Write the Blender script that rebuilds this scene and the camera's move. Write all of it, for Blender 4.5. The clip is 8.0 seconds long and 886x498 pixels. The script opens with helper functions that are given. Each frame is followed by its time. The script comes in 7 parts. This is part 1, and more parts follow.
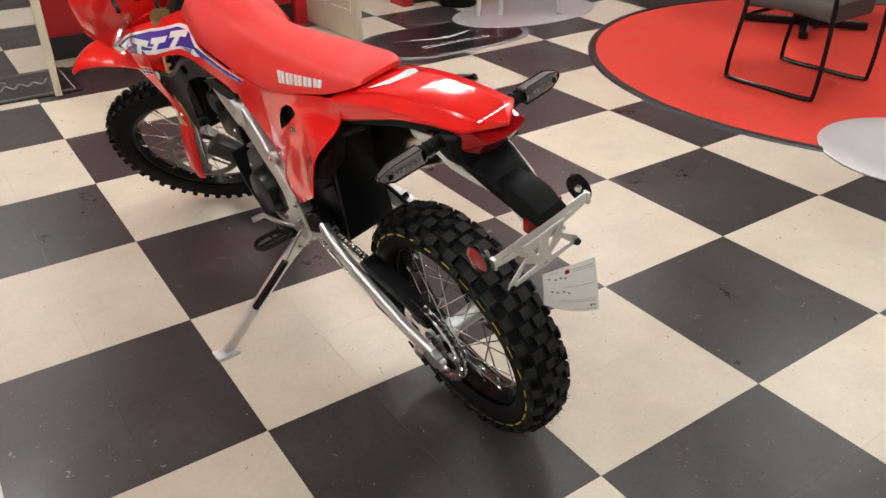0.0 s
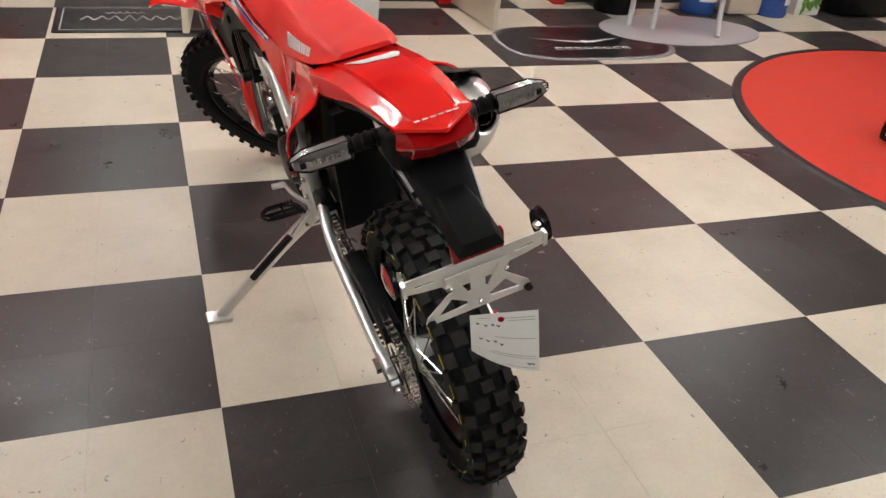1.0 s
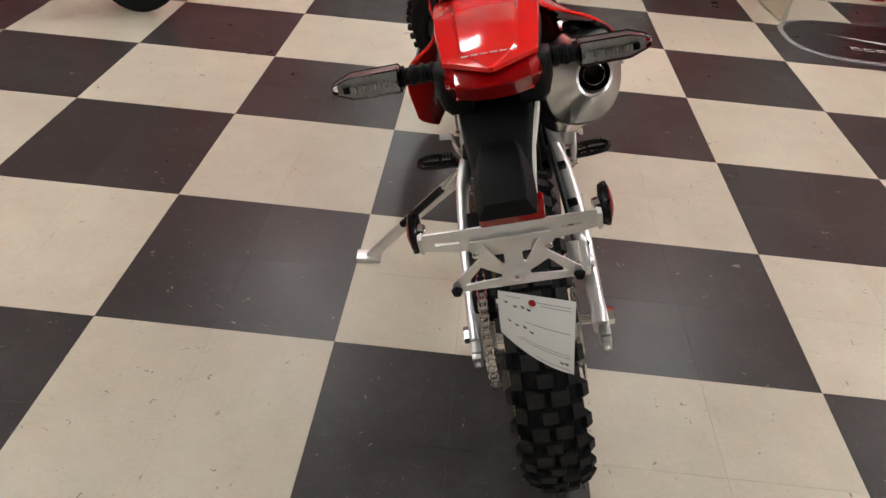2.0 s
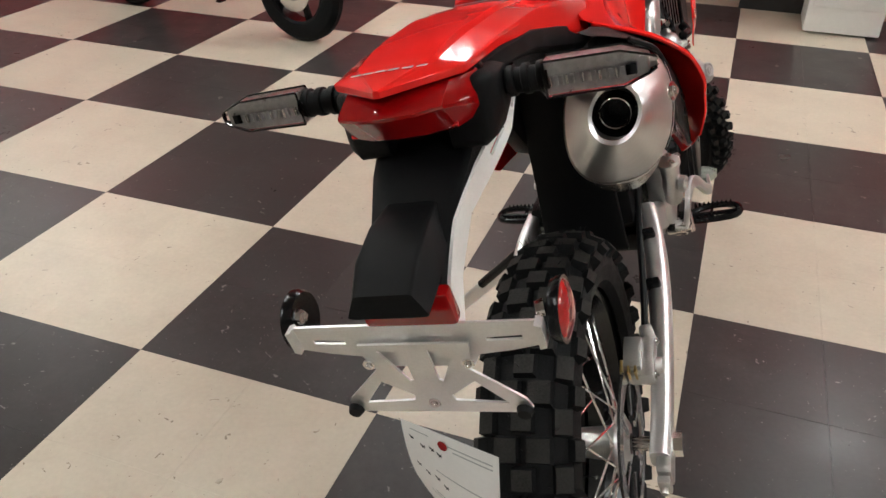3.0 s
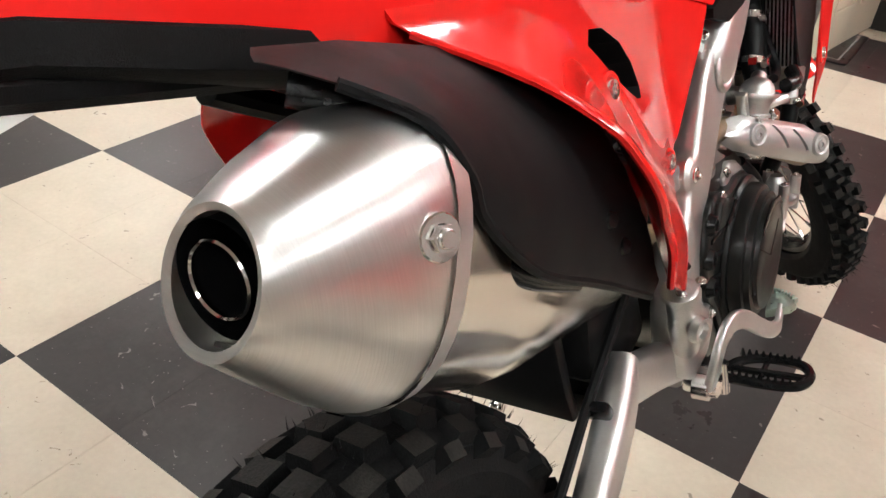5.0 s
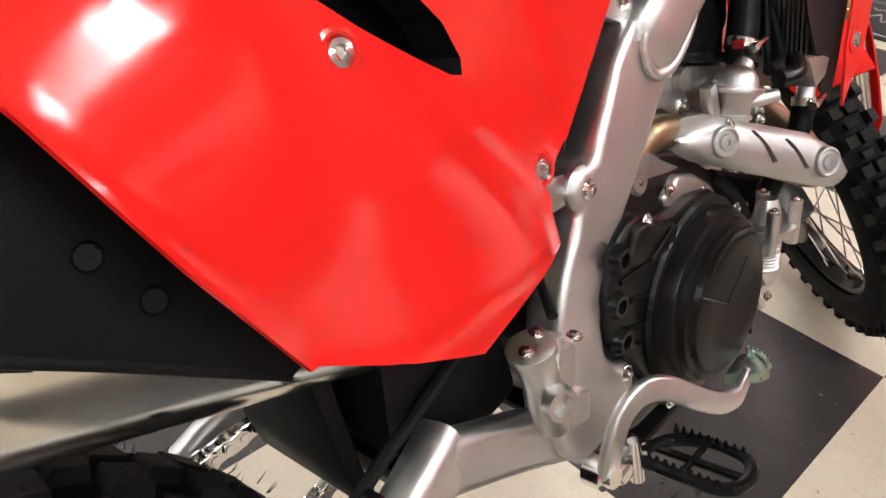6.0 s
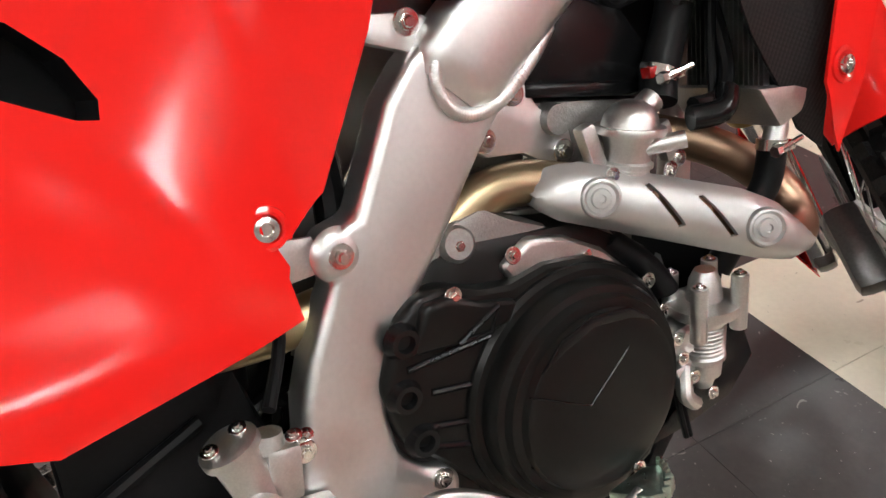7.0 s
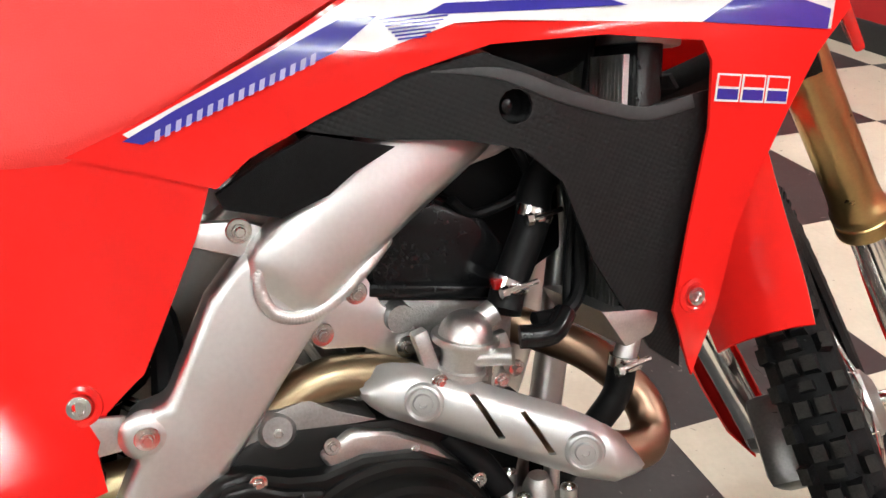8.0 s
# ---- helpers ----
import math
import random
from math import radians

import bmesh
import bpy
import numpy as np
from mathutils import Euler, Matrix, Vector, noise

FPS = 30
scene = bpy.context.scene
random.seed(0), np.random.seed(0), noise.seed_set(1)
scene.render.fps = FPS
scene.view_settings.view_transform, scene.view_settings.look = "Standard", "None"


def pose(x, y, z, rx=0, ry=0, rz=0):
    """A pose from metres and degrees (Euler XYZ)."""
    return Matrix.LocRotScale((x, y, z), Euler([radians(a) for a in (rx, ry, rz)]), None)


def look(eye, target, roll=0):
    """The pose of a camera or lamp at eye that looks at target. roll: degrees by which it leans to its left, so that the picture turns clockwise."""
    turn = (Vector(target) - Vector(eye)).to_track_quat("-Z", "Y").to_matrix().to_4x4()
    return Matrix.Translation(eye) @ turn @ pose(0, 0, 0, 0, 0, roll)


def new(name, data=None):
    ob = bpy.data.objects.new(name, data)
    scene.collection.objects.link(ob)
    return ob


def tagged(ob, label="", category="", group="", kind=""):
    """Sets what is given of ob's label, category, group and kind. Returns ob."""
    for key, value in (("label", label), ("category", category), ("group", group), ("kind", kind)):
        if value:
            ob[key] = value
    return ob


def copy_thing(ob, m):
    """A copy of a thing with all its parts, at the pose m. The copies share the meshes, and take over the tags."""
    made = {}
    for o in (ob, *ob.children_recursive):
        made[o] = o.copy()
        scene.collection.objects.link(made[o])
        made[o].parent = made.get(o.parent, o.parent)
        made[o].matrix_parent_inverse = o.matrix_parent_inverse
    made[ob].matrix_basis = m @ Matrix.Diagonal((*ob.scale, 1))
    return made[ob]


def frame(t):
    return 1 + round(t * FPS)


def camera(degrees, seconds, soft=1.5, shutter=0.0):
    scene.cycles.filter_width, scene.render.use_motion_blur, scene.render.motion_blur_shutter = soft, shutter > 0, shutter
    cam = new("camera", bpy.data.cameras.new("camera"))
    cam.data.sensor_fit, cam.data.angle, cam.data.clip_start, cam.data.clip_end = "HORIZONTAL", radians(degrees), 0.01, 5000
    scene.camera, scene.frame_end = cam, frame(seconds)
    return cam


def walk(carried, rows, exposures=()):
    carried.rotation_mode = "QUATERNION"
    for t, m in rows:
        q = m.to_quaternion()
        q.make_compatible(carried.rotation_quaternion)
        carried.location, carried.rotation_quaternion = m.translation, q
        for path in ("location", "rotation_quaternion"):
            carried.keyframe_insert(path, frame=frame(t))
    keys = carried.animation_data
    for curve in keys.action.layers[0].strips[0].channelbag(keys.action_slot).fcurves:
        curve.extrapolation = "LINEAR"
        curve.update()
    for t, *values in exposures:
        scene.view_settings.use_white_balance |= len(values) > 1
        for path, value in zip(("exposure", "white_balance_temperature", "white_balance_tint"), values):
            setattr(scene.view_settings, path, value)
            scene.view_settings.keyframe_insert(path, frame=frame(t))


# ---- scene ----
cam = camera(58.9, 8.0)

PATH = [
    (0, (-0.481, -1.535, 1.449), (0.488, -0.105, 0.441), -0.3),
    (0.5, (-0.282, -1.578, 1.449), (0.619, -0.079, 0.479), 5.8),
    (1, (-0.072, -1.521, 1.392), (0.573, 0.066, 0.358), 6.0),
    (1.5, (0.105, -1.502, 1.353), (0.348, 0.141, 0.24), 3.9),
    (2, (0.279, -1.474, 1.32), (0.246, 0.177, 0.192), 5.3),
    (2.2, (0.341, -1.411, 1.287), (0.167, 0.235, 0.163), 4.2),
    (3.3, (0.613, -1.02, 1.195), (-0.111, 0.529, 0.158), 0.6),
    (3.5, (0.641, -0.961, 1.194), (-0.187, 0.549, 0.177), 1.7),
    (4, (0.639, -0.801, 1.161), (-0.237, 0.68, 0.141), 5.6),
    (4.5, (0.63, -0.646, 1.131), (-0.254, 0.802, 0.072), 4.6),
    (4.7, (0.633, -0.581, 1.103), (-0.21, 0.871, 0.015), 5.4),
    (5.8, (0.746, -0.242, 1.013), (-0.394, 0.934, -0.135), 4.9),
    (6, (0.762, -0.154, 0.995), (-0.368, 1.024, -0.16), 4.2),
    (6.5, (0.812, 0.035, 0.967), (-0.434, 1.121, -0.16), 1.2),
    (7, (0.878, 0.203, 0.966), (-0.599, 0.941, -0.163), -3.6),
    (7.5, (0.931, 0.325, 1.003), (-0.675, 0.922, -0.029), -2.2),
    (8, (0.935, 0.384, 1.073), (-0.689, 1.009, 0.088), 0.7),
]
walk(cam, [(t, look(eye, target, roll)) for t, eye, target, roll in PATH], [(0, 0.05), (1, -0.1), (2, -0.3), (3.4, -0.05), (4.5, 0.2), (6, 0.25), (6.5, 0.35), (7, 0.15), (7.5, 0.25), (8, 0.35)])

# ---------------------------------------------------------------- world and light
world = bpy.data.worlds.new("world")
scene.world = world
world.use_nodes = True
world.node_tree.nodes["Background"].inputs[0].default_value = (1.0, 0.93, 0.85, 1)
world.node_tree.nodes["Background"].inputs[1].default_value = 0.04
scene.view_settings.exposure = 0.0


# ---------------------------------------------------------------- materials
def nodes_of(name):
    m = bpy.data.materials.new(name)
    m.use_nodes = True
    t = m.node_tree
    return m, t, t.nodes["Principled BSDF"]


def put(t, kind, **ins):
    n = t.nodes.new(kind)
    for k, v in ins.items():
        n.inputs[k.replace("_", " ")].default_value = v
    return n


def mat(name, color, rough=0.5, metal=0.0, vary=0.12, scale=30.0, bump=0.0, bscale=200.0, coat=0.0, rvary=0.1, spec=0.5):
    """Principled surface with colour and gloss that vary at two scales and a fine relief."""
    m, t, p = nodes_of(name)
    co = t.nodes.new("ShaderNodeTexCoord")
    n1 = put(t, "ShaderNodeTexNoise", Scale=scale, Detail=5.0)
    n2 = put(t, "ShaderNodeTexNoise", Scale=scale * 9, Detail=2.0)
    t.links.new(co.outputs["Object"], n1.inputs["Vector"])
    t.links.new(co.outputs["Object"], n2.inputs["Vector"])
    add = t.nodes.new("ShaderNodeMath")
    add.operation = "ADD"
    t.links.new(n1.outputs["Fac"], add.inputs[0])
    t.links.new(n2.outputs["Fac"], add.inputs[1])
    ramp = t.nodes.new("ShaderNodeValToRGB")
    ramp.color_ramp.elements[0].position, ramp.color_ramp.elements[1].position = 0.6 / 2, 1.4 / 2
    half = t.nodes.new("ShaderNodeMath")
    half.operation = "MULTIPLY"
    half.inputs[1].default_value = 0.5
    t.links.new(add.outputs[0], half.inputs[0])
    t.links.new(half.outputs[0], ramp.inputs[0])
    ramp.color_ramp.elements[0].color = (*[c * (1 - vary) for c in color], 1)
    ramp.color_ramp.elements[1].color = (*[min(1, c * (1 + vary)) for c in color], 1)
    t.links.new(ramp.outputs[0], p.inputs["Base Color"])
    mr = t.nodes.new("ShaderNodeMapRange")
    mr.inputs[1].default_value, mr.inputs[2].default_value = 0.3, 0.7
    mr.inputs[3].default_value, mr.inputs[4].default_value = max(0.02, rough * (1 - rvary)), min(1, rough * (1 + rvary))
    t.links.new(n1.outputs["Fac"], mr.inputs[0])
    t.links.new(mr.outputs[0], p.inputs["Roughness"])
    p.inputs["Metallic"].default_value = metal
    p.inputs["Coat Weight"].default_value = coat
    p.inputs["Coat Roughness"].default_value = 0.08
    p.inputs["Specular IOR Level"].default_value = spec
    if bump:
        nb = put(t, "ShaderNodeTexNoise", Scale=bscale, Detail=3.0)
        t.links.new(co.outputs["Object"], nb.inputs["Vector"])
        b = put(t, "ShaderNodeBump", Strength=bump, Distance=0.002)
        t.links.new(nb.outputs["Fac"], b.inputs["Height"])
        t.links.new(b.outputs[0], p.inputs["Normal"])
    return m


def clear(name, color, rough=0.03, trans=1.0, ior=1.45):
    m, t, p = nodes_of(name)
    p.inputs["Base Color"].default_value = (*color, 1)
    p.inputs["Roughness"].default_value = rough
    p.inputs["Transmission Weight"].default_value = trans
    p.inputs["IOR"].default_value = ior
    return m


RED = mat("red_plastic", (0.8, 0.016, 0.013), 0.13, vary=0.02, scale=8, coat=0.2, rvary=0.25, spec=0.42)
VINYL = mat("red_seat_vinyl", (0.78, 0.03, 0.024), 0.5, vary=0.03, scale=12, bump=0.35, bscale=900)
BLACK = mat("black_plastic", (0.006, 0.006, 0.0065), 0.46, vary=0.3, bump=0.25, bscale=1200, spec=0.11)
GLOSSBLACK = mat("gloss_black_plastic", (0.006, 0.006, 0.0065), 0.22, vary=0.3, spec=0.25)
RUBBER = mat("tyre_rubber", (0.0085, 0.0085, 0.009), 0.62, vary=0.5, scale=40, bump=0.4, bscale=500, spec=0.11)
HOSE = mat("hose_rubber", (0.006, 0.006, 0.0065), 0.45, vary=0.3, spec=0.14)
ALU = mat("brushed_aluminium", (0.72, 0.71, 0.705), 0.4, 1.0, vary=0.05, scale=25, bump=0.03, bscale=900, rvary=0.15)
CAST = mat("cast_aluminium", (0.64, 0.63, 0.62), 0.38, 1.0, vary=0.12, scale=60, bump=0.12, bscale=900, rvary=0.2)
PLATE_ALU = mat("bright_bracket_aluminium", (0.86, 0.855, 0.85), 0.5, 1.0, vary=0.05, scale=40)
PADMETAL = mat("greenish_plated_steel", (0.5, 0.62, 0.56), 0.3, 1.0, vary=0.25, scale=120)
WELD = mat("weld_metal", (0.72, 0.71, 0.7), 0.42, 1.0, vary=0.15, scale=120)
CHROME = mat("plated_steel", (0.78, 0.77, 0.75), 0.16, 1.0, vary=0.06, scale=90)
STEEL = mat("polished_steel", (0.66, 0.63, 0.58), 0.14, 1.0, vary=0.05, scale=15, rvary=0.4)
MAGNESIUM = mat("dark_engine_cover", (0.006, 0.0058, 0.0056), 0.3, 0.0, vary=0.3, scale=20, bump=0.04, bscale=900, spec=0.24)
ENGINE = mat("engine_grey", (0.32, 0.31, 0.3), 0.42, 0.9, vary=0.2, scale=35, bump=0.2, bscale=500)
SILVER = mat("silver_paint", (0.52, 0.515, 0.51), 0.4, 0.85, vary=0.06, scale=200, coat=0.4)
GOLD = mat("gold_anodised", (0.52, 0.37, 0.16), 0.3, 1.0, vary=0.08)
WHITE = mat("white_paint", (0.78, 0.76, 0.73), 0.4, vary=0.04)
DECAL_WHITE = mat("white_decal", (0.8, 0.79, 0.78), 0.25, vary=0.03, coat=0.4)
DECAL_BLUE = mat("blue_decal", (0.035, 0.03, 0.3), 0.22, vary=0.06, coat=0.4)
DECAL_PALE = mat("pale_blue_decal", (0.38, 0.36, 0.62), 0.25, vary=0.06, coat=0.4)
PAINTMARK = mat("yellow_tyre_paint", (0.55, 0.42, 0.03), 0.6, vary=0.3)
GREENMARK = mat("green_tyre_paint", (0.02, 0.13, 0.1), 0.6, vary=0.3)
PAPER = mat("white_paper", (0.8, 0.78, 0.76), 0.75, vary=0.03)
INK = mat("ink", (0.03, 0.03, 0.035), 0.6)
GREYINK = mat("grey_print", (0.4, 0.4, 0.4), 0.7)
INDICATOR_LENS = clear("indicator_lens", (0.95, 0.95, 0.96), 0.03, 1.0, 1.16)
INDICATOR_SILVER = mat("lamp_reflector", (0.4, 0.4, 0.41), 0.3, 0.8, vary=0.3, scale=160)
DISC = mat("dark_disc_steel", (0.16, 0.155, 0.15), 0.35, 1.0, vary=0.2)
LENS = clear("clear_lens", (0.93, 0.93, 0.95), 0.04)
REDLENS = clear("red_lens", (0.3, 0.002, 0.003), 0.05, 0.12)
REDLENS.node_tree.nodes["Principled BSDF"].inputs["Coat Weight"].default_value = 0.2
REFLECTOR = mat("red_reflector", (0.3, 0.006, 0.006), 0.12, vary=0.35, scale=150, coat=0.8)
REDCELL = mat("red_light_cell", (0.75, 0.02, 0.02), 0.2, vary=0.3, scale=200, coat=0.5)


def heat_metal():
    """Header pipe: pale gold to the rear, copper and plum towards the port."""
    m, t, p = nodes_of("heat_tinted_steel")
    co = t.nodes.new("ShaderNodeTexCoord")
    sep = t.nodes.new("ShaderNodeSeparateXYZ")
    t.links.new(co.outputs["Object"], sep.inputs[0])
    no = put(t, "ShaderNodeTexNoise", Scale=22.0, Detail=4.0)
    t.links.new(co.outputs["Object"], no.inputs["Vector"])
    mix = t.nodes.new("ShaderNodeMath")
    mix.operation = "MULTIPLY_ADD"
    mix.inputs[1].default_value = 0.12
    t.links.new(no.outputs["Fac"], mix.inputs[0])
    t.links.new(sep.outputs["Y"], mix.inputs[2])
    r = t.nodes.new("ShaderNodeValToRGB")
    mr = t.nodes.new("ShaderNodeMapRange")
    mr.inputs[1].default_value, mr.inputs[2].default_value = 0.62, 1.2
    t.links.new(mix.outputs[0], mr.inputs[0])
    t.links.new(mr.outputs[0], r.inputs[0])
    e = r.color_ramp.elements
    e[0].position, e[0].color = 0.0, (0.42, 0.34, 0.2, 1)
    e[1].position, e[1].color = 1.0, (0.3, 0.16, 0.11, 1)
    mid = e.new(0.55)
    mid.color = (0.29, 0.21, 0.14, 1)
    t.links.new(r.outputs[0], p.inputs["Base Color"])
    p.inputs["Metallic"].default_value, p.inputs["Roughness"].default_value = 1.0, 0.36
    return m


HEAT = heat_metal()


def spun_metal():
    """Muffler end cap: finely brushed round its axis."""
    m, t, p = nodes_of("spun_aluminium")
    co = t.nodes.new("ShaderNodeTexCoord")
    mp = t.nodes.new("ShaderNodeMapping")
    mp.inputs["Scale"].default_value = (4, 220, 4)
    t.links.new(co.outputs["Object"], mp.inputs[0])
    no = put(t, "ShaderNodeTexNoise", Scale=6.0, Detail=4.0)
    t.links.new(mp.outputs[0], no.inputs["Vector"])
    b = put(t, "ShaderNodeBump", Strength=0.12, Distance=0.001)
    t.links.new(no.outputs["Fac"], b.inputs["Height"])
    t.links.new(b.outputs[0], p.inputs["Normal"])
    r = t.nodes.new("ShaderNodeValToRGB")
    r.color_ramp.elements[0].color, r.color_ramp.elements[1].color = (0.7, 0.69, 0.68, 1), (0.84, 0.83, 0.82, 1)
    t.links.new(no.outputs["Fac"], r.inputs[0])
    t.links.new(r.outputs[0], p.inputs["Base Color"])
    p.inputs["Metallic"].default_value, p.inputs["Roughness"].default_value = 1.0, 0.34
    p.inputs["Anisotropic"].default_value = 0.5
    return m


SPUN = spun_metal()


def grip_plastic():
    """Black shroud insert moulded with small hexagonal pips."""
    m, t, p = nodes_of("textured_black_plastic")
    co = t.nodes.new("ShaderNodeTexCoord")
    sep = t.nodes.new("ShaderNodeSeparateXYZ")
    com = t.nodes.new("ShaderNodeCombineXYZ")
    t.links.new(co.outputs["Object"], sep.inputs[0])
    t.links.new(sep.outputs["Y"], com.inputs["X"])
    t.links.new(sep.outputs["Z"], com.inputs["Y"])
    mp = t.nodes.new("ShaderNodeMapping")
    mp.inputs["Scale"].default_value = (1, 1.15, 1)
    mp.inputs["Rotation"].default_value = (0, 0, 0.52)
    t.links.new(com.outputs[0], mp.inputs[0])
    v = put(t, "ShaderNodeTexVoronoi", Scale=210.0, Randomness=0.0)
    v.voronoi_dimensions = "2D"
    t.links.new(mp.outputs[0], v.inputs["Vector"])
    b = put(t, "ShaderNodeBump", Strength=0.5, Distance=0.001)
    b.invert = True
    t.links.new(v.outputs["Distance"], b.inputs["Height"])
    t.links.new(b.outputs[0], p.inputs["Normal"])
    p.inputs["Base Color"].default_value = (0.0085, 0.0085, 0.009, 1)
    p.inputs["Roughness"].default_value = 0.45
    p.inputs["Specular IOR Level"].default_value = 0.22
    return m


GRIP = grip_plastic()
RIMGREY = mat("grey_black_plastic", (0.035, 0.035, 0.036), 0.42, vary=0.2, bump=0.1, bscale=1200, spec=0.4)
# paler rubber: the light that knob tops catch is put into the colour
LIT_TREAD = mat("lit_tread_tops", (0.018, 0.0165, 0.015), 0.7, vary=0.7, scale=45, bump=0.3, bscale=500, spec=0.2)


def tile_surface(name, low, high, speck, rough, speck_at=0.71):
    """Waxed vinyl tile: cloudy base, fine chips, scuffs, and a shade of its own for each tile."""
    m, t, p = nodes_of(name)
    geo = t.nodes.new("ShaderNodeNewGeometry")
    info = t.nodes.new("ShaderNodeObjectInfo")
    cloud = put(t, "ShaderNodeTexNoise", Scale=5.0, Detail=6.0, Roughness=0.65)
    fine = put(t, "ShaderNodeTexNoise", Scale=85.0, Detail=3.0)
    chip = put(t, "ShaderNodeTexNoise", Scale=130.0, Detail=2.0)
    for n in (cloud, fine, chip):
        t.links.new(geo.outputs["Position"], n.inputs["Vector"])
    ramp = t.nodes.new("ShaderNodeValToRGB")
    ramp.color_ramp.elements[0].position, ramp.color_ramp.elements[1].position = 0.3, 0.72
    ramp.color_ramp.elements[0].color, ramp.color_ramp.elements[1].color = (*low, 1), (*high, 1)
    add = t.nodes.new("ShaderNodeMath")
    add.operation = "MULTIPLY_ADD"
    add.inputs[1].default_value = 0.3
    t.links.new(fine.outputs["Fac"], add.inputs[0])
    mul = t.nodes.new("ShaderNodeMath")
    mul.operation = "MULTIPLY"
    mul.inputs[1].default_value = 0.7
    t.links.new(cloud.outputs["Fac"], mul.inputs[0])
    t.links.new(mul.outputs[0], add.inputs[2])
    t.links.new(add.outputs[0], ramp.inputs[0])
    cr = t.nodes.new("ShaderNodeValToRGB")
    cr.color_ramp.elements[0].position, cr.color_ramp.elements[1].position = speck_at, speck_at + 0.015
    cr.color_ramp.elements[0].color, cr.color_ramp.elements[1].color = (0, 0, 0, 1), (1, 1, 1, 1)
    t.links.new(chip.outputs["Fac"], cr.inputs[0])
    scuff = put(t, "ShaderNodeTexNoise", Scale=34.0, Detail=2.0, Distortion=1.2)
    smudge = put(t, "ShaderNodeTexNoise", Scale=3.2, Detail=8.0, Roughness=0.75)
    for n in (scuff, smudge):
        t.links.new(geo.outputs["Position"], n.inputs["Vector"])
    marks = t.nodes.new("ShaderNodeMapRange")
    marks.inputs[1].default_value, marks.inputs[2].default_value = 0.715, 0.745
    t.links.new(scuff.outputs["Fac"], marks.inputs[0])
    dirt = t.nodes.new("ShaderNodeMapRange")
    dirt.inputs[1].default_value, dirt.inputs[2].default_value = 0.52, 0.75
    dirt.inputs[4].default_value = 0.16
    t.links.new(smudge.outputs["Fac"], dirt.inputs[0])
    top = t.nodes.new("ShaderNodeMath")
    top.operation = "MAXIMUM"
    t.links.new(marks.outputs[0], top.inputs[0])
    t.links.new(dirt.outputs[0], top.inputs[1])
    both = t.nodes.new("ShaderNodeMath")
    both.operation = "MAXIMUM"
    t.links.new(top.outputs[0], both.inputs[0])
    t.links.new(cr.outputs[0], both.inputs[1])
    mix = t.nodes.new("ShaderNodeMix")
    mix.data_type = "RGBA"
    t.links.new(both.outputs[0], mix.inputs["Factor"])
    t.links.new(ramp.outputs[0], mix.inputs[6])
    mix.inputs[7].default_value = (*speck, 1)
    hsv = t.nodes.new("ShaderNodeHueSaturation")
    mr = t.nodes.new("ShaderNodeMapRange")
    mr.inputs[3].default_value, mr.inputs[4].default_value = 0.95, 1.05
    t.links.new(info.outputs["Random"], mr.inputs[0])
    t.links.new(mr.outputs[0], hsv.inputs["Value"])
    t.links.new(mix.outputs[2], hsv.inputs["Color"])
    t.links.new(hsv.outputs[0], p.inputs["Base Color"])
    rr = t.nodes.new("ShaderNodeMapRange")
    rr.inputs[1].default_value, rr.inputs[2].default_value = 0.25, 0.75
    rr.inputs[3].default_value, rr.inputs[4].default_value = rough * 0.75, rough * 1.35
    t.links.new(cloud.outputs["Fac"], rr.inputs[0])
    t.links.new(rr.outputs[0], p.inputs["Roughness"])
    wave = put(t, "ShaderNodeTexNoise", Scale=14.0, Detail=2.0)
    t.links.new(geo.outputs["Position"], wave.inputs["Vector"])
    b = put(t, "ShaderNodeBump", Strength=0.06, Distance=0.004)
    t.links.new(wave.outputs["Fac"], b.inputs["Height"])
    t.links.new(b.outputs[0], p.inputs["Normal"])
    p.inputs["Specular IOR Level"].default_value = 0.3
    return m


TILE_LIGHT = tile_surface("cream_tile", (0.5, 0.43, 0.34), (0.62, 0.545, 0.44), (0.27, 0.22, 0.17), 0.33, 0.745)
TILE_DARK = tile_surface("charcoal_tile", (0.03, 0.0258, 0.0252), (0.048, 0.042, 0.041), (0.19, 0.175, 0.16), 0.32, 0.72)
GROUT = mat("floor_bed", (0.08, 0.07, 0.06), 0.8)
WALLRED = mat("red_wall_paint", (0.5, 0.012, 0.016), 0.45, vary=0.07, scale=3)
WALLPALE = mat("pale_wall_paint", (0.46, 0.44, 0.41), 0.6, vary=0.05, scale=3)
BASE = mat("black_baseboard", (0.02, 0.019, 0.02), 0.4, vary=0.3)
DOOR = mat("cream_door_paint", (0.68, 0.6, 0.47), 0.45, vary=0.05, scale=6)
CARPET = mat("red_carpet", (0.56, 0.035, 0.018), 0.9, vary=0.12, scale=6, bump=0.7, bscale=500)
CEIL = mat("ceiling_board", (0.58, 0.56, 0.53), 0.85, vary=0.05, bump=0.4, bscale=150)
FABRIC = mat("grey_brown_fabric", (0.085, 0.068, 0.06), 0.9, vary=0.25, bump=0.6, bscale=800)
TABLESILVER = mat("silver_table_paint", (0.55, 0.54, 0.55), 0.38, 0.3, vary=0.05)
MATBLACK = mat("black_vinyl_mat", (0.012, 0.011, 0.012), 0.3, vary=0.3)
MATCLEAR = mat("clear_vinyl_edge", (0.3, 0.29, 0.3), 0.2, vary=0.1)
BLUEBOTTLE = mat("blue_bottle", (0.03, 0.09, 0.32), 0.15, vary=0.2)
GREEN = mat("leaf_green", (0.12, 0.3, 0.05), 0.5, vary=0.5, scale=40)
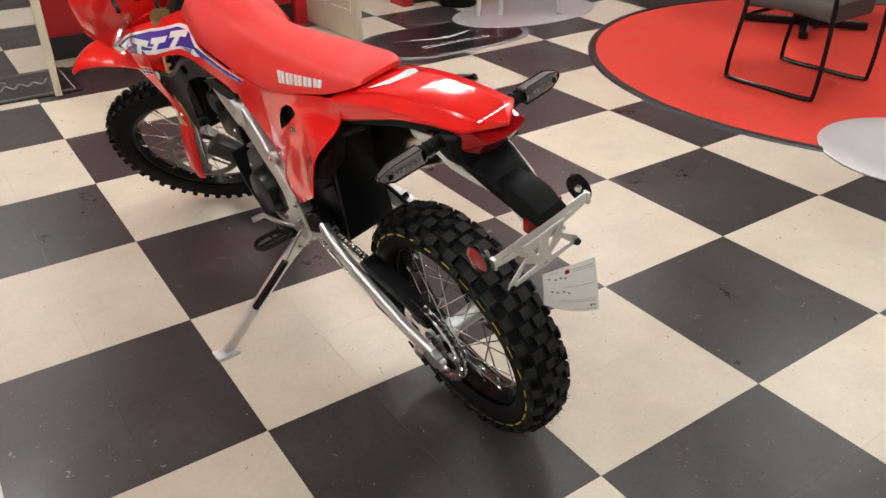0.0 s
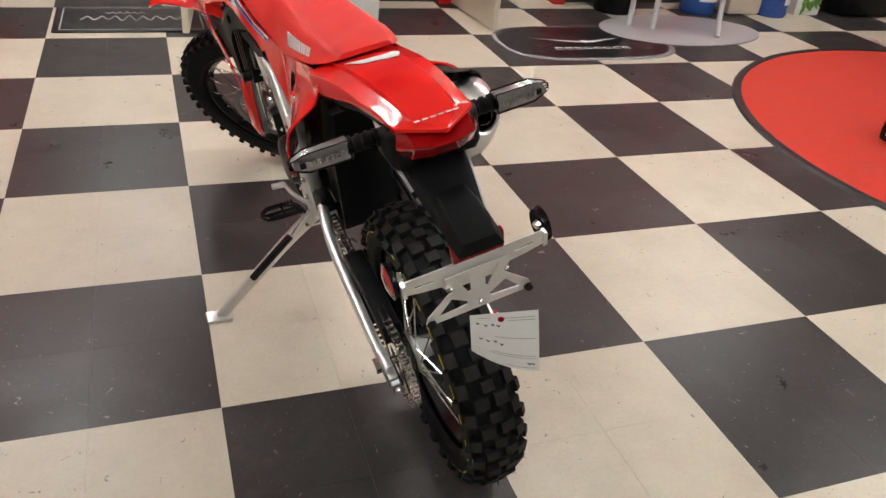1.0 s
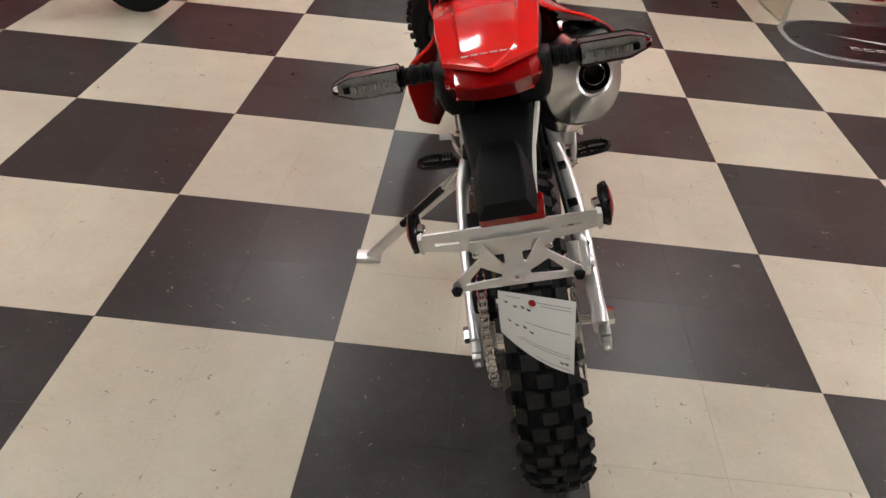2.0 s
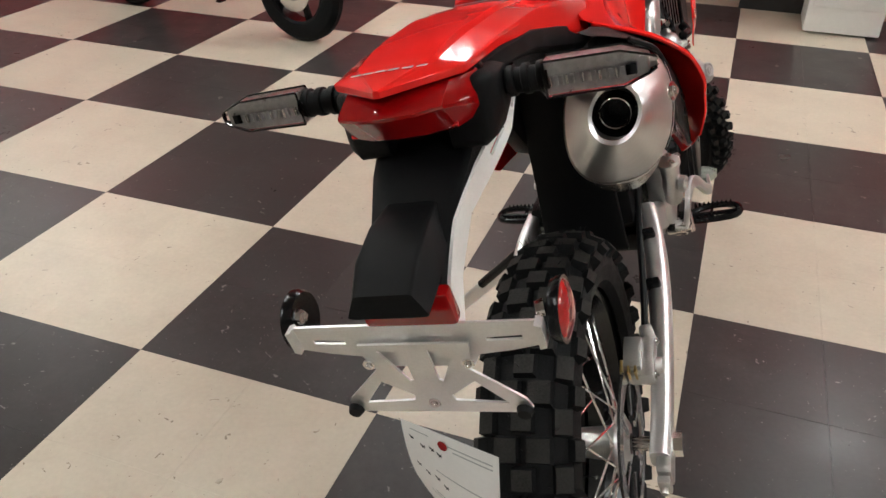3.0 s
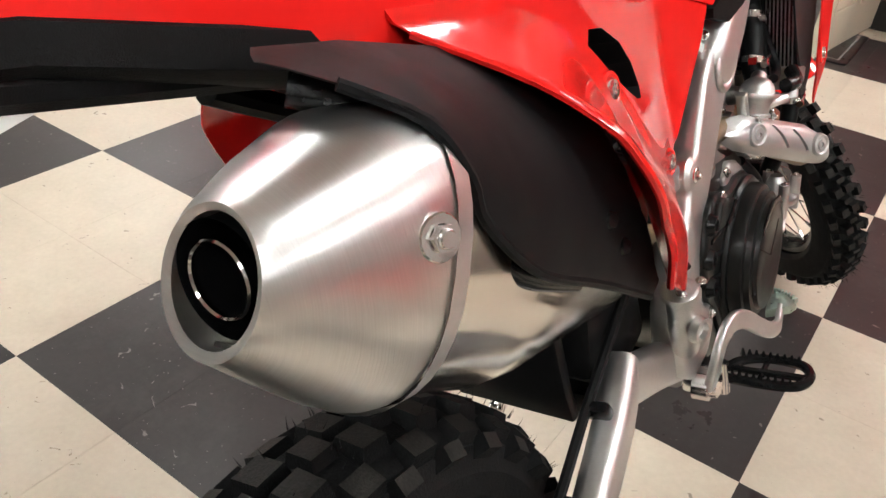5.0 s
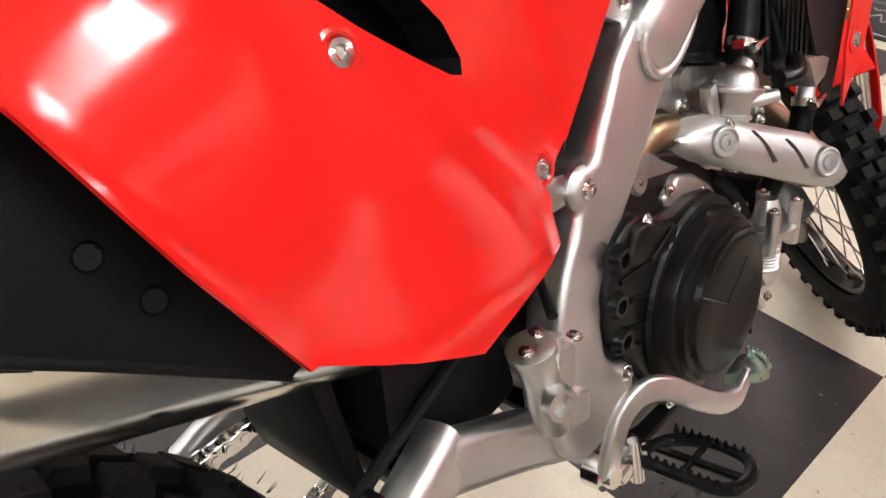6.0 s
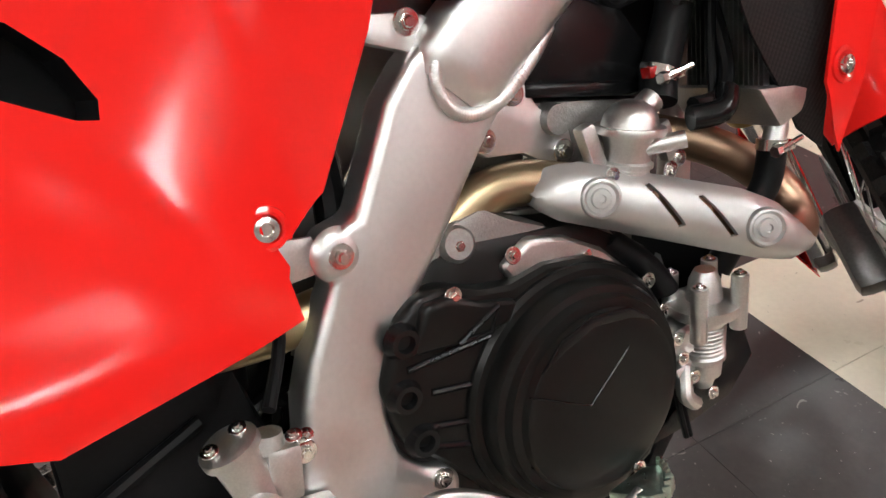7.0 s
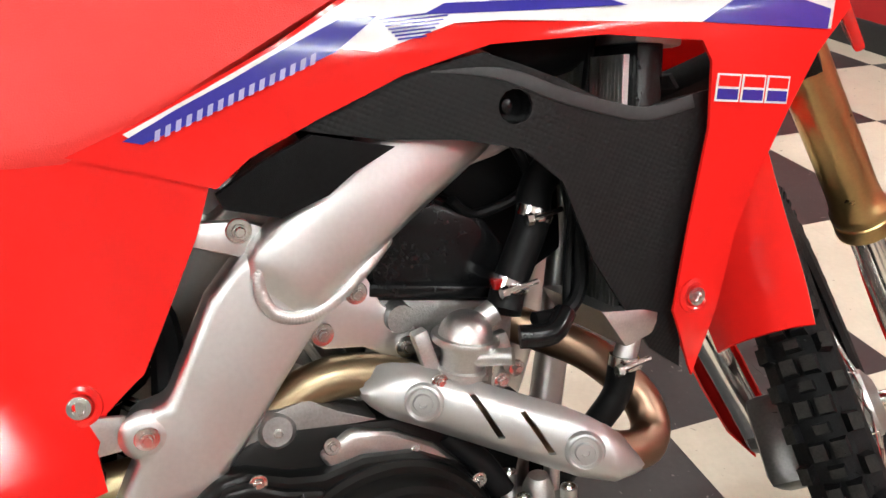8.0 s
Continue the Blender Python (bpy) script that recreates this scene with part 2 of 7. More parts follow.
BLUEPAINT = mat("blue_bike_plastic", (0.02, 0.025, 0.32), 0.25, vary=0.06, coat=0.4)


# ---------------------------------------------------------------- mesh helpers
def finish(name, bm, material, sharp=35):
    bmesh.ops.recalc_face_normals(bm, faces=bm.faces)
    me = bpy.data.meshes.new(name)
    bm.to_mesh(me)
    bm.free()
    for poly in me.polygons:
        poly.use_smooth = True
    me.set_sharp_from_angle(angle=radians(sharp))
    if material:
        me.materials.append(material)
    return me


def part(name, bm, material, parent, label="", sharp=35):
    """One bmesh as one mesh object under a thing or a part."""
    ob = new(name, finish(name, bm, material, sharp))
    ob.parent = parent
    if label:
        ob["label"] = label
    return ob


def solid(name, bm, material, label, category, group="", kind="", sharp=35, at=None):
    ob = new(name, finish(name, bm, material, sharp))
    if at is not None:
        ob.matrix_world = at
    return tagged(ob, label, category, group, kind)


def holder(name, m, label, category, group="", kind=""):
    e = new(name)
    e.empty_display_size = 0.1
    e.matrix_world = m
    return tagged(e, label, category, group, kind)


def bevel(bm, geom, w, seg=2, angle=25):
    edges = [e for e in geom if isinstance(e, bmesh.types.BMEdge) and len(e.link_faces) == 2 and e.calc_face_angle(0) > radians(angle)]
    if w and edges:
        bmesh.ops.bevel(bm, geom=edges, offset=w, segments=seg, profile=0.6, affect="EDGES", clamp_overlap=True)


def box(bm, c, s, rot=None, b=0.0, seg=2):
    r = bmesh.ops.create_cube(bm, size=1, matrix=Matrix.LocRotScale(c, Euler([radians(a) for a in rot]) if rot else None, s))
    if b:
        bevel(bm, list({e for v in r["verts"] for e in v.link_edges}), b, seg)


def prism(bm, pts, x0, x1, b=0.0, axis="x", seg=2):
    """An outline in the other two axes, drawn from x0 to x1 along the axis."""
    def place(u, v, w):
        return {"x": (w, u, v), "y": (u, w, v), "z": (u, v, w)}[axis]
    lo = [bm.verts.new(place(u, v, x0)) for u, v in pts]
    hi = [bm.verts.new(place(u, v, x1)) for u, v in pts]
    n = len(pts)
    faces = [bm.faces.new(lo), bm.faces.new(hi)] + [bm.faces.new((lo[i], lo[(i + 1) % n], hi[(i + 1) % n], hi[i])) for i in range(n)]
    bmesh.ops.recalc_face_normals(bm, faces=faces)
    if b:
        bevel(bm, list({e for f in faces for e in f.edges}), b, seg)


def spline(pts, sub):
    """Points along a Catmull-Rom curve."""
    p = [Vector(q) for q in pts]
    if sub < 2 or len(p) < 3:
        return p
    out = []
    for i in range(len(p) - 1):
        a, b, c, d = p[max(i - 1, 0)], p[i], p[i + 1], p[min(i + 2, len(p) - 1)]
        for k in range(sub):
            t = k / sub
            out.append(0.5 * (2 * b + (c - a) * t + (2 * a - 5 * b + 4 * c - d) * t * t + (3 * b - a - 3 * c + d) * t ** 3))
    return out + [p[-1]]


def loft(bm, rings, cap=True, closed=False):
    vs = [[bm.verts.new(q) for q in r] for r in rings]
    n = len(vs[0])
    pairs = list(zip(vs, vs[1:])) + ([(vs[-1], vs[0])] if closed else [])
    for a, b in pairs:
        for i in range(n):
            bm.faces.new((a[i], a[(i + 1) % n], b[(i + 1) % n], b[i]))
    if cap and not closed:
        bm.faces.new(vs[0])
        bm.faces.new(vs[-1])


def sweep(bm, pts, section, sub=1, side=(1, 0, 0), cap=True, grow=None):
    """A closed outline (u along side, v across) carried along a path."""
    path = spline(pts, sub)
    rings = []
    for i, q in enumerate(path):
        d = (path[min(i + 1, len(path) - 1)] - path[max(i - 1, 0)]).normalized()
        s = Vector(side)
        s = (s - d * s.dot(d)).normalized()
        n = d.cross(s)
        k = grow(i / (len(path) - 1)) if grow else 1
        rings.append([q + s * (u * k) + n * (v * k) for u, v in section])
    loft(bm, rings, cap)


def tube(bm, pts, r, sub=6, seg=10, grow=None, cap=True):
    p = [Vector(q) for q in pts]
    d = p[-1] - p[0]
    side = (1, 0, 0) if abs(d.x) < 0.8 * d.length else (0, 0, 1)
    sweep(bm, pts, [(r * math.cos(2 * math.pi * i / seg), r * math.sin(2 * math.pi * i / seg)) for i in range(seg)], sub if len(pts) > 2 else 1, side, cap, grow)


def rect(w, h, r=0.0):
    """A rectangle with rounded corners, as an outline."""
    if not r:
        return [(-w / 2, -h / 2), (w / 2, -h / 2), (w / 2, h / 2), (-w / 2, h / 2)]
    out = []
    for cx, cy, a0 in ((w / 2 - r, h / 2 - r, 0), (-w / 2 + r, h / 2 - r, 90), (-w / 2 + r, -h / 2 + r, 180), (w / 2 - r, -h / 2 + r, 270)):
        for k in range(4):
            a = radians(a0 + 30 * k)
            out.append((cx + r * math.cos(a), cy + r * math.sin(a)))
    return out


def lathe(bm, prof, c=(0, 0, 0), axis=(1, 0, 0), seg=24, a0=0, a1=360):
    """A profile of (radius, height along the axis) turned round the axis."""
    ax = Vector(axis).normalized()
    u = ax.orthogonal().normalized()
    v = ax.cross(u)
    c = Vector(c)
    full = a1 - a0 >= 360
    n = seg if full else seg + 1
    cols = []
    for i in range(n):
        a = radians(a0 + (a1 - a0) * i / seg)
        cols.append([bm.verts.new(c + ax * h + (u * math.cos(a) + v * math.sin(a)) * r) for r, h in prof])
    for i in range(seg):
        a, b = cols[i], cols[(i + 1) % n]
        for j in range(len(prof) - 1):
            bm.faces.new((a[j], b[j], b[j + 1], a[j + 1]))
    bmesh.ops.remove_doubles(bm, verts=bm.verts, dist=1e-6)


def sheet(bm, outline, xf, th, step=0.025, holes=()):
    """A moulded panel: an outline in (y, z) whose place along x follows xf(y, z), with a thickness towards -x (or +x if th < 0)."""
    tmp = bmesh.new()
    tmp.faces.new([tmp.verts.new((0, y, z)) for y, z in outline])
    for ax in (1, 2):
        lo, hi = min(p[ax - 1] for p in outline), max(p[ax - 1] for p in outline)
        k = lo + step
        while k < hi - 1e-4:
            co, no = [0, 0, 0], [0, 0, 0]
            co[ax], no[ax] = k, 1
            bmesh.ops.bisect_plane(tmp, geom=tmp.verts[:] + tmp.edges[:] + tmp.faces[:], plane_co=co, plane_no=no)
            k += step
    for hole in holes:
        n = len(hole)
        for i in range(n):
            (ya, za), (yb, zb) = hole[i], hole[(i + 1) % n]
            bmesh.ops.bisect_plane(tmp, geom=tmp.verts[:] + tmp.edges[:] + tmp.faces[:], plane_co=(0, ya, za), plane_no=(0, -(zb - za), yb - ya))
        sign = sum(hole[i][0] * hole[(i + 1) % n][1] - hole[(i + 1) % n][0] * hole[i][1] for i in range(n))
        gone = []
        for f in tmp.faces:
            m = f.calc_center_median()
            if all(((hole[(i + 1) % n][0] - hole[i][0]) * (m.z - hole[i][1]) - (hole[(i + 1) % n][1] - hole[i][1]) * (m.y - hole[i][0])) * sign > 0 for i in range(n)):
                gone.append(f)
        bmesh.ops.delete(tmp, geom=gone, context="FACES")
    bmesh.ops.remove_doubles(tmp, verts=tmp.verts, dist=1e-5)
    bmesh.ops.triangulate(tmp, faces=[f for f in tmp.faces if len(f.verts) > 4])
    tmp.verts.index_update()
    front = [bm.verts.new((xf(v.co.y, v.co.z), v.co.y, v.co.z)) for v in tmp.verts]
    back = [bm.verts.new((xf(v.co.y, v.co.z) - th, v.co.y, v.co.z)) for v in tmp.verts]
    for f in tmp.faces:
        ids = [v.index for v in f.verts]
        bm.faces.new([front[i] for i in ids])
        bm.faces.new([back[i] for i in reversed(ids)])
    for e in tmp.edges:
        if len(e.link_faces) == 1:
            i, j = e.verts[0].index, e.verts[1].index
            bm.faces.new((front[i], front[j], back[j], back[i]))
    tmp.free()


def polish(ob, xf, s=1, eps=0.016):
    """Give a moulded sheet the even normals of its surface x = xf(y, z) (mirrored if s < 0)."""
    me = ob.data
    rows = []
    for poly in me.polygons:
        for i in poly.vertices:
            c = me.vertices[i].co
            n = Vector((s, -(xf(c.y + eps, c.z) - xf(c.y - eps, c.z)) / (2 * eps), -(xf(c.y, c.z + eps) - xf(c.y, c.z - eps)) / (2 * eps))).normalized()
            d = n.dot(poly.normal)
            rows.append(n if d > 0.5 else -n if d < -0.5 else poly.normal.copy())
    me.normals_split_custom_set(rows)
    return ob


def clamp(v, lo=0.0, hi=1.0):
    return max(lo, min(hi, v))


def ramp(v, a, b):
    t = clamp((v - a) / (b - a))
    return t * t * (3 - 2 * t)


def track(v, *keys):
    """Straight lines between (place, value) keys."""
    if v <= keys[0][0]:
        return keys[0][1]
    for (a, fa), (b, fb) in zip(keys, keys[1:]):
        if v <= b:
            return fa + (fb - fa) * (v - a) / (b - a)
    return keys[-1][1]


# ---------------------------------------------------------------- the room
T = 0.61
XA, XB, YA, YB = -9, 11, -9, 11   # tiles along each way
H = 2.75


def tile_mesh(name, material, n=2):
    bm = bmesh.new()
    s = T / n
    g = 0.0005
    for i in range(n):
        for j in range(n):
            box(bm, (-T / 2 + s * (i + 0.5), -T / 2 + s * (j + 0.5), -0.0025), (s - g, s - g, 0.005))
    return finish(name, bm, material)


def build_floor():
    bm = bmesh.new()
    box(bm, ((XA + XB) * T / 2, (YA + YB) * T / 2, -0.055), ((XB - XA) * T, (YB - YA) * T, 0.1))
    floor = solid("floor", bm, GROUT, "checkered floor of waxed cream and charcoal vinyl tiles", "floor", kind="structure")
    meshes = (tile_mesh("tile_light", TILE_LIGHT), tile_mesh("tile_dark", TILE_DARK))
    rest = ([], [])
    for i in range(XA, XB):
        for j in range(YA, YB):
            odd = (i + j) % 2
            c = ((i + 0.5) * T, (j + 0.5) * T, 0)
            if -8 <= i <= 8 and -5 <= j <= 9:
                ob = new("tile", meshes[odd])
                ob.parent = floor
                ob.location = c
            else:
                rest[odd].append(c)
    for cs, material in zip(rest, (TILE_LIGHT, TILE_DARK)):
        bm = bmesh.new()
        for c in cs:
            box(bm, (c[0], c[1], -0.0025), (T - 0.0005, T - 0.0005, 0.005))
        ob = part("outer_tiles", bm, material, floor)
        ob["kind"] = "stuff"
    return floor


build_floor()


def wall(name, c, s, material, label):
    bm = bmesh.new()
    box(bm, c, s)
    return solid(name, bm, material, label, "wall", kind="structure")


WX0, WX1, WY0, WY1 = XA * T, XB * T, YA * T, YB * T
wall("wall_south", ((WX0 + WX1) / 2, WY0 - 0.06, H / 2), (WX1 - WX0 + 0.24, 0.12, H), WALLPALE, "plain pale painted wall of the showroom")
wall("wall_west", (WX0 - 0.06, (WY0 + WY1) / 2, H / 2), (0.12, WY1 - WY0, H), WALLPALE, "plain pale painted wall of the showroom")
wall("wall_east", (WX1 + 0.06, (WY0 + WY1) / 2, H / 2), (0.12, WY1 - WY0, H), WALLPALE, "plain pale painted wall of the showroom")
wall("wall_far", ((WX0 + WX1) / 2, WY1 + 0.06, H / 2), (WX1 - WX0 + 0.24, 0.12, H), WALLPALE, "plain pale wall of the rooms behind the doorways")


def red_wall():
    """The red partition across the showroom, with two doorways."""
    y0, y1 = 3.86, 3.98
    pieces = []
    for n, (a, b) in enumerate(((WX0, -0.85), (0.2, 1.95), (2.76, WX1))):
        bm = bmesh.new()
        box(bm, ((a + b) / 2, (y0 + y1) / 2, H / 2), (b - a, y1 - y0, H))
        w = solid("wall_north_%d" % (n + 1), bm, WALLRED, "red painted partition wall with black baseboard", "wall", kind="structure")
        pieces.append(w)
    bm = bmesh.new()
    box(bm, (-0.325, 3.92, 2.43), (1.05, 0.12, 0.64))
    solid("wall_north_4", bm, WALLRED, "red painted wall over the doorway", "wall", kind="structure")
    bm = bmesh.new()
    box(bm, (2.355, 3.92, 2.43), (0.81, 0.12, 0.64))
    solid("wall_north_5", bm, WALLRED, "red painted wall over the doorway", "wall", kind="structure")
    for a, b, y in ((WX0, -0.85, 3.846), (0.2, 0.58, 3.846), (1.3, 1.86, 3.846), (2.84, WX1, 3.846)):
        bm = bmesh.new()
        box(bm, ((a + b) / 2, y, 0.07), (b - a, 0.022, 0.14), b=0.004)
        solid("baseboard", bm, BASE, "black rubber baseboard along the red wall", "baseboard", kind="structure")
    # low red partition step that stands forward of the wall
    bm = bmesh.new()
    box(bm, (0.95, 3.76, 0.6), (0.7, 0.19, 1.2), b=0.004)
    solid("wall_pier", bm, WALLRED, "red painted pier standing forward of the wall", "wall", kind="structure")
    bm = bmesh.new()
    box(bm, (0.95, 3.652, 0.07), (0.71, 0.022, 0.14), b=0.004)
    solid("baseboard", bm, BASE, "black rubber baseboard at the foot of the pier", "baseboard", kind="structure")
    for x in (1.9, 2.8):
        bm = bmesh.new()
        box(bm, (x, 3.85, 1.05), (0.09, 0.16, 2.1), b=0.004)
        solid("trim", bm, WALLRED, "red painted door casing", "door frame", kind="structure")


red_wall()

bm = bmesh.new()
box(bm, ((WX0 + WX1) / 2, (WY0 + WY1) / 2, H + 0.05), (WX1 - WX0 + 0.24, WY1 - WY0 + 0.24, 0.1))
solid("ceiling", bm, CEIL, "off-white ceiling boards", "ceiling", kind="structure")

LAMP = bpy.data.materials.new("lamp_diffuser")
LAMP.use_nodes = True
_p = LAMP.node_tree.nodes["Principled BSDF"]
_p.inputs["Base Color"].default_value = (0.8, 0.8, 0.78, 1)
_p.inputs["Emission Color"].default_value = (0.94, 0.98, 0.96, 1)
_p.inputs["Emission Strength"].default_value = 40.0


def ceiling_light():
    e = holder("ceiling_light", pose(0, 0, H), "recessed fluorescent ceiling light with white frame, lit", "ceiling light", "ceiling lights")
    bm = bmesh.new()
    for x, y, sx, sy in ((-0.3, 0, 0.03, 1.22), (0.3, 0, 0.03, 1.22), (0, -0.6, 0.57, 0.03), (0, 0.6, 0.57, 0.03)):
        box(bm, (x, y, -0.012), (sx, sy, 0.024))
    part("frame", bm, WHITE, e)
    bm = bmesh.new()
    for x in (-0.14, 0.14):
        box(bm, (x, 0, -0.01), (0.11, 1.14, 0.012))
    part("diffuser", bm, LAMP, e, "glowing tube diffusers")
    return e


first_light = ceiling_light()
spots = [(x, y) for x in (-4.6, -1.4, 1.8, 4.3) for y in (-2.2, 0.5, 3.1) if (x, y) != (-1.4, 3.1)] + [(-0.9, 3.1), (-0.3, 5.3), (2.6, 5.3)]
for n, (x, y) in enumerate(spots):
    if n == 0:
        first_light.matrix_world = pose(x, y, H)
    else:
        copy_thing(first_light, pose(x, y, H))


def door(name, hinge, angle, width, label):
    """A panelled door that stands open on its hinge."""
    e = holder(name, pose(hinge[0], hinge[1], 0, 0, 0, angle), label, "door", kind="structure")
    bm = bmesh.new()
    box(bm, (width / 2, 0, 1.02), (width, 0.036, 2.02), b=0.003)
    part("door_leaf", bm, DOOR, e)
    for z, h in ((0.5, 0.62), (1.45, 0.9)):
        for x in (0.28, 0.72):
            for side in (-1, 1):
                bm = bmesh.new()
                w = width * 0.34
                for cx, cz, sx, sz in ((0, h / 2, w, 0.02), (0, -h / 2, w, 0.02), (-w / 2, 0, 0.02, h), (w / 2, 0, 0.02, h)):
                    box(bm, (x * width + cx, side * 0.019, z + cz), (sx, 0.008, sz), b=0.003)
                part("moulding", bm, DOOR, e)
    bm = bmesh.new()
    for side in (-1, 1):
        lathe(bm, [(0, 0.065), (0.02, 0.062), (0.028, 0.045), (0.022, 0.03), (0.01, 0.025), (0.012, 0.004), (0.03, 0.002), (0.03, 0)], (width - 0.06, side * 0.018, 1.0), (0, side, 0), 16)
    part("door_knob", bm, CHROME, e, "brushed metal knob")
    bm = bmesh.new()
    box(bm, (width + 0.0015, 0, 0.98), (0.003, 0.026, 0.12))
    part("edge_plate", bm, CHROME, e)
    return e


door("door_1", (0.2, 3.84), -97, 0.76, "cream panelled door standing open beside the red wall")
door("door_2", (1.955, 3.84), -86, 0.74, "cream panelled door standing wide open into the showroom")


# ---------------------------------------------------------------- things in the showroom
def round_rug():
    e = holder("round_rug", pose(4.34, 0.98, 0), "large round red carpet with a black bound edge on the tiles", "rug")
    bm = bmesh.new()
    lathe(bm, [(0, 0.009), (1.6, 0.009), (1.61, 0.006), (1.61, 0)], (0, 0, 0), (0, 0, 1), 96)
    part("carpet", bm, CARPET, e)
    bm = bmesh.new()
    lathe(bm, [(1.605, 0.0), (1.605, 0.010), (1.615, 0.012), (1.645, 0.011), (1.655, 0.0)], (0, 0, 0), (0, 0, 1), 96)
    part("binding", bm, BASE, e, "black rubber edge binding")


round_rug()


def guest_chair():
    """Sled-base armchair, facing +y."""
    e = holder("guest_chair", pose(3.63, 0.95, 0.011, 0, 0, 3), "black sled-base armchair with grey-brown fabric seat on the red rug", "chair")
    for s in (-1, 1):
        bm = bmesh.new()
        x = s * 0.28
        tube(bm, [(x, -0.28, 0.60), (x, -0.29, 0.35), (x, -0.28, 0.06), (x, -0.24, 0.016), (x, 0.0, 0.013), (x, 0.21, 0.016), (x, 0.255, 0.06), (x, 0.21, 0.4), (x, 0.18, 0.63), (x, 0.14, 0.665), (x, -0.02, 0.665), (x, -0.24, 0.655)], 0.0125, 5, 8)
        part("sled_frame", bm, GLOSSBLACK, e, "black tubular steel runner and arm")
        bm = bmesh.new()
        sweep(bm, [(x, -0.22, 0.675), (x, -0.05, 0.685), (x, 0.13, 0.682), (x, 0.17, 0.668)], rect(0.055, 0.026, 0.01), 5)
        part("armrest", bm, BLACK, e)
    for y in (-0.2, 0.17):
        bm = bmesh.new()
        tube(bm, [(-0.28, y, 0.385), (0.28, y, 0.385)], 0.011)
        part("crossbar", bm, GLOSSBLACK, e)
    bm = bmesh.new()
    rings = []
    for k in range(9):
        y = -0.24 + 0.5 * k / 8
        rings.append([(u * (1 - 0.1 * abs(k - 4) / 4), y, 0.44 + v + 0.02 * math.sin(k / 8 * 3.14)) for u, v in rect(0.5, 0.085, 0.03)])
    loft(bm, rings)
    part("seat", bm, FABRIC, e, "grey-brown woven seat cushion")
    bm = bmesh.new()
    rings = []
    for k in range(9):
        z = 0.56 + 0.36 * k / 8
        w = 0.5 - 0.08 * abs(k - 3) / 5
        rings.append([(u, -0.27 - 0.1 * k / 8 + v, z) for u, v in rect(w, 0.06, 0.025)])
    loft(bm, rings)
    part("backrest", bm, BLACK, e, "black padded backrest")


guest_chair()


def pedestal_table():
    e = holder("pedestal_table", pose(3.2, 0.0, 0.0), "silver pedestal table with a broad flat disc base", "table")
    bm = bmesh.new()
    lathe(bm, [(0, 0.034), (0.04, 0.034), (0.3, 0.022), (0.42, 0.014), (0.43, 0.008), (0.425, 0.0), (0, 0.0)], (0, 0, 0), (0, 0, 1), 64)
    part("base", bm, TABLESILVER, e)
    bm = bmesh.new()
    lathe(bm, [(0.034, 0.02), (0.034, 1.0), (0, 1.0)], (0, 0, 0), (0, 0, 1), 24)
    part("column", bm, TABLESILVER, e)
    bm = bmesh.new()
    lathe(bm, [(0, 1.0), (0.3, 1.0), (0.305, 1.012), (0.3, 1.025), (0, 1.025)], (0, 0, 0), (0, 0, 1), 64)
    part("tabletop", bm, TABLESILVER, e)


pedestal_table()


def desk():
    e = holder("desk", pose(4.75, 1.65, 0.011), "dark table with pale top on the red rug", "table")
    bm = bmesh.new()
    lathe(bm, [(0, 0.715), (0.53, 0.715), (0.55, 0.73), (0.55, 0.745), (0, 0.745)], (0, 0, 0), (0, 0, 1), 64)
    part("tabletop", bm, WHITE, e, "pale laminate top")
    bm = bmesh.new()
    box(bm, (0, 0, 0.38), (0.09, 0.09, 0.68), b=0.01)
    for a in range(4):
        box(bm, (0.2 * math.cos(a * 1.571 + 0.6), 0.2 * math.sin(a * 1.571 + 0.6), 0.03), (0.42, 0.06, 0.05), (0, 0, a * 90 + 34), b=0.01)
    part("pedestal", bm, GLOSSBLACK, e)


desk()


def floor_mat_winged():
    e = holder("display_mat", pose(2.53, 2.86, 0.0), "glossy black display mat with a white winged emblem and clear edge", "mat")
    out = []
    for k in range(48):
        a = 2 * math.pi * k / 48
        c, s = math.cos(a), math.sin(a)
        out.append((0.60 * math.copysign(abs(c) ** 0.55, c), 0.35 * math.copysign(abs(s) ** 0.75, s)))
    bm = bmesh.new()
    prism(bm, out, 0.0005, 0.004, axis="z")
    part("clear_sheet", bm, MATCLEAR, e, "clear vinyl border")
    bm = bmesh.new()
    prism(bm, [(x * 0.95, y * 0.92 + 0.01) for x, y in out], 0.0045, 0.006, axis="z")
    part("printed_sheet", bm, MATBLACK, e, "black printed sheet")
    bm = bmesh.new()
    for s in (-1, 1):
        prism(bm, [(s * 0.01, 0.0), (s * 0.07, 0.02), (s * 0.3, 0.075), (s * 0.36, 0.10), (s * 0.2, 0.035), (s * 0.05, -0.02)], 0.0065, 0.0072, axis="z")
    lathe(bm, [(0, 0.0074), (0.03, 0.0074), (0.03, 0.0065)], (0, 0.0, 0), (0, 0, 1), 16)
    part("emblem", bm, DECAL_WHITE, e, "white wing emblem")
    for k in range(8):
        bm = bmesh.new()
        x = -0.24 + k * 0.068
        w, h, t = 0.044, 0.032, 0.008
        for cx, cy, sx, sy in ((0, h / 2, w, t), (0, -h / 2, w, t)):
            box(bm, (x + cx, -0.13 + cy, 0.0068), (sx, sy, 0.0006))
        box(bm, (x - w / 2, -0.13, 0.0068), (t, h, 0.0006))
        part("letter_bar", bm, DECAL_WHITE, e, "white printed bars")


floor_mat_winged()


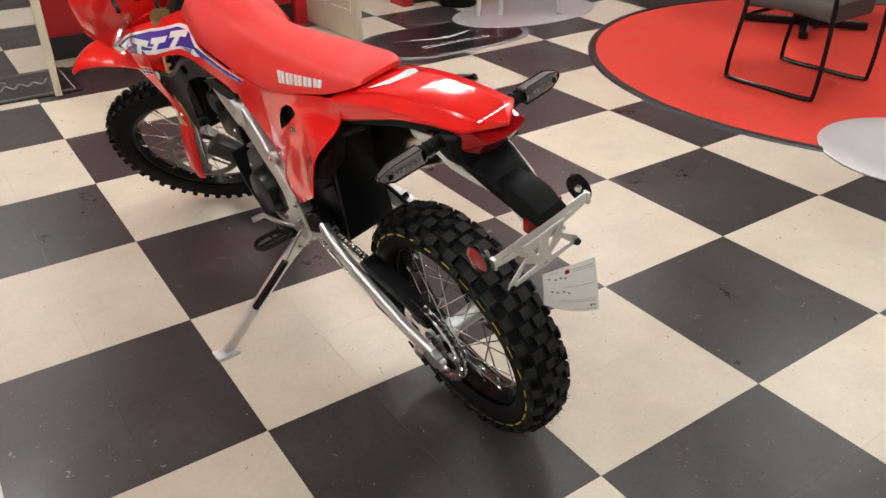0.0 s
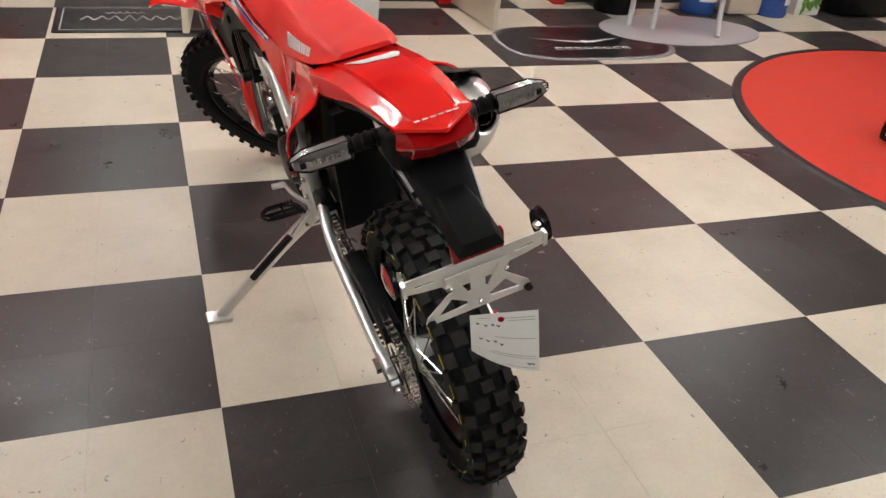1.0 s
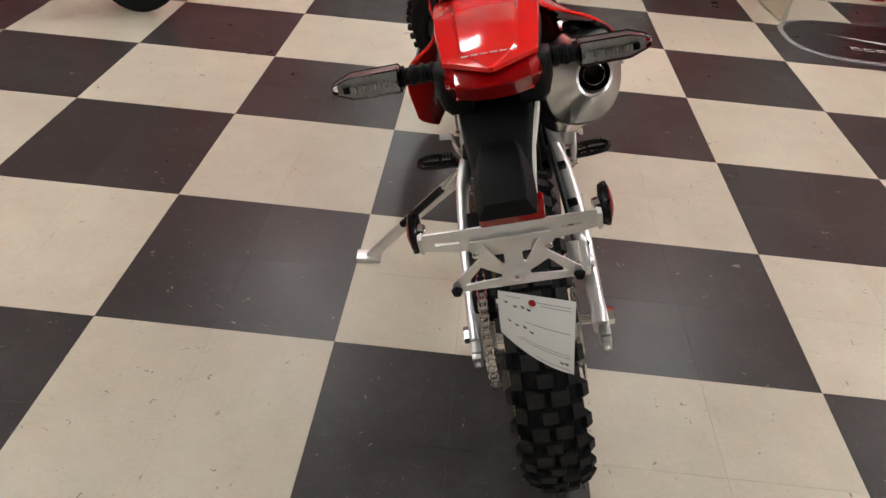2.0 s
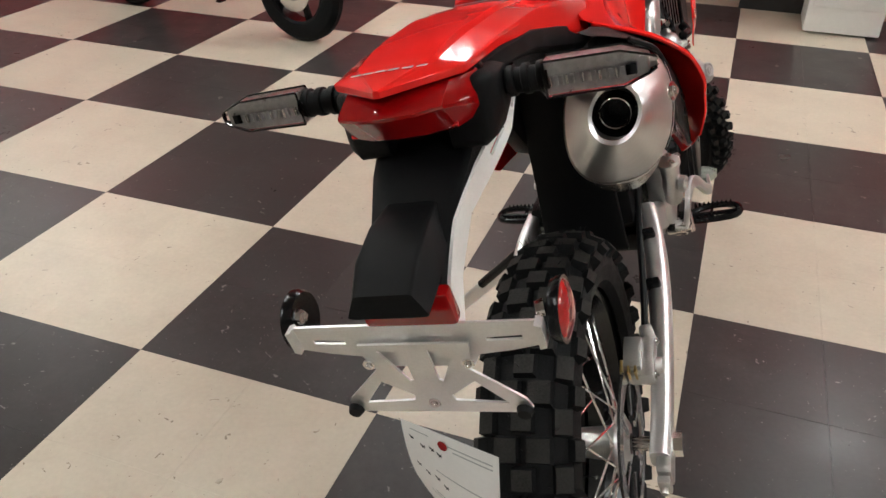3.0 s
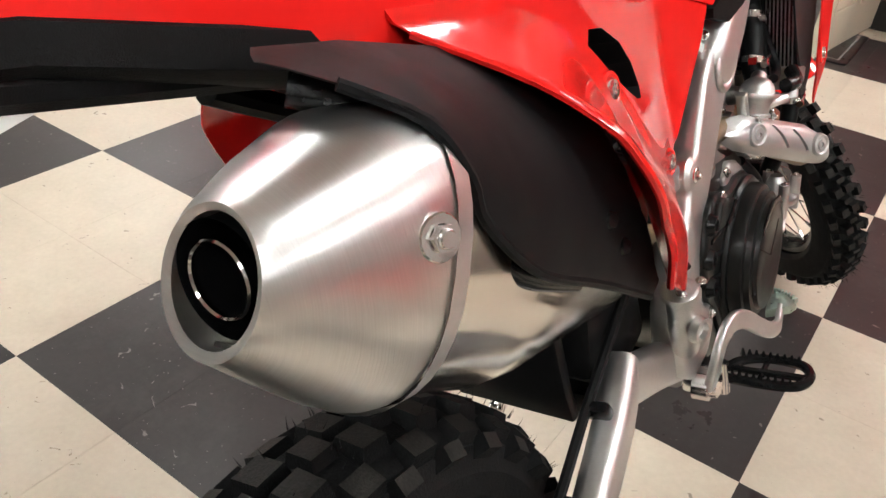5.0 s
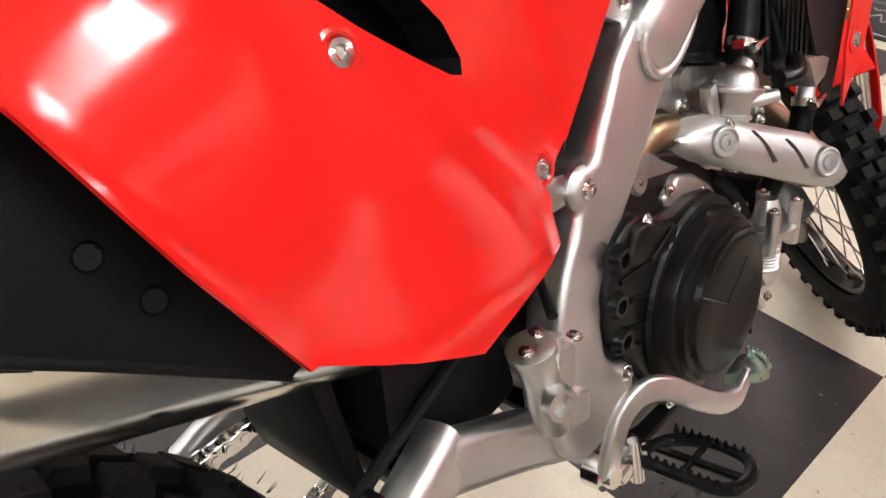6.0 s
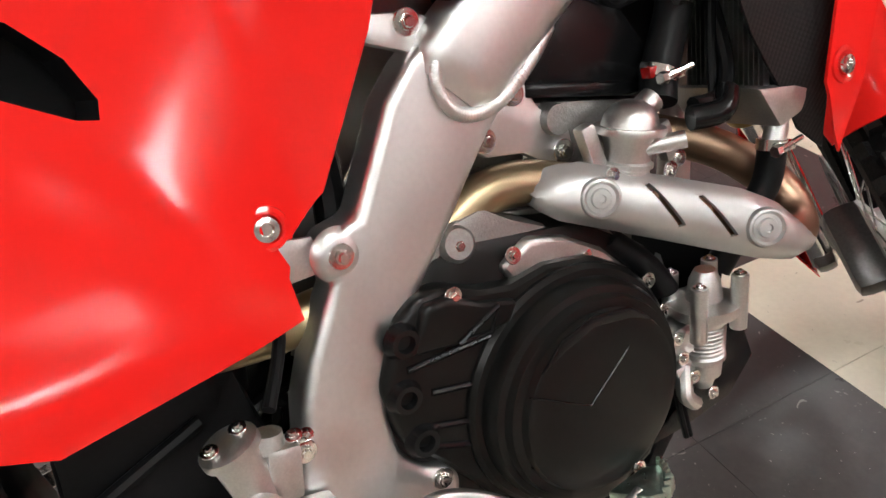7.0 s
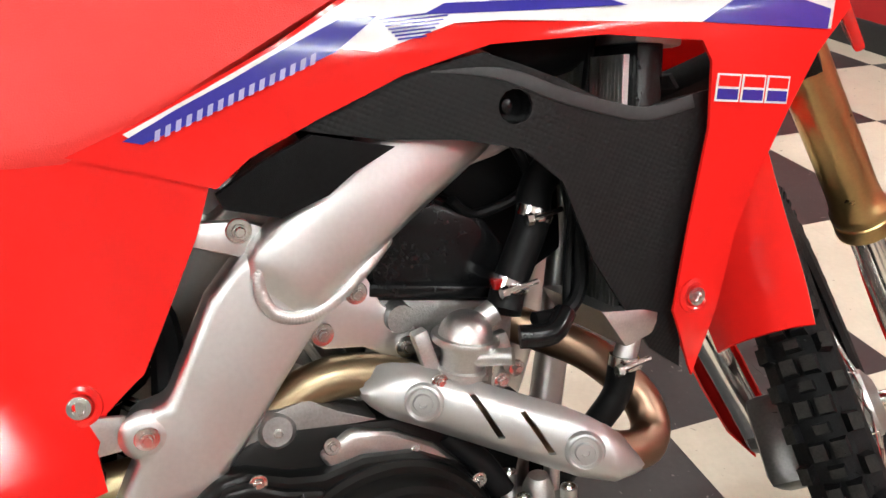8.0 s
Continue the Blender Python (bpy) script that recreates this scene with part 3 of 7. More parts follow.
def door_mat():
    e = holder("door_mat", pose(-0.17, 3.4, 0.0), "black rubber-backed doormat with pale script in front of the doorway", "mat")
    bm = bmesh.new()
    prism(bm, rect(0.84, 0.52, 0.02), 0.0005, 0.008, axis="z", b=0.002)
    part("mat_body", bm, MATBLACK, e)
    bm = bmesh.new()
    for cx, cy, sx, sy in ((0, 0.22, 0.76, 0.008), (0, -0.22, 0.76, 0.008), (-0.38, 0, 0.008, 0.44), (0.38, 0, 0.008, 0.44)):
        box(bm, (cx, cy, 0.0088), (sx, sy, 0.001))
    part("border", bm, GREYINK, e, "thin grey printed border")
    bm = bmesh.new()
    rnd = random.Random(4)
    pts = [(-0.28 + 0.56 * k / 15, 0.0 + (0.05 if k % 2 else -0.045) * (0.6 + 0.6 * rnd.random()), 0.0085) for k in range(16)]
    tube(bm, pts, 0.005, 4, 5)
    tube(bm, [(-0.15 + 0.02 * k, 0.11 + 0.012 * (-1) ** k, 0.0085) for k in range(12)], 0.0035, 3, 5)
    part("script_bars", bm, GREYINK, e, "pale flowing bars of script")


door_mat()


def trash_bin():
    bm = bmesh.new()
    lathe(bm, [(0, 0.01), (0.135, 0.01), (0.14, 0.0), (0.15, 0.02), (0.19, 0.72), (0.2, 0.72), (0.2, 0.75), (0.18, 0.75), (0.14, 0.06), (0, 0.06)], (0, 0, 0), (0, 0, 1), 40)
    solid("trash_bin", bm, BLACK, "tall round black plastic trash bin by the red wall", "bin", at=pose(3.17, 3.62, 0))


trash_bin()


def tube_stand(name, m, label):
    e = holder(name, m, label, "stand")
    for pts in ([(-0.36, 0.1, 0.012), (-0.36, 0.1, 1.0)], [(-0.22, 0.02, 0.012), (-0.22, 0.02, 1.0)], [(0.16, -0.2, 0.012), (0.3, 0.0, 0.3), (0.62, 0.3, 1.0)]):
        bm = bmesh.new()
        tube(bm, pts, 0.019, 6, 12)
        part("leg", bm, TABLESILVER, e)
    bm = bmesh.new()
    tube(bm, [(-0.36, 0.1, 0.28), (0.3, 0.0, 0.28)], 0.013)
    part("crossbar", bm, TABLESILVER, e)
    bm = bmesh.new()
    out = [(0.62 * math.cos(a * math.pi / 24), 0.36 * math.sin(a * math.pi / 24)) for a in range(48)]
    prism(bm, out, 0.001, 0.01, axis="z", b=0.003)
    part("base", bm, TABLESILVER, e, "thin oval silver base plate")
    bm = bmesh.new()
    prism(bm, [(x * 0.9, y * 0.9) for x, y in out], 1.0, 1.02, axis="z", b=0.004)
    part("top", bm, TABLESILVER, e)


tube_stand("display_stand", pose(3.42, 3.1, 0), "silver tube display stand on a thin oval base")


def water_bottle(m):
    bm = bmesh.new()
    lathe(bm, [(0, 0), (0.125, 0.0), (0.135, 0.02), (0.128, 0.07), (0.135, 0.1), (0.128, 0.18), (0.135, 0.21), (0.13, 0.31), (0.06, 0.38), (0.028, 0.4), (0.028, 0.44), (0, 0.44)], (0, 0, 0), (0, 0, 1), 28)
    e = holder("water_bottle", m, "large blue water cooler bottle standing on the floor", "bottle", "water bottles")
    part("bottle_body", bm, BLUEBOTTLE, e)
    bm = bmesh.new()
    lathe(bm, [(0.1365, 0.1), (0.1365, 0.19)], (0, 0, 0), (0, 0, 1), 20, 190, 330)
    part("label_band", bm, DECAL_WHITE, e, "pale paper label")
    return e


wb = water_bottle(pose(3.9, 3.6, 0))
copy_thing(wb, pose(4.52, 3.52, 0, 0, 0, 40))

e = holder("cream_cooler", pose(4.24, 3.62, 0), "cream water cooler cabinet by the red wall", "water cooler")
bm = bmesh.new()
box(bm, (0, 0, 0.48), (0.3, 0.3, 0.94), b=0.02)
part("cabinet", bm, DOOR, e)
bm = bmesh.new()
box(bm, (0, -0.153, 0.55), (0.22, 0.012, 0.5), b=0.005)
part("front_panel", bm, WHITE, e)

e = holder("leaf_box", pose(4.86, 3.6, 0), "white carton printed with green leaves on the floor", "box")
bm = bmesh.new()
box(bm, (0, 0, 0.22), (0.24, 0.24, 0.44), b=0.004)
part("carton", bm, WHITE, e)
bm = bmesh.new()
rnd = random.Random(8)
for k in range(26):
    x, z, a = rnd.uniform(-0.09, 0.09), rnd.uniform(0.04, 0.4), rnd.uniform(-60, 60)
    r = Matrix.Rotation(radians(a), 2)
    prism(bm, [tuple(Vector((x, z)) + r @ Vector(q)) for q in ((0, -0.05), (0.015, 0), (0, 0.05), (-0.015, 0))], -0.1225 - 0.0002 * k, -0.121, axis="y")
part("leaf_print", bm, GREEN, e, "printed green leaves")

e = holder("dark_cabinet", pose(5.45, 3.6, 0), "low dark cabinet against the red wall", "cabinet")
bm = bmesh.new()
box(bm, (0, 0, 0.42), (0.62, 0.4, 0.8), b=0.008)
part("body", bm, GLOSSBLACK, e)
bm = bmesh.new()
box(bm, (0, 0, 0.84), (0.66, 0.44, 0.03), b=0.006)
part("top", bm, BLACK, e)

e = holder("white_cabinet", pose(1.1, 3.43, 0), "white cabinet standing before the red pier", "cabinet")
bm = bmesh.new()
box(bm, (0, 0, 0.46), (0.36, 0.3, 0.9), b=0.008)
part("body", bm, WHITE, e)
bm = bmesh.new()
box(bm, (0, -0.155, 0.5), (0.31, 0.012, 0.72), b=0.004)
part("cabinet_door", bm, WHITE, e)


def street_wheel(bmt, bmr, c, r, w, axis=(1, 0, 0)):
    lathe(bmt, [(r - 0.09, -w * 0.4), (r - 0.06, -w * 0.5), (r - 0.02, -w * 0.42), (r, -w * 0.15), (r, w * 0.15), (r - 0.02, w * 0.42), (r - 0.06, w * 0.5), (r - 0.09, w * 0.4)], c, axis, 48)
    lathe(bmr, [(r - 0.085, -w * 0.42), (r - 0.1, -w * 0.36), (r - 0.1, w * 0.36), (r - 0.085, w * 0.42)], c, axis, 48)
    lathe(bmr, [(0.02, -0.07), (0.045, -0.06), (0.045, 0.06), (0.02, 0.07)], c, axis, 20)


def small_bike(name, m, paint, label):
    """A parked street bike with cast wheels; front to +y."""
    e = holder(name, m, label, "motorcycle")
    for nm, y in (("front_wheel", 1.22), ("rear_wheel", 0.0)):
        bt, br = bmesh.new(), bmesh.new()
        street_wheel(bt, br, (0, y, 0.25), 0.25, 0.1)
        rim = part(nm, br, GLOSSBLACK, e, "black cast wheel")
        for k in range(5):
            a = 2 * math.pi * k / 5
            for o in (-0.12, 0.12):
                bm = bmesh.new()
                tube(bm, [(0.0, y + 0.04 * math.cos(a + o), 0.25 + 0.04 * math.sin(a + o)), (0, y + 0.16 * math.cos(a + o * 0.6), 0.25 + 0.16 * math.sin(a + o * 0.6))], 0.011, 1, 6)
                part("spoke", bm, GLOSSBLACK, rim)
        part("tyre", bt, RUBBER, rim)
        bm = bmesh.new()
        lathe(bm, [(0.05, 0.05), (0.1, 0.05), (0.1, 0.054), (0.05, 0.054)], (0, y, 0.25), (1, 0, 0), 28)
        part("brake_disc", bm, CHROME, rim)
    for s in (-1, 1):
        bm = bmesh.new()
        tube(bm, [(s * 0.085, 1.22, 0.25), (s * 0.085, 0.98, 0.85)], 0.02)
        part("fork_leg", bm, GLOSSBLACK, e)
    bm = bmesh.new()
    box(bm, (0, 0.62, 0.36), (0.24, 0.36, 0.28), b=0.04)
    lathe(bm, [(0.0, 0.0), (0.1, 0.0), (0.09, 0.03), (0, 0.035)], (0.12, 0.58, 0.34), (1, 0, 0), 24)
    part("engine", bm, ENGINE, e)
    bm = bmesh.new()
    rings = [[(u * w, y, z + v * h) for u, v in rect(1, 1, 0.25)] for y, z, w, h in ((0.2, 0.72, 0.12, 0.06), (0.45, 0.74, 0.24, 0.14), (0.7, 0.82, 0.28, 0.22), (0.9, 0.85, 0.22, 0.18), (0.98, 0.85, 0.1, 0.1))]
    loft(bm, rings)
    part("tank", bm, paint, e)
    bm = bmesh.new()
    rings = [[(u * w, y, z + v * h) for u, v in rect(1, 1, 0.3)] for y, z, w, h in ((-0.25, 0.84, 0.12, 0.04), (0.0, 0.78, 0.2, 0.07), (0.3, 0.75, 0.24, 0.08), (0.45, 0.76, 0.2, 0.07))]
    loft(bm, rings)
    part("seat", bm, BLACK, e)
    bm = bmesh.new()
    tube(bm, [(-0.35, 0.86, 1.0), (-0.15, 0.93, 0.97), (0.15, 0.93, 0.97), (0.35, 0.86, 1.0)], 0.012)
    part("handlebar", bm, GLOSSBLACK, e)
    bm = bmesh.new()
    sweep(bm, [(0, 0.98, 0.42), (0, 1.1, 0.53), (0, 1.24, 0.56), (0, 1.36, 0.5)], rect(0.1, 0.012, 0.004), 5)
    part("front_mudguard", bm, paint, e)
    bm = bmesh.new()
    for s in (-1, 1):
        sweep(bm, [(s * 0.08, 0.5, 0.3), (s * 0.08, 0, 0.25)], rect(0.03, 0.05, 0.008))
    part("swingarm", bm, GLOSSBLACK, e)
    bm = bmesh.new()
    tube(bm, [(-0.1, 0.42, 0.22), (-0.27, 0.38, 0.006)], 0.012)
    box(bm, (-0.28, 0.38, 0.005), (0.05, 0.03, 0.008))
    part("kickstand", bm, GLOSSBLACK, e)
    return e


small_bike("parked_motorcycle", pose(-2.586, 2.484, 0, 0, 0, -101.5), BLACK, "small black parked street motorcycle on the tiles")
small_bike("parked_motorcycle", pose(-3.75, 0.1, 0, 0, -4, -35), BLUEPAINT, "blue and white parked motorcycle across the aisle")


# ---------------------------------------------------------------- the off-road motorcycle (x right, y ahead, z up from the rear wheel's foot)
BIKE = Matrix.Translation((0.544, -0.235, 0)) @ pose(0, 0, 0, 0, 0, 3.6) @ pose(0, 0, 0, 0, -15, 0)
bike = holder("dirt_bike", BIKE, "red off-road motorcycle leaning on its side stand on checkered tiles", "motorcycle")

BOLT = bmesh.new()
lathe(BOLT, [(0, 0.0075), (0.0035, 0.0075), (0.0045, 0.006), (0.0045, 0.0035)], (0, 0, 0), (0, 0, 1), 12)
lathe(BOLT, [(0.0062, 0.0055), (0.0064, 0.001)], (0, 0, 0), (0, 0, 1), 6)
lathe(BOLT, [(0.0045, 0.0055), (0.0062, 0.0055)], (0, 0, 0), (0, 0, 1), 6)
lathe(BOLT, [(0.0105, 0.0014), (0.0105, 0.0), (0.006, -0.004)], (0, 0, 0), (0, 0, 1), 16)
lathe(BOLT, [(0.006, 0.0024), (0.0098, 0.0022), (0.0105, 0.0014)], (0, 0, 0), (0, 0, 1), 16)
BOLT = finish("bolt", BOLT, CHROME)


def bolt(c, n=(1, 0, 0), s=1.0, parent=None):
    ob = new("bolt", BOLT)
    ob.parent = parent or bike
    ob.matrix_basis = Matrix.Translation(c) @ Vector(n).to_track_quat("Z", "Y").to_matrix().to_4x4() @ Matrix.Scale(s, 4)
    return ob


# ---- wheels
def tyre(bm, R, w, knob, count, rows):
    """Off-road tyre round the x axis: carcass and rows of knobs (x offset, size along x, along the tread, phase, tilt)."""
    prof = [(R - 0.078, -w * 0.34), (R - 0.068, -w * 0.45), (R - 0.045, -w * 0.5), (R - 0.022, -w * 0.46), (R - 0.007, -w * 0.3), (R, -w * 0.1), (R, w * 0.1), (R - 0.007, w * 0.3), (R - 0.022, w * 0.46), (R - 0.045, w * 0.5), (R - 0.068, w * 0.45), (R - 0.078, w * 0.34)]
    lathe(bm, prof, (0, 0, 0), (1, 0, 0), 72)
    for x, sx, sy, phase, tilt in rows:
        rr = R - 0.022 * (abs(x) / (w * 0.46)) ** 2.2
        for k in range(count):
            a = 2 * math.pi * (k + phase) / count
            m = Matrix.Rotation(a, 4, "X") @ Matrix.Translation((x, 0, rr)) @ Matrix.Rotation(tilt, 4, "Y")
            vs = []
            for z, f in ((-0.006, 1.12), (knob, 0.9)):
                for u, v in ((-1, -1), (1, -1), (1, 1), (-1, 1)):
                    vs.append(bm.verts.new(m @ Vector((u * sx * f / 2, v * sy * f / 2, z))))
            # the top face takes slot 1, rubber painted lighter as if lit
            for f in ((4, 5, 6, 7), (0, 1, 5, 4), (1, 2, 6, 5), (2, 3, 7, 6), (3, 0, 4, 7)):
                bm.faces.new([vs[i] for i in f]).material_index = 1 if f[0] == 4 else 0


def nibs(bm, R, w, n, seed):
    """Moulding whiskers of a new tyre."""
    rnd = random.Random(seed)
    for _ in range(n):
        a, x = rnd.uniform(0, 6.283), rnd.uniform(-0.5, 0.5) * w
        r = R + 0.004 - 0.022 * (abs(x) / (w * 0.46)) ** 2.2
        m = Matrix.Rotation(a, 4, "X") @ Matrix.Translation((x, 0, r)) @ Matrix.Rotation(x * 9 + rnd.uniform(-0.4, 0.4), 4, "Y")
        b = [bm.verts.new(m @ Vector(q)) for q in ((-0.0006, -0.0005, 0), (0.0006, -0.0005, 0), (0, 0.0007, 0), (rnd.uniform(-0.002, 0.002), rnd.uniform(-0.003, 0.003), 0.009 + 0.005 * rnd.random()))]
        for f in ((0, 1, 3), (1, 2, 3), (2, 0, 3)):
            bm.faces.new([b[i] for i in f])


def wheel(name, m, R, w, knob, count, rows, hub_w, seed, label):
    """Rim with tyre, hub and spokes, round the local x axis at m."""
    rr = R - 0.083
    bm = bmesh.new()
    lathe(bm, [(rr + 0.012, -w * 0.3), (rr + 0.012, -w * 0.24), (rr - 0.004, -w * 0.2), (rr - 0.012, 0), (rr - 0.004, w * 0.2), (rr + 0.012, w * 0.24), (rr + 0.012, w * 0.3), (rr - 0.006, w * 0.27), (rr - 0.022, 0), (rr - 0.006, -w * 0.27), (rr + 0.012, -w * 0.3)], (0, 0, 0), (1, 0, 0), 72)
    bm.transform(m)
    rim = part(name, bm, GLOSSBLACK, bike, label)
    bm = bmesh.new()
    tyre(bm, R, w, knob, count, rows)
    nibs(bm, R + knob, w, 260, seed)
    bm.transform(m)
    part("tyre", bm, RUBBER, rim, "black knobbly tyre with moulding whiskers", 25).data.materials.append(LIT_TREAD)
    bm = bmesh.new()
    lathe(bm, [(0.016, -hub_w / 2 - 0.012), (0.03, -hub_w / 2 - 0.01), (0.047, -hub_w / 2), (0.049, -hub_w / 2 + 0.006), (0.026, -hub_w / 2 + 0.016), (0.022, 0), (0.026, hub_w / 2 - 0.016), (0.049, hub_w / 2 - 0.006), (0.047, hub_w / 2), (0.03, hub_w / 2 + 0.01), (0.016, hub_w / 2 + 0.012)], (0, 0, 0), (1, 0, 0), 28)
    bm.transform(m)
    part("hub", bm, CAST, rim)
    for k in range(36):
        s = 1 if k % 2 else -1
        a = 2 * math.pi * k / 36
        lead = 0.62 if k % 4 < 2 else -0.62
        bm = bmesh.new()
        p = Vector((s * (hub_w / 2 - 0.004), 0.045 * math.cos(a + lead * 1.7), 0.045 * math.sin(a + lead * 1.7)))
        q = Vector((s * 0.008, (rr - 0.012) * math.cos(a), (rr - 0.012) * math.sin(a)))
        tube(bm, [p, q], 0.0017, 1, 5)
        d = (p - q).normalized()
        tube(bm, [q, q + d * 0.02], 0.0033, 1, 6)
        bm.transform(m)
        part("spoke", bm, CHROME, rim)
    return rim


REAR = Matrix.Translation((0, 0, 0.327))
rear_rows = []
for off, sx, sy, ph, tilt in ((-0.019, 0.03, 0.03, 0.0, -0.08), (0.019, 0.03, 0.03, 0.0, 0.08), (0.0, 0.027, 0.026, 0.5, 0), (-0.043, 0.023, 0.032, 0.5, -0.42), (0.043, 0.023, 0.032, 0.5, 0.42), (-0.0555, 0.016, 0.026, 0.0, -0.85), (0.0555, 0.016, 0.026, 0.0, 0.85)):
    rear_rows.append((off, sx, sy, ph, tilt))
rear = wheel("rear_wheel", REAR, 0.313, 0.118, 0.011, 30, rear_rows, 0.13, 3, "black spoked rear rim")
bm = bmesh.new()
for k in range(30):
    a0 = 360 / 30 * k
    lathe(bm, [(0.278, -0.0592), (0.2815, -0.0586)], (0, 0, 0), (1, 0, 0), 3, a0, a0 + 8)
bm.transform(REAR)
part("paint_line", bm, PAINTMARK, rear, "broken yellow paint line round the sidewall")
bm = bmesh.new()
for k in range(18):
    a0 = 360 / 18 * k + 4
    lathe(bm, [(0.292, -0.0545), (0.2955, -0.0535)], (0, 0, 0), (1, 0, 0), 2, a0, a0 + 7)
bm.transform(REAR)
part("paint_mark", bm, GREENMARK, rear, "faint green paint marks")

# axle, adjusters, brake disc, sprocket
bm = bmesh.new()
tube(bm, [(-0.142, 0, 0.327), (0.142, 0, 0.327)], 0.0105, 1, 16)
lathe(bm, [(0.0, 0.014), (0.017, 0.014), (0.018, 0.0), (0.022, 0.0), (0.022, -0.003)], (-0.137, 0, 0.327), (-1, 0, 0), 6)
lathe(bm, [(0.0, 0.014), (0.017, 0.014), (0.018, 0.0), (0.022, 0.0), (0.022, -0.003)], (0.137, 0, 0.327), (1, 0, 0), 6)
part("axle", bm, CHROME, bike)
bm = bmesh.new()
lathe(bm, [(0.092, 0.0), (0.12, 0.0), (0.12, 0.004), (0.092, 0.004), (0.092, 0.0)], (0.076, 0, 0.327), (1, 0, 0), 60)
for k in range(6):
    a = math.pi * k / 3
    box(bm, (0.078, 0.07 * math.cos(a), 0.327 + 0.07 * math.sin(a)), (0.004, 0.055, 0.012), (math.degrees(a), 0, 0))
part("brake_disc", bm, CHROME, rear, "drilled steel rear brake disc")
bm = bmesh.new()
N = 49
ring = []
for k in range(N * 4):
    a = 2 * math.pi * k / (N * 4)
    ring.append((0.112 if k % 4 in (0, 1) else 0.106, a))
vo = [[bm.verts.new((x, r * math.cos(a), 0.327 + r * math.sin(a))) for r, a in ring] for x in (-0.1015, -0.0945)]
vi = [[bm.verts.new((x, 0.086 * math.cos(a), 0.327 + 0.086 * math.sin(a))) for r, a in ring] for x in (-0.1015, -0.0945)]
for i in range(len(ring)):
    j = (i + 1) % len(ring)
    bm.faces.new((vo[0][i], vo[0][j], vi[0][j], vi[0][i]))
    bm.faces.new((vo[1][i], vi[1][i], vi[1][j], vo[1][j]))
    bm.faces.new((vo[0][i], vo[1][i], vo[1][j], vo[0][j]))
    bm.faces.new((vi[0][i], vi[0][j], vi[1][j], vi[1][i]))
for k in range(6):
    a = math.pi * k / 3 + 0.3
    box(bm, (-0.098, 0.068 * math.cos(a), 0.327 + 0.068 * math.sin(a)), (0.006, 0.055, 0.02), (math.degrees(a), 0, 0), b=0.002)
lathe(bm, [(0.03, -0.004), (0.055, -0.004), (0.055, 0.03), (0.03, 0.03), (0.03, -0.004)], (-0.098, 0, 0.327), (1, 0, 0), 36)
part("sprocket", bm, CHROME, rear, "toothed silver rear sprocket")


def chain():
    """Roller chain round both sprockets, link by link."""
    ca, ra = Vector((0.0, 0.327)), 0.108
    cb, rb = Vector((0.62, 0.478)), 0.034
    d = (cb - ca)
    base = math.atan2(d.y, d.x)
    off = math.acos((ra - rb) / d.length)
    pts = []
    for k in range(41):
        a = base + off + (2 * math.pi - 2 * off) * k / 40
        pts.append(ca + ra * Vector((math.cos(a), math.sin(a))))
    for k in range(21):
        a = base - off + 2 * off * k / 20
        pts.append(cb + rb * Vector((math.cos(a), math.sin(a))))
    pts.append(pts[0])
    length = [0]
    for p, q in zip(pts, pts[1:]):
        length.append(length[-1] + (q - p).length)
    n = int(length[-1] / 0.0159)

    def at(s):
        s %= length[-1]
        for i in range(len(pts) - 1):
            if s <= length[i + 1]:
                return pts[i].lerp(pts[i + 1], (s - length[i]) / max(1e-9, length[i + 1] - length[i]))
        return pts[-1]
    bm = bmesh.new()
    for k in range(n):
        p, q = at(k * length[-1] / n), at((k + 1) * length[-1] / n)
        c, ang = (p + q) / 2, math.degrees(math.atan2(q.y - p.y, q.x - p.x))
        gap = 0.0082 if k % 2 else 0.0058
        r = 0.0078
        for s in (-1, 1):
            m = Matrix.Translation((-0.098 + s * gap, c.x, c.y)) @ Matrix.Rotation(radians(ang), 4, "X")
            out = []
            for u in (-1, 1):
                for t in range(5):
                    th = radians(-90 + 45 * t) + (math.pi if u < 0 else 0)
                    out.append((u * 0.0078 + r * 0.85 * math.cos(th), r * math.sin(th)))
            lo = [bm.verts.new(m @ Vector((-0.0011, a, b))) for a, b in out]
            hi = [bm.verts.new(m @ Vector((0.0011, a, b))) for a, b in out]
            bm.faces.new(lo)
            bm.faces.new(hi)
            for i in range(10):
                bm.faces.new((lo[i], lo[(i + 1) % 10], hi[(i + 1) % 10], hi[i]))
        tube(bm, [(-0.108, p.x, p.y), (-0.088, p.x, p.y)], 0.0046, 1, 8)
    return bm


part("chain", chain(), CHROME, bike, "new steel roller chain")

# ---- swingarm
arm = bmesh.new()
sweep(arm, [(0.121, -0.035, 0.33), (0.122, 0.052, 0.357), (0.119, 0.2, 0.42), (0.108, 0.32, 0.473), (0.09, 0.4, 0.497)], rect(0.034, 0.05, 0.012), 5, grow=lambda t: 0.82 + 0.35 * t)
sweep(arm, [(-0.127, -0.035, 0.33), (-0.13, 0.052, 0.357), (-0.13, 0.2, 0.42), (-0.126, 0.32, 0.473), (-0.112, 0.4, 0.497)], rect(0.024, 0.046, 0.009), 5, grow=lambda t: 0.82 + 0.3 * t)
for s in (-1, 1):
    sweep(arm, [(s * 0.098, 0.385, 0.49), (s * 0.1, 0.48, 0.45), (s * 0.098, 0.565, 0.405)], rect(0.03, 0.056, 0.012), 4)
swing = part("swingarm", arm, ALU, bike, "brushed aluminium swingarm", 40)
# aluminium bridge between the arms, with its shade painted in as black
bm = bmesh.new()
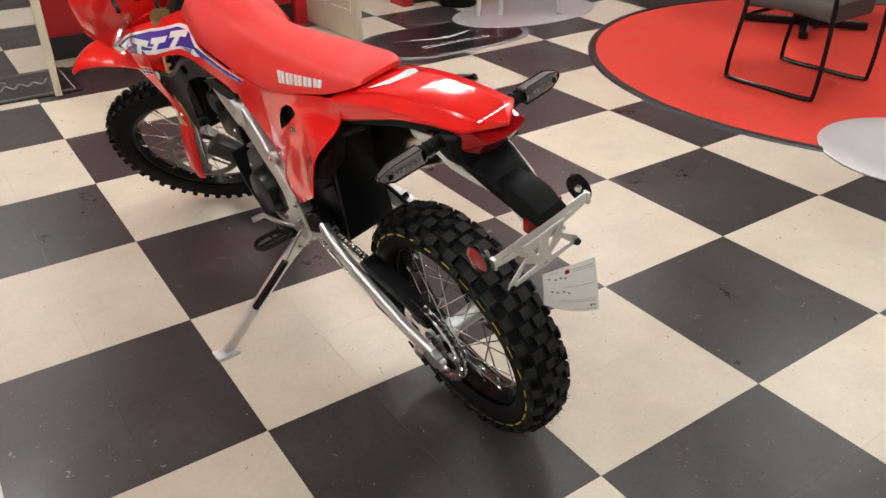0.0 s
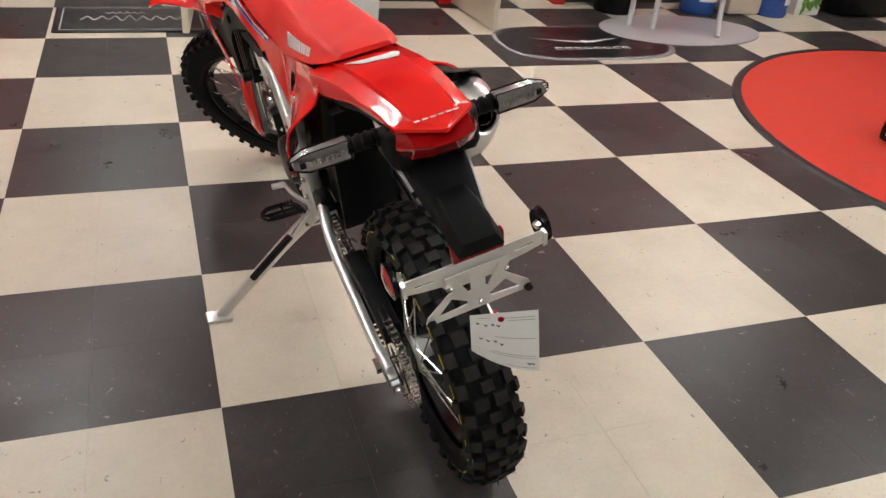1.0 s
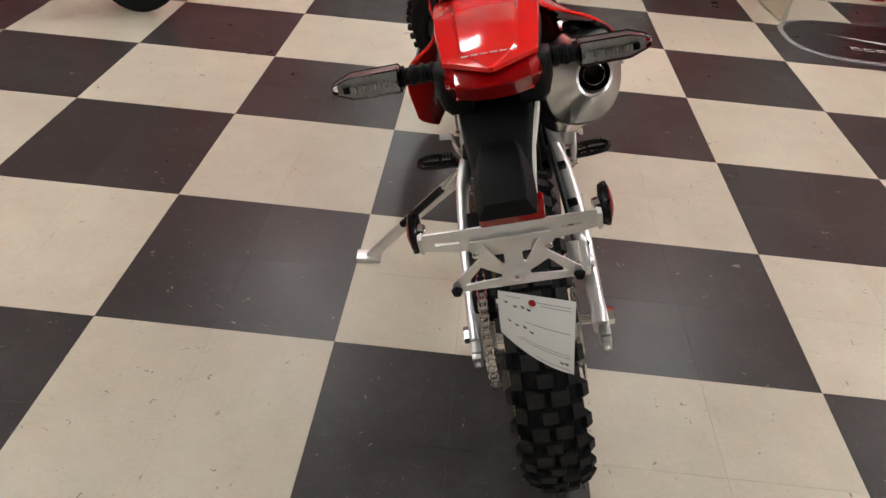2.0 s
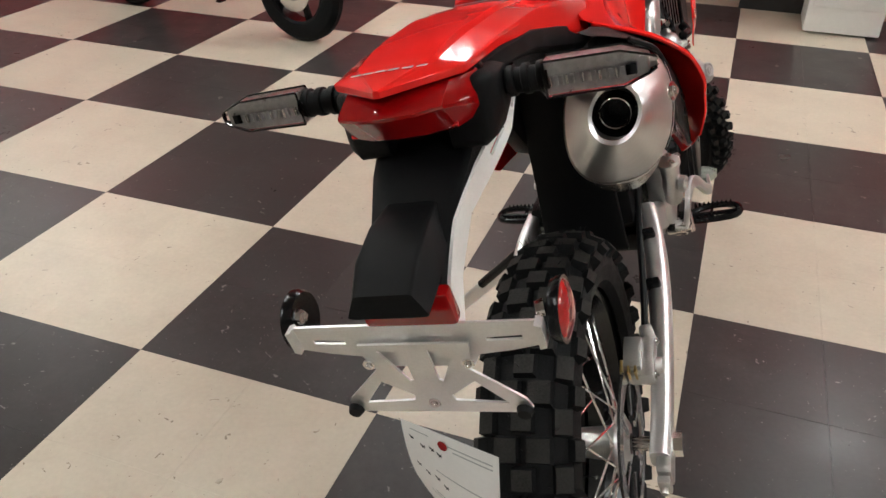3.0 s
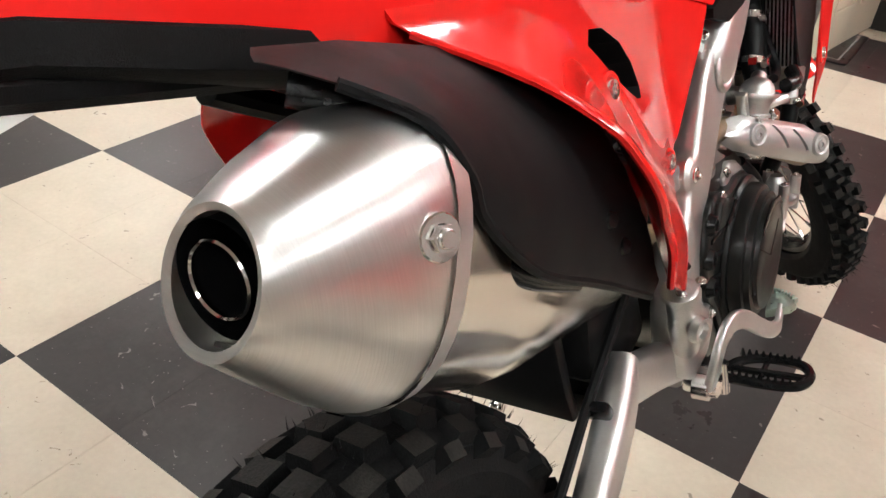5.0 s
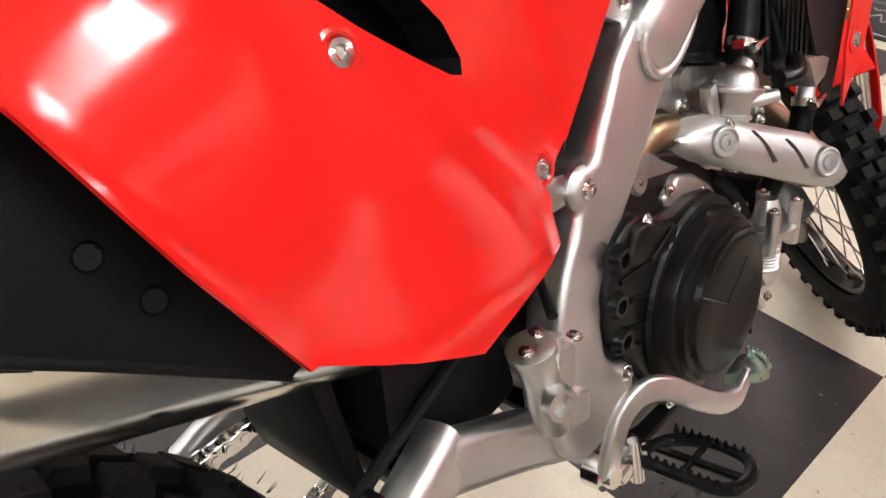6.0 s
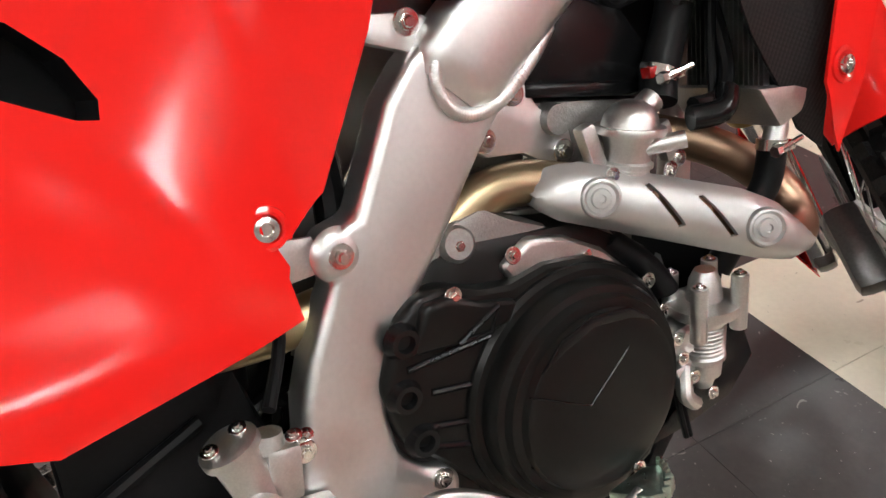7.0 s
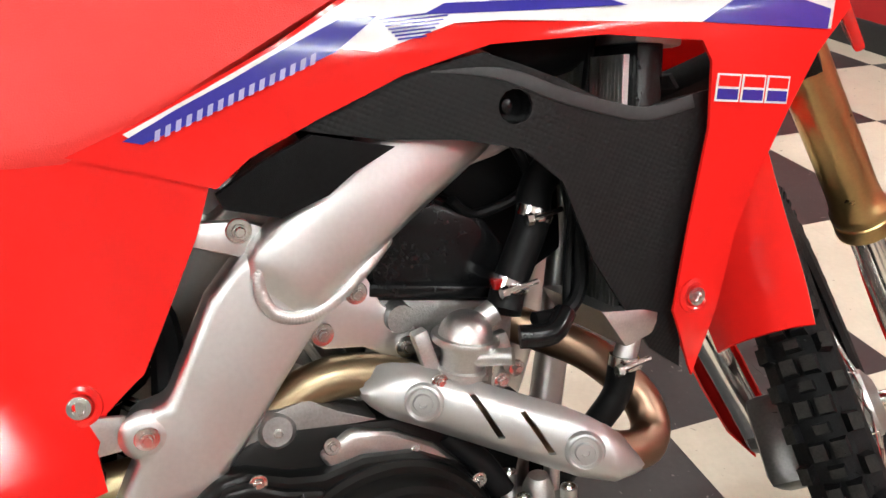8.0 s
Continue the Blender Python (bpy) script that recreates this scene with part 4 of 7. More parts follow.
box(bm, (0, 0.4, 0.465), (0.17, 0.06, 0.05), (20, 0, 0), b=0.015)
part("bridge", bm, HOSE, swing, "aluminium swingarm bridge, coloured black for the shade it lies in")
for s in (-1, 1):
    bm = bmesh.new()
    box(bm, (s * 0.127, -0.012, 0.325), (0.022, 0.085, 0.05), (22, 0, 0), b=0.006)
    box(bm, (s * 0.127, -0.062, 0.31), (0.018, 0.012, 0.04), (22, 0, 0), b=0.003)
    tube(bm, [(s * 0.127, -0.076, 0.305), (s * 0.127, -0.05, 0.315)], 0.005, 1, 8)
    part("axle_block", bm, CAST, bike)
bm = bmesh.new()
prism(bm, [(-0.03, 0.40), (-0.015, 0.435), (0.1, 0.462), (0.22, 0.48), (0.245, 0.462), (0.22, 0.445), (0.06, 0.42), (0.0, 0.39)], -0.118, -0.074, b=0.006)
part("chain_guard", bm, BLACK, bike, "black plastic chain guard")
bm = bmesh.new()
prism(bm, [(0.16, 0.30), (0.23, 0.31), (0.28, 0.39), (0.20, 0.395), (0.17, 0.36)], -0.118, -0.078, b=0.008)
part("chain_guide", bm, BLACK, bike, "black plastic chain guide block")
bm = bmesh.new()
prism(bm, [(0.39, 0.53), (0.45, 0.53), (0.6, 0.44), (0.58, 0.41), (0.46, 0.45), (0.38, 0.5)], -0.116, -0.082, b=0.006)
part("chain_slider", bm, BLACK, bike, "black plastic chain slider over the swingarm pivot")
bm = bmesh.new()
tube(bm, [(0.075, 0.46, 0.56), (0.083, 0.38, 0.535), (0.088, 0.31, 0.508), (0.096, 0.2, 0.457), (0.101, 0.1, 0.42), (0.1, 0.06, 0.44)], 0.0058, 6, 8)
hose = part("brake_hose", bm, HOSE, bike, "black rear brake hose with clips")
for c in ((0.098, 0.315, 0.505), (0.108, 0.225, 0.462)):
    bm = bmesh.new()
    box(bm, c, (0.028, 0.014, 0.02), (24, -10, 0), b=0.005)
    part("hose_clip", bm, GLOSSBLACK, hose)
bm = bmesh.new()
box(bm, (0.1, 0.066, 0.43), (0.04, 0.066, 0.036), (25, 0, 0), b=0.007)
box(bm, (0.09, 0.055, 0.452), (0.026, 0.05, 0.016), (25, 0, 0), b=0.004)
box(bm, (0.108, 0.1, 0.452), (0.02, 0.03, 0.016), (25, 0, 20), b=0.004)
lathe(bm, [(0, 0.03), (0.011, 0.03), (0.013, 0.026), (0.013, 0.0)], (0.1, 0.062, 0.424), (1, 0, 0), 16)
cal = part("brake_caliper", bm, CAST, bike, "cast rear brake caliper")
for y, z in ((0.04, 0.425), (0.09, 0.447)):
    bolt((0.121, y, z), (1, 0, 0), 0.7, cal)
bm = bmesh.new()
for k in range(3):
    box(bm, (0.075 + 0.01 * k, 0.036, 0.437), (0.004, 0.02, 0.026), (25, 0, 0), b=0.001)
part("brake_pad", bm, GOLD, cal)

# ---- shock and linkage
bm = bmesh.new()
pts = []
for k in range(64):
    a = k * 2 * math.pi / 9
    f = k / 63
    pts.append((0.046 * math.cos(a), 0.505 + 0.09 * f + 0.046 * math.sin(a), 0.44 + 0.3 * f))
tube(bm, pts, 0.0075, 2, 8)
part("shock_spring", bm, GLOSSBLACK, bike, "black coil spring")
bm = bmesh.new()
tube(bm, [(0, 0.5, 0.4), (0, 0.6, 0.76)], 0.026, 1, 20)
lathe(bm, [(0.0, 0), (0.05, 0), (0.05, 0.012), (0, 0.012)], (0, 0.503, 0.425), (0, 0.28, 1), 24)
part("shock_body", bm, GLOSSBLACK, bike)
bm = bmesh.new()
tube(bm, [(0.055, 0.505, 0.56), (0.06, 0.52, 0.66)], 0.03, 1, 20)
part("shock_reservoir", bm, BLACK, bike)
bm = bmesh.new()
prism(bm, [(0.29, 0.90), (0.335, 0.74), (0.352, 0.62), (0.362, 0.5), (0.37, 0.46), (0.355, 0.46), (0.345, 0.5), (0.335, 0.61), (0.315, 0.73), (0.27, 0.88)], -0.09, 0.07, b=0.004)
prism(bm, [(0.4, 0.66), (0.52, 0.62), (0.54, 0.47), (0.44, 0.45), (0.38, 0.5)], -0.075, 0.085, b=0.012)
part("mud_flap", bm, HOSE, bike, "black rubber mud flap ahead of the rear tyre")
bm = bmesh.new()
prism(bm, [(0.27, 0.9), (0.56, 0.85), (0.57, 0.68), (0.52, 0.6), (0.42, 0.6), (0.345, 0.66)], -0.1, 0.06, b=0.02)
prism(bm, [(0.16, 0.93), (0.34, 0.9), (0.42, 0.64), (0.34, 0.68), (0.25, 0.76)], -0.12, -0.088, b=0.012)
part("air_box", bm, BLACK, bike, "black air box behind the side panels")
bm = bmesh.new()
for s in (-1, 1):
    tube(bm, [(s * 0.06, 0.65, 0.83), (s * 0.06, 0.4, 0.862), (s * 0.055, 0.1, 0.915), (s * 0.05, -0.16, 0.97)], 0.012, 5, 10)
    tube(bm, [(s * 0.08, 0.55, 0.6), (s * 0.075, 0.36, 0.75), (s * 0.06, 0.08, 0.9)], 0.011, 5, 10)
part("subframe", bm, BLACK, bike, "black rear subframe tubes")
bm = bmesh.new()
rings = []
for y, z, w, h in ((0.3, 0.88, 0.14, 0.05), (0.15, 0.905, 0.158, 0.05), (0.0, 0.945, 0.156, 0.04), (-0.1, 0.973, 0.142, 0.034), (-0.2, 0.987, 0.126, 0.026), (-0.25, 0.99, 0.11, 0.022)):
    rings.append([(u * w, y, z + v * h) for u, v in rect(1, 1, 0.25)])
loft(bm, rings)
part("inner_fender", bm, BLACK, bike, "black inner rear fender")

# ---- side stand
stand_foot = (-0.452, 0.64, 0.128)
bm = bmesh.new()
sweep(bm, [(-0.115, 0.56, 0.40), (-0.2, 0.585, 0.335), (-0.33, 0.615, 0.228), stand_foot], rect(0.022, 0.034, 0.008), 4, side=(0, 1, 0), grow=lambda t: 1.15 - 0.35 * t)
stand = part("side_stand", bm, ALU, bike, "aluminium side stand, folded out")
bm = bmesh.new()
box(bm, (-0.457, 0.64, 0.128), (0.07, 0.052, 0.012), (0, 15, 0), b=0.005)
part("foot", bm, ALU, stand)
bm = bmesh.new()
tube(bm, [(-0.20, 0.565, 0.352), (-0.33, 0.595, 0.245)], 0.0105, 1, 12)
part("spring", bm, GLOSSBLACK, stand, "black spring sleeve")
bm = bmesh.new()
tube(bm, [(-0.12, 0.55, 0.43), (-0.2, 0.565, 0.352)], 0.004, 1, 8)
part("spring_hook", bm, CHROME, stand)

# ---- frame
def spar(s):
    bm = bmesh.new()
    prism(bm, [(0.735, 0.79), (0.70, 0.768), (0.676, 0.745), (0.652, 0.705), (0.632, 0.672), (0.606, 0.668), (0.592, 0.65), (0.602, 0.632), (0.588, 0.612), (0.57, 0.585), (0.553, 0.55), (0.547, 0.525), (0.535, 0.5), (0.53, 0.45), (0.54, 0.405), (0.565, 0.385), (0.63, 0.39), (0.655, 0.415), (0.66, 0.436), (0.652, 0.452), (0.632, 0.458), (0.616, 0.48), (0.614, 0.516), (0.625, 0.548), (0.64, 0.573), (0.67, 0.607), (0.697, 0.635), (0.725, 0.668), (0.752, 0.698), (0.80, 0.742), (0.83, 0.77)], s * 0.092, s * 0.134, b=0.012, seg=3)
    fr = part("frame_spar", bm, ALU, bike, "brushed aluminium frame spar with weld beads", 40)
    bm = bmesh.new()
    sweep(bm, [(s * 0.12, 0.728, 0.738), (s * 0.122, 0.76, 0.765), (s * 0.12, 0.83, 0.81), (s * 0.105, 0.92, 0.86), (s * 0.06, 1.03, 0.925), (s * 0.02, 1.1, 0.955)], rect(0.044, 0.078, 0.018), 5, grow=lambda t: 0.8 + 0.25 * ramp(t, 0, 0.12))
    part("upper_tube", bm, ALU, fr, "welded upper frame tube", 40)
    bm = bmesh.new()
    w = spline([(s * 0.132, 0.795, 0.818), (s * 0.136, 0.755, 0.797), (s * 0.137, 0.728, 0.775), (s * 0.137, 0.716, 0.75), (s * 0.137, 0.722, 0.727), (s * 0.137, 0.742, 0.717), (s * 0.137, 0.768, 0.722), (s * 0.135, 0.80, 0.742), (s * 0.13, 0.825, 0.762)], 9)
    for p in w:
        bmesh.ops.create_uvsphere(bm, u_segments=8, v_segments=5, radius=0.0058, matrix=Matrix.Translation(p) @ Matrix.Diagonal((0.75, 1, 1, 1)))
    part("weld_bead", bm, WELD, fr, "rippled weld bead", 60)
    bm = bmesh.new()
    prism(bm, [(0.875, 0.80), (0.905, 0.838), (0.955, 0.845), (1.0, 0.85), (0.995, 0.826), (0.95, 0.812), (0.915, 0.806)], s * 0.07, s * 0.104, b=0.006)
    part("gusset", bm, ALU, fr, "aluminium gusset below the upper tube")
    bm = bmesh.new()
    for p in spline([(s * 0.127, 0.885, 0.806), (s * 0.128, 0.9, 0.824), (s * 0.124, 0.918, 0.842)], 5):
        bmesh.ops.create_uvsphere(bm, u_segments=8, v_segments=5, radius=0.006, matrix=Matrix.Translation(p) @ Matrix.Diagonal((0.75, 1, 1, 1)))
    part("weld_bead", bm, WELD, fr, "rippled weld bead", 60)
    bm = bmesh.new()
    prism(bm, [(0.665, 0.79), (0.675, 0.806), (0.715, 0.80), (0.735, 0.79), (0.72, 0.765), (0.70, 0.775)], s * 0.107, s * 0.122, b=0.004)
    part("seat_tab", bm, ALU, fr)
    bm = bmesh.new()
    prism(bm, [(0.74, 0.692), (0.79, 0.738), (0.812, 0.728), (0.822, 0.70), (0.85, 0.672), (0.852, 0.648), (0.83, 0.643), (0.80, 0.665), (0.765, 0.672)], s * 0.088, s * 0.101, b=0.004)
    part("engine_hanger", bm, ALU, fr, "aluminium engine hanger plate")
    bm = bmesh.new()
    lathe(bm, [(0.0, 0.003), (0.012, 0.0028), (0.017, 0.001), (0.021, -0.004), (0.0, -0.01)], (s * 0.132, 0.612, 0.651), (s, 0, 0), 24)
    part("boss", bm, ALU, fr)
    bm = bmesh.new()
    prism(bm, [(0.562, 0.675), (0.60, 0.668), (0.602, 0.64), (0.565, 0.64)], s * 0.116, s * 0.121, b=0.002)
    part("panel_tab", bm, CAST, fr)
    for c, k in (((0.101, 0.800, 0.716), 1.0), ((0.102, 0.765, 0.687), 1.0), ((0.101, 0.839, 0.656), 1.0), ((0.122, 0.71, 0.793), 1.0), ((0.135, 0.612, 0.651), 0.95), ((0.136, 0.545, 0.523), 0.9), ((0.134, 0.643, 0.443), 0.9), ((0.136, 0.552, 0.466), 0.9)):
        bolt((s * c[0], c[1], c[2]), (s, 0, 0), k)
    return fr


spar(1)
spar(-1)
bm = bmesh.new()
for s in (-1, 1):
    sweep(bm, [(s * 0.03, 1.08, 0.86), (s * 0.035, 1.03, 0.62), (s * 0.06, 0.95, 0.42), (s * 0.085, 0.82, 0.34), (s * 0.09, 0.6, 0.36)], rect(0.028, 0.034, 0.01), 5)
tube(bm, [(0, 1.045, 1.02), (0, 1.115, 0.86)], 0.036, 1, 20)
part("down_tube", bm, ALU, bike, "aluminium cradle and steering head")
bm = bmesh.new()
prism(bm, [(0.98, 0.52), (0.95, 0.42), (0.86, 0.33), (0.66, 0.325), (0.66, 0.315), (0.87, 0.318), (0.965, 0.41), (0.998, 0.52)], -0.12, 0.12, b=0.003)
part("skid_plate", bm, BLACK, bike, "black plastic skid plate")

# ---- engine
bm = bmesh.new()
prism(bm, [(0.60, 0.43), (0.60, 0.52), (0.64, 0.60), (0.70, 0.625), (0.83, 0.60), (0.90, 0.55), (0.92, 0.45), (0.88, 0.38), (0.80, 0.35), (0.66, 0.35)], -0.105, 0.125, b=0.015)
eng = part("crankcase", bm, MAGNESIUM, bike, "black cast crankcase", 30)
bm = bmesh.new()
prism(bm, [(0.78, 0.57), (0.80, 0.66), (0.94, 0.63), (0.92, 0.53)], -0.075, 0.075, b=0.006)
prism(bm, [(0.798, 0.645), (0.815, 0.705), (0.955, 0.672), (0.945, 0.615)], -0.092, 0.094, b=0.007)
for y, z in ((0.835, 0.685), (0.91, 0.655), (0.87, 0.63)):
    lathe(bm, [(0, 0.02), (0.013, 0.02), (0.015, 0.0)], (0.09, y, z), (1, 0, 0), 16)
part("cylinder", bm, ENGINE, bike, "grey cast cylinder and head")
bm = bmesh.new()
for k in range(5):
    box(bm, (0, 0.86 - 0.004 * k, 0.565 + 0.016 * k), (0.165, 0.155, 0.005), (-14, 0, 0), b=0.001)
part("cooling_rib", bm, CAST, eng)
bm = bmesh.new()
prism(bm, [(0.812, 0.712), (0.815, 0.755), (0.838, 0.785), (0.885, 0.79), (0.93, 0.765), (0.958, 0.72), (0.955, 0.678)], -0.098, 0.096, b=0.014, seg=3)
box(bm, (0, 0.884, 0.697), (0.205, 0.148, 0.012), (-14, 0, 0), b=0.003)
part("head_cover", bm, GLOSSBLACK, bike, "black cylinder head cover")
bm = bmesh.new()
prism(bm, [(0.63, 0.60), (0.655, 0.642), (0.70, 0.648), (0.725, 0.63), (0.80, 0.59), (0.83, 0.555), (0.80, 0.53), (0.66, 0.56)], 0.0, 0.108, b=0.008)
lathe(bm, [(0, 0.012), (0.012, 0.012), (0.016, 0.008), (0.019, 0.0)], (0.1, 0.672, 0.626), (1, 0, 0.2), 20)
upper = part("upper_case", bm, ENGINE, bike, "grey cast upper crankcase")
bm = bmesh.new()
prism(bm, [(0.70, 0.60), (0.73, 0.614), (0.765, 0.603), (0.80, 0.58), (0.825, 0.552), (0.79, 0.545), (0.71, 0.58)], 0.09, 0.12, b=0.007, seg=3)
part("case_flange", bm, CAST, upper, "smooth cast flange")
for y, z in ((0.672, 0.626), (0.712, 0.606), (0.78, 0.58)):
    bolt((0.119 if y > 0.7 else 0.109, y, z), (1, 0, 0.2), 0.7, upper)
# clutch side
bm = bmesh.new()
prism(bm, [(0.585, 0.50), (0.577, 0.55), (0.6, 0.597), (0.622, 0.61), (0.644, 0.608), (0.674, 0.594), (0.70, 0.588), (0.735, 0.592), (0.78, 0.583), (0.818, 0.558), (0.846, 0.52), (0.854, 0.47), (0.848, 0.41), (0.82, 0.365), (0.77, 0.345), (0.71, 0.352), (0.665, 0.382), (0.64, 0.43), (0.611, 0.47)], 0.104, 0.13, b=0.009, seg=3)
prism(bm, [(0.604, 0.57), (0.622, 0.604), (0.642, 0.603), (0.668, 0.588), (0.7, 0.578), (0.69, 0.562), (0.65, 0.562)], 0.12, 0.138, b=0.006, seg=3)
lathe(bm, [(0.094, 0.008), (0.102, 0.007), (0.1055, 0.003), (0.106, -0.01)], (0.13, 0.743, 0.479), (1, 0, 0), 64)
case = part("clutch_case", bm, MAGNESIUM, bike, "gloss black right crankcase cover")
for a, b in (((0.600, 0.559), (0.652, 0.5575)), ((0.652, 0.5575), (0.7, 0.555)), ((0.615, 0.533), (0.652, 0.524)), ((0.609, 0.506), (0.645, 0.494)), ((0.607, 0.489), (0.641, 0.474)), ((0.652, 0.524), (0.641, 0.474))):
    bm = bmesh.new()
    tube(bm, [(0.1305, *a), (0.1305, *b)], 0.003, 1, 8)
    part("rib", bm, GLOSSBLACK, case, "raised rib of the cover")
for ring in (((0.642, 0.566), (0.68, 0.582), (0.671, 0.564), (0.642, 0.566)),):
    bm = bmesh.new()
    tube(bm, [(0.1385, *p) for p in ring], 0.0025, 1, 8)
    part("rib", bm, GLOSSBLACK, case, "raised rim of a triangular hollow")
for y, z in ((0.594, 0.539), (0.602, 0.582), (0.6, 0.498)):
    bm = bmesh.new()
    lathe(bm, [(0, -0.004), (0.006, -0.004), (0.007, 0.007), (0.011, 0.007), (0.015, -0.002)], (0.13, y, z), (1, 0, 0), 18)
    part("screw_boss", bm, GLOSSBLACK, case)
for y, z in ((0.834, 0.54), (0.849, 0.505), (0.648, 0.6), (0.685, 0.375), (0.80, 0.362), (0.85, 0.43)):
    bolt((0.131, y, z), (1, 0, 0), 0.72, case)
bm = bmesh.new()
lathe(bm, [(0, 0.041), (0.047, 0.0405), (0.07, 0.039), (0.0755, 0.037), (0.0778, 0.031), (0.085, 0.0295), (0.0872, 0.022), (0.0928, 0.0205), (0.096, 0.014), (0.0965, 0.0)], (0.133, 0.743, 0.479), (1, 0, 0), 72)
cover = part("clutch_cover", bm, MAGNESIUM, bike, "round stepped gloss black clutch cover", 28)
bm = bmesh.new()
prism(bm, [(0.687, 0.532), (0.709, 0.551), (0.74, 0.559), (0.776, 0.552), (0.799, 0.531), (0.776, 0.543), (0.74, 0.55), (0.711, 0.542)], 0.1705, 0.1735, b=0.0008)
part("cover_step", bm, GLOSSBLACK, cover)
bm = bmesh.new()
tube(bm, [(0.1742, 0.725, 0.487), (0.1735, 0.77, 0.52)], 0.001, 1, 6)
tube(bm, [(0.1738, 0.672, 0.52), (0.1742, 0.725, 0.487)], 0.0008, 1, 6)
part("cover_line", bm, GLOSSBLACK, cover)
bm = bmesh.new()
prism(bm, [(0.905, 0.445), (0.95, 0.458), (0.965, 0.405), (0.93, 0.375), (0.865, 0.368), (0.812, 0.37), (0.856, 0.392), (0.9, 0.42)], 0.118, 0.124, b=0.002)
part("side_plate", bm, GLOSSBLACK, bike, "black bent plate beside the engine")
# generator side
bm = bmesh.new()
lathe(bm, [(0, 0.05), (0.05, 0.048), (0.066, 0.042), (0.072, 0.03), (0.076, 0.0)], (-0.1, 0.77, 0.47), (-1, 0, 0), 40)
prism(bm, [(0.62, 0.42), (0.6, 0.5), (0.64, 0.53), (0.69, 0.5), (0.70, 0.42)], -0.125, -0.1, b=0.008)
part("generator_cover", bm, MAGNESIUM, bike, "black left engine cover")
bm = bmesh.new()
lathe(bm, [(0, 0.03), (0.03, 0.028), (0.034, 0.02), (0.036, 0.0)], (-0.115, 0.915, 0.735), (-1, 0, 0), 24)
prism(bm, [(0.84, 0.6), (0.83, 0.72), (0.85, 0.79), (0.93, 0.8), (0.985, 0.75), (0.99, 0.66), (0.97, 0.6)], -0.12, -0.085, b=0.01)
part("cam_cover", bm, MAGNESIUM, bike, "black left cylinder cover")
for y, z in ((0.955, 0.755), (0.97, 0.66), (0.86, 0.65), (0.83, 0.54), (0.72, 0.41), (0.82, 0.42)):
    bolt((-0.121, y, z), (-1, 0, 0), 0.8)

# ---- exhaust
bm = bmesh.new()
tube(bm, [(0.02, 0.93, 0.655), (0.055, 0.975, 0.63), (0.095, 1.03, 0.597), (0.13, 1.062, 0.553), (0.155, 1.055, 0.523), (0.172, 1.015, 0.525), (0.164, 0.95, 0.557), (0.126, 0.87, 0.606), (0.106, 0.81, 0.637), (0.102, 0.755, 0.645), (0.098, 0.69, 0.62), (0.088, 0.6, 0.60), (0.09, 0.5, 0.61), (0.115, 0.4, 0.66), (0.137, 0.3, 0.71)], 0.0195, 8, 18)
part("header_pipe", bm, HEAT, bike, "heat-tinted bronze header pipe")


def shield_mid(y):
    return track(y, (0.742, 0.642), (0.785, 0.633), (0.9, 0.581), (0.96, 0.551))


def shield_half(y):
    return track(y, (0.742, 0.004), (0.75, 0.013), (0.762, 0.021), (0.785, 0.027), (0.9, 0.0295), (0.93, 0.025), (0.95, 0.016), (0.96, 0.004))


def shield_x(y, z):
    u = clamp((z - shield_mid(y)) / shield_half(y), -1.1, 1.1)
    return track(y, (0.742, 0.114), (0.76, 0.127), (0.785, 0.137), (0.9, 0.199), (0.93, 0.208), (0.96, 0.203)) - 0.006 * u - 0.016 * abs(u) ** 2.8


SH_Y = (0.744, 0.75, 0.762, 0.775, 0.79, 0.82, 0.86, 0.9, 0.92, 0.935, 0.948, 0.957)
bm = bmesh.new()
sheet(bm, [(y, shield_mid(y) + shield_half(y)) for y in SH_Y] + [(y, shield_mid(y) - shield_half(y)) for y in SH_Y[::-1]], shield_x, 0.004, 0.006,
      holes=([(0.824, 0.633), (0.829, 0.633), (0.8445, 0.596), (0.8395, 0.5955)], [(0.859, 0.6155), (0.864, 0.6155), (0.8805, 0.579), (0.8755, 0.5785)]))
shield = polish(part("heat_shield", bm, SILVER, bike, "silver slotted exhaust heat shield", 50), shield_x, 1, 0.004)
for y, z in ((0.787, 0.632), (0.9, 0.581)):
    x = shield_x(y, z) + 0.0025
    n = Vector((1, -0.5, 0.2)).normalized()
    bm = bmesh.new()
    lathe(bm, [(0.0, 0.001), (0.003, 0.001), (0.0034, 0.0032), (0.0075, 0.003), (0.0085, 0.0006), (0.0115, 0.0004), (0.0138, 0.0026), (0.0155, 0.002), (0.017, -0.003)], Vector((x, y, z)), n, 28)
    part("shield_bolt", bm, SILVER, shield, "recessed shield bolt")

MUF = [(-0.082, 0.157, 0.877, 0.025, 0.027), (-0.084, 0.157, 0.877, 0.029, 0.031), (-0.078, 0.157, 0.876, 0.034, 0.035), (-0.055, 0.153, 0.868, 0.046, 0.049), (-0.02, 0.149, 0.853, 0.059, 0.067), (-0.003, 0.147, 0.845, 0.063, 0.0735), (0.006, 0.146, 0.842, 0.064, 0.0755)]


def oval(y, x, z, a, b, n=36, p=0.85):
    out = []
    for k in range(n):
        t = 2 * math.pi * k / n
        c, s = math.cos(t), math.sin(t)
        # the top leans inward and the flank bulges outward
        out.append((x + a * math.copysign(abs(c) ** p, c) + 0.12 * b * s, y, z + b * math.copysign(abs(s) ** p, s)))
    return out


def tilted(ring, y0, z0, k=0.42):
    return [(x, y + k * (z - z0), z) for x, y, z in ring]


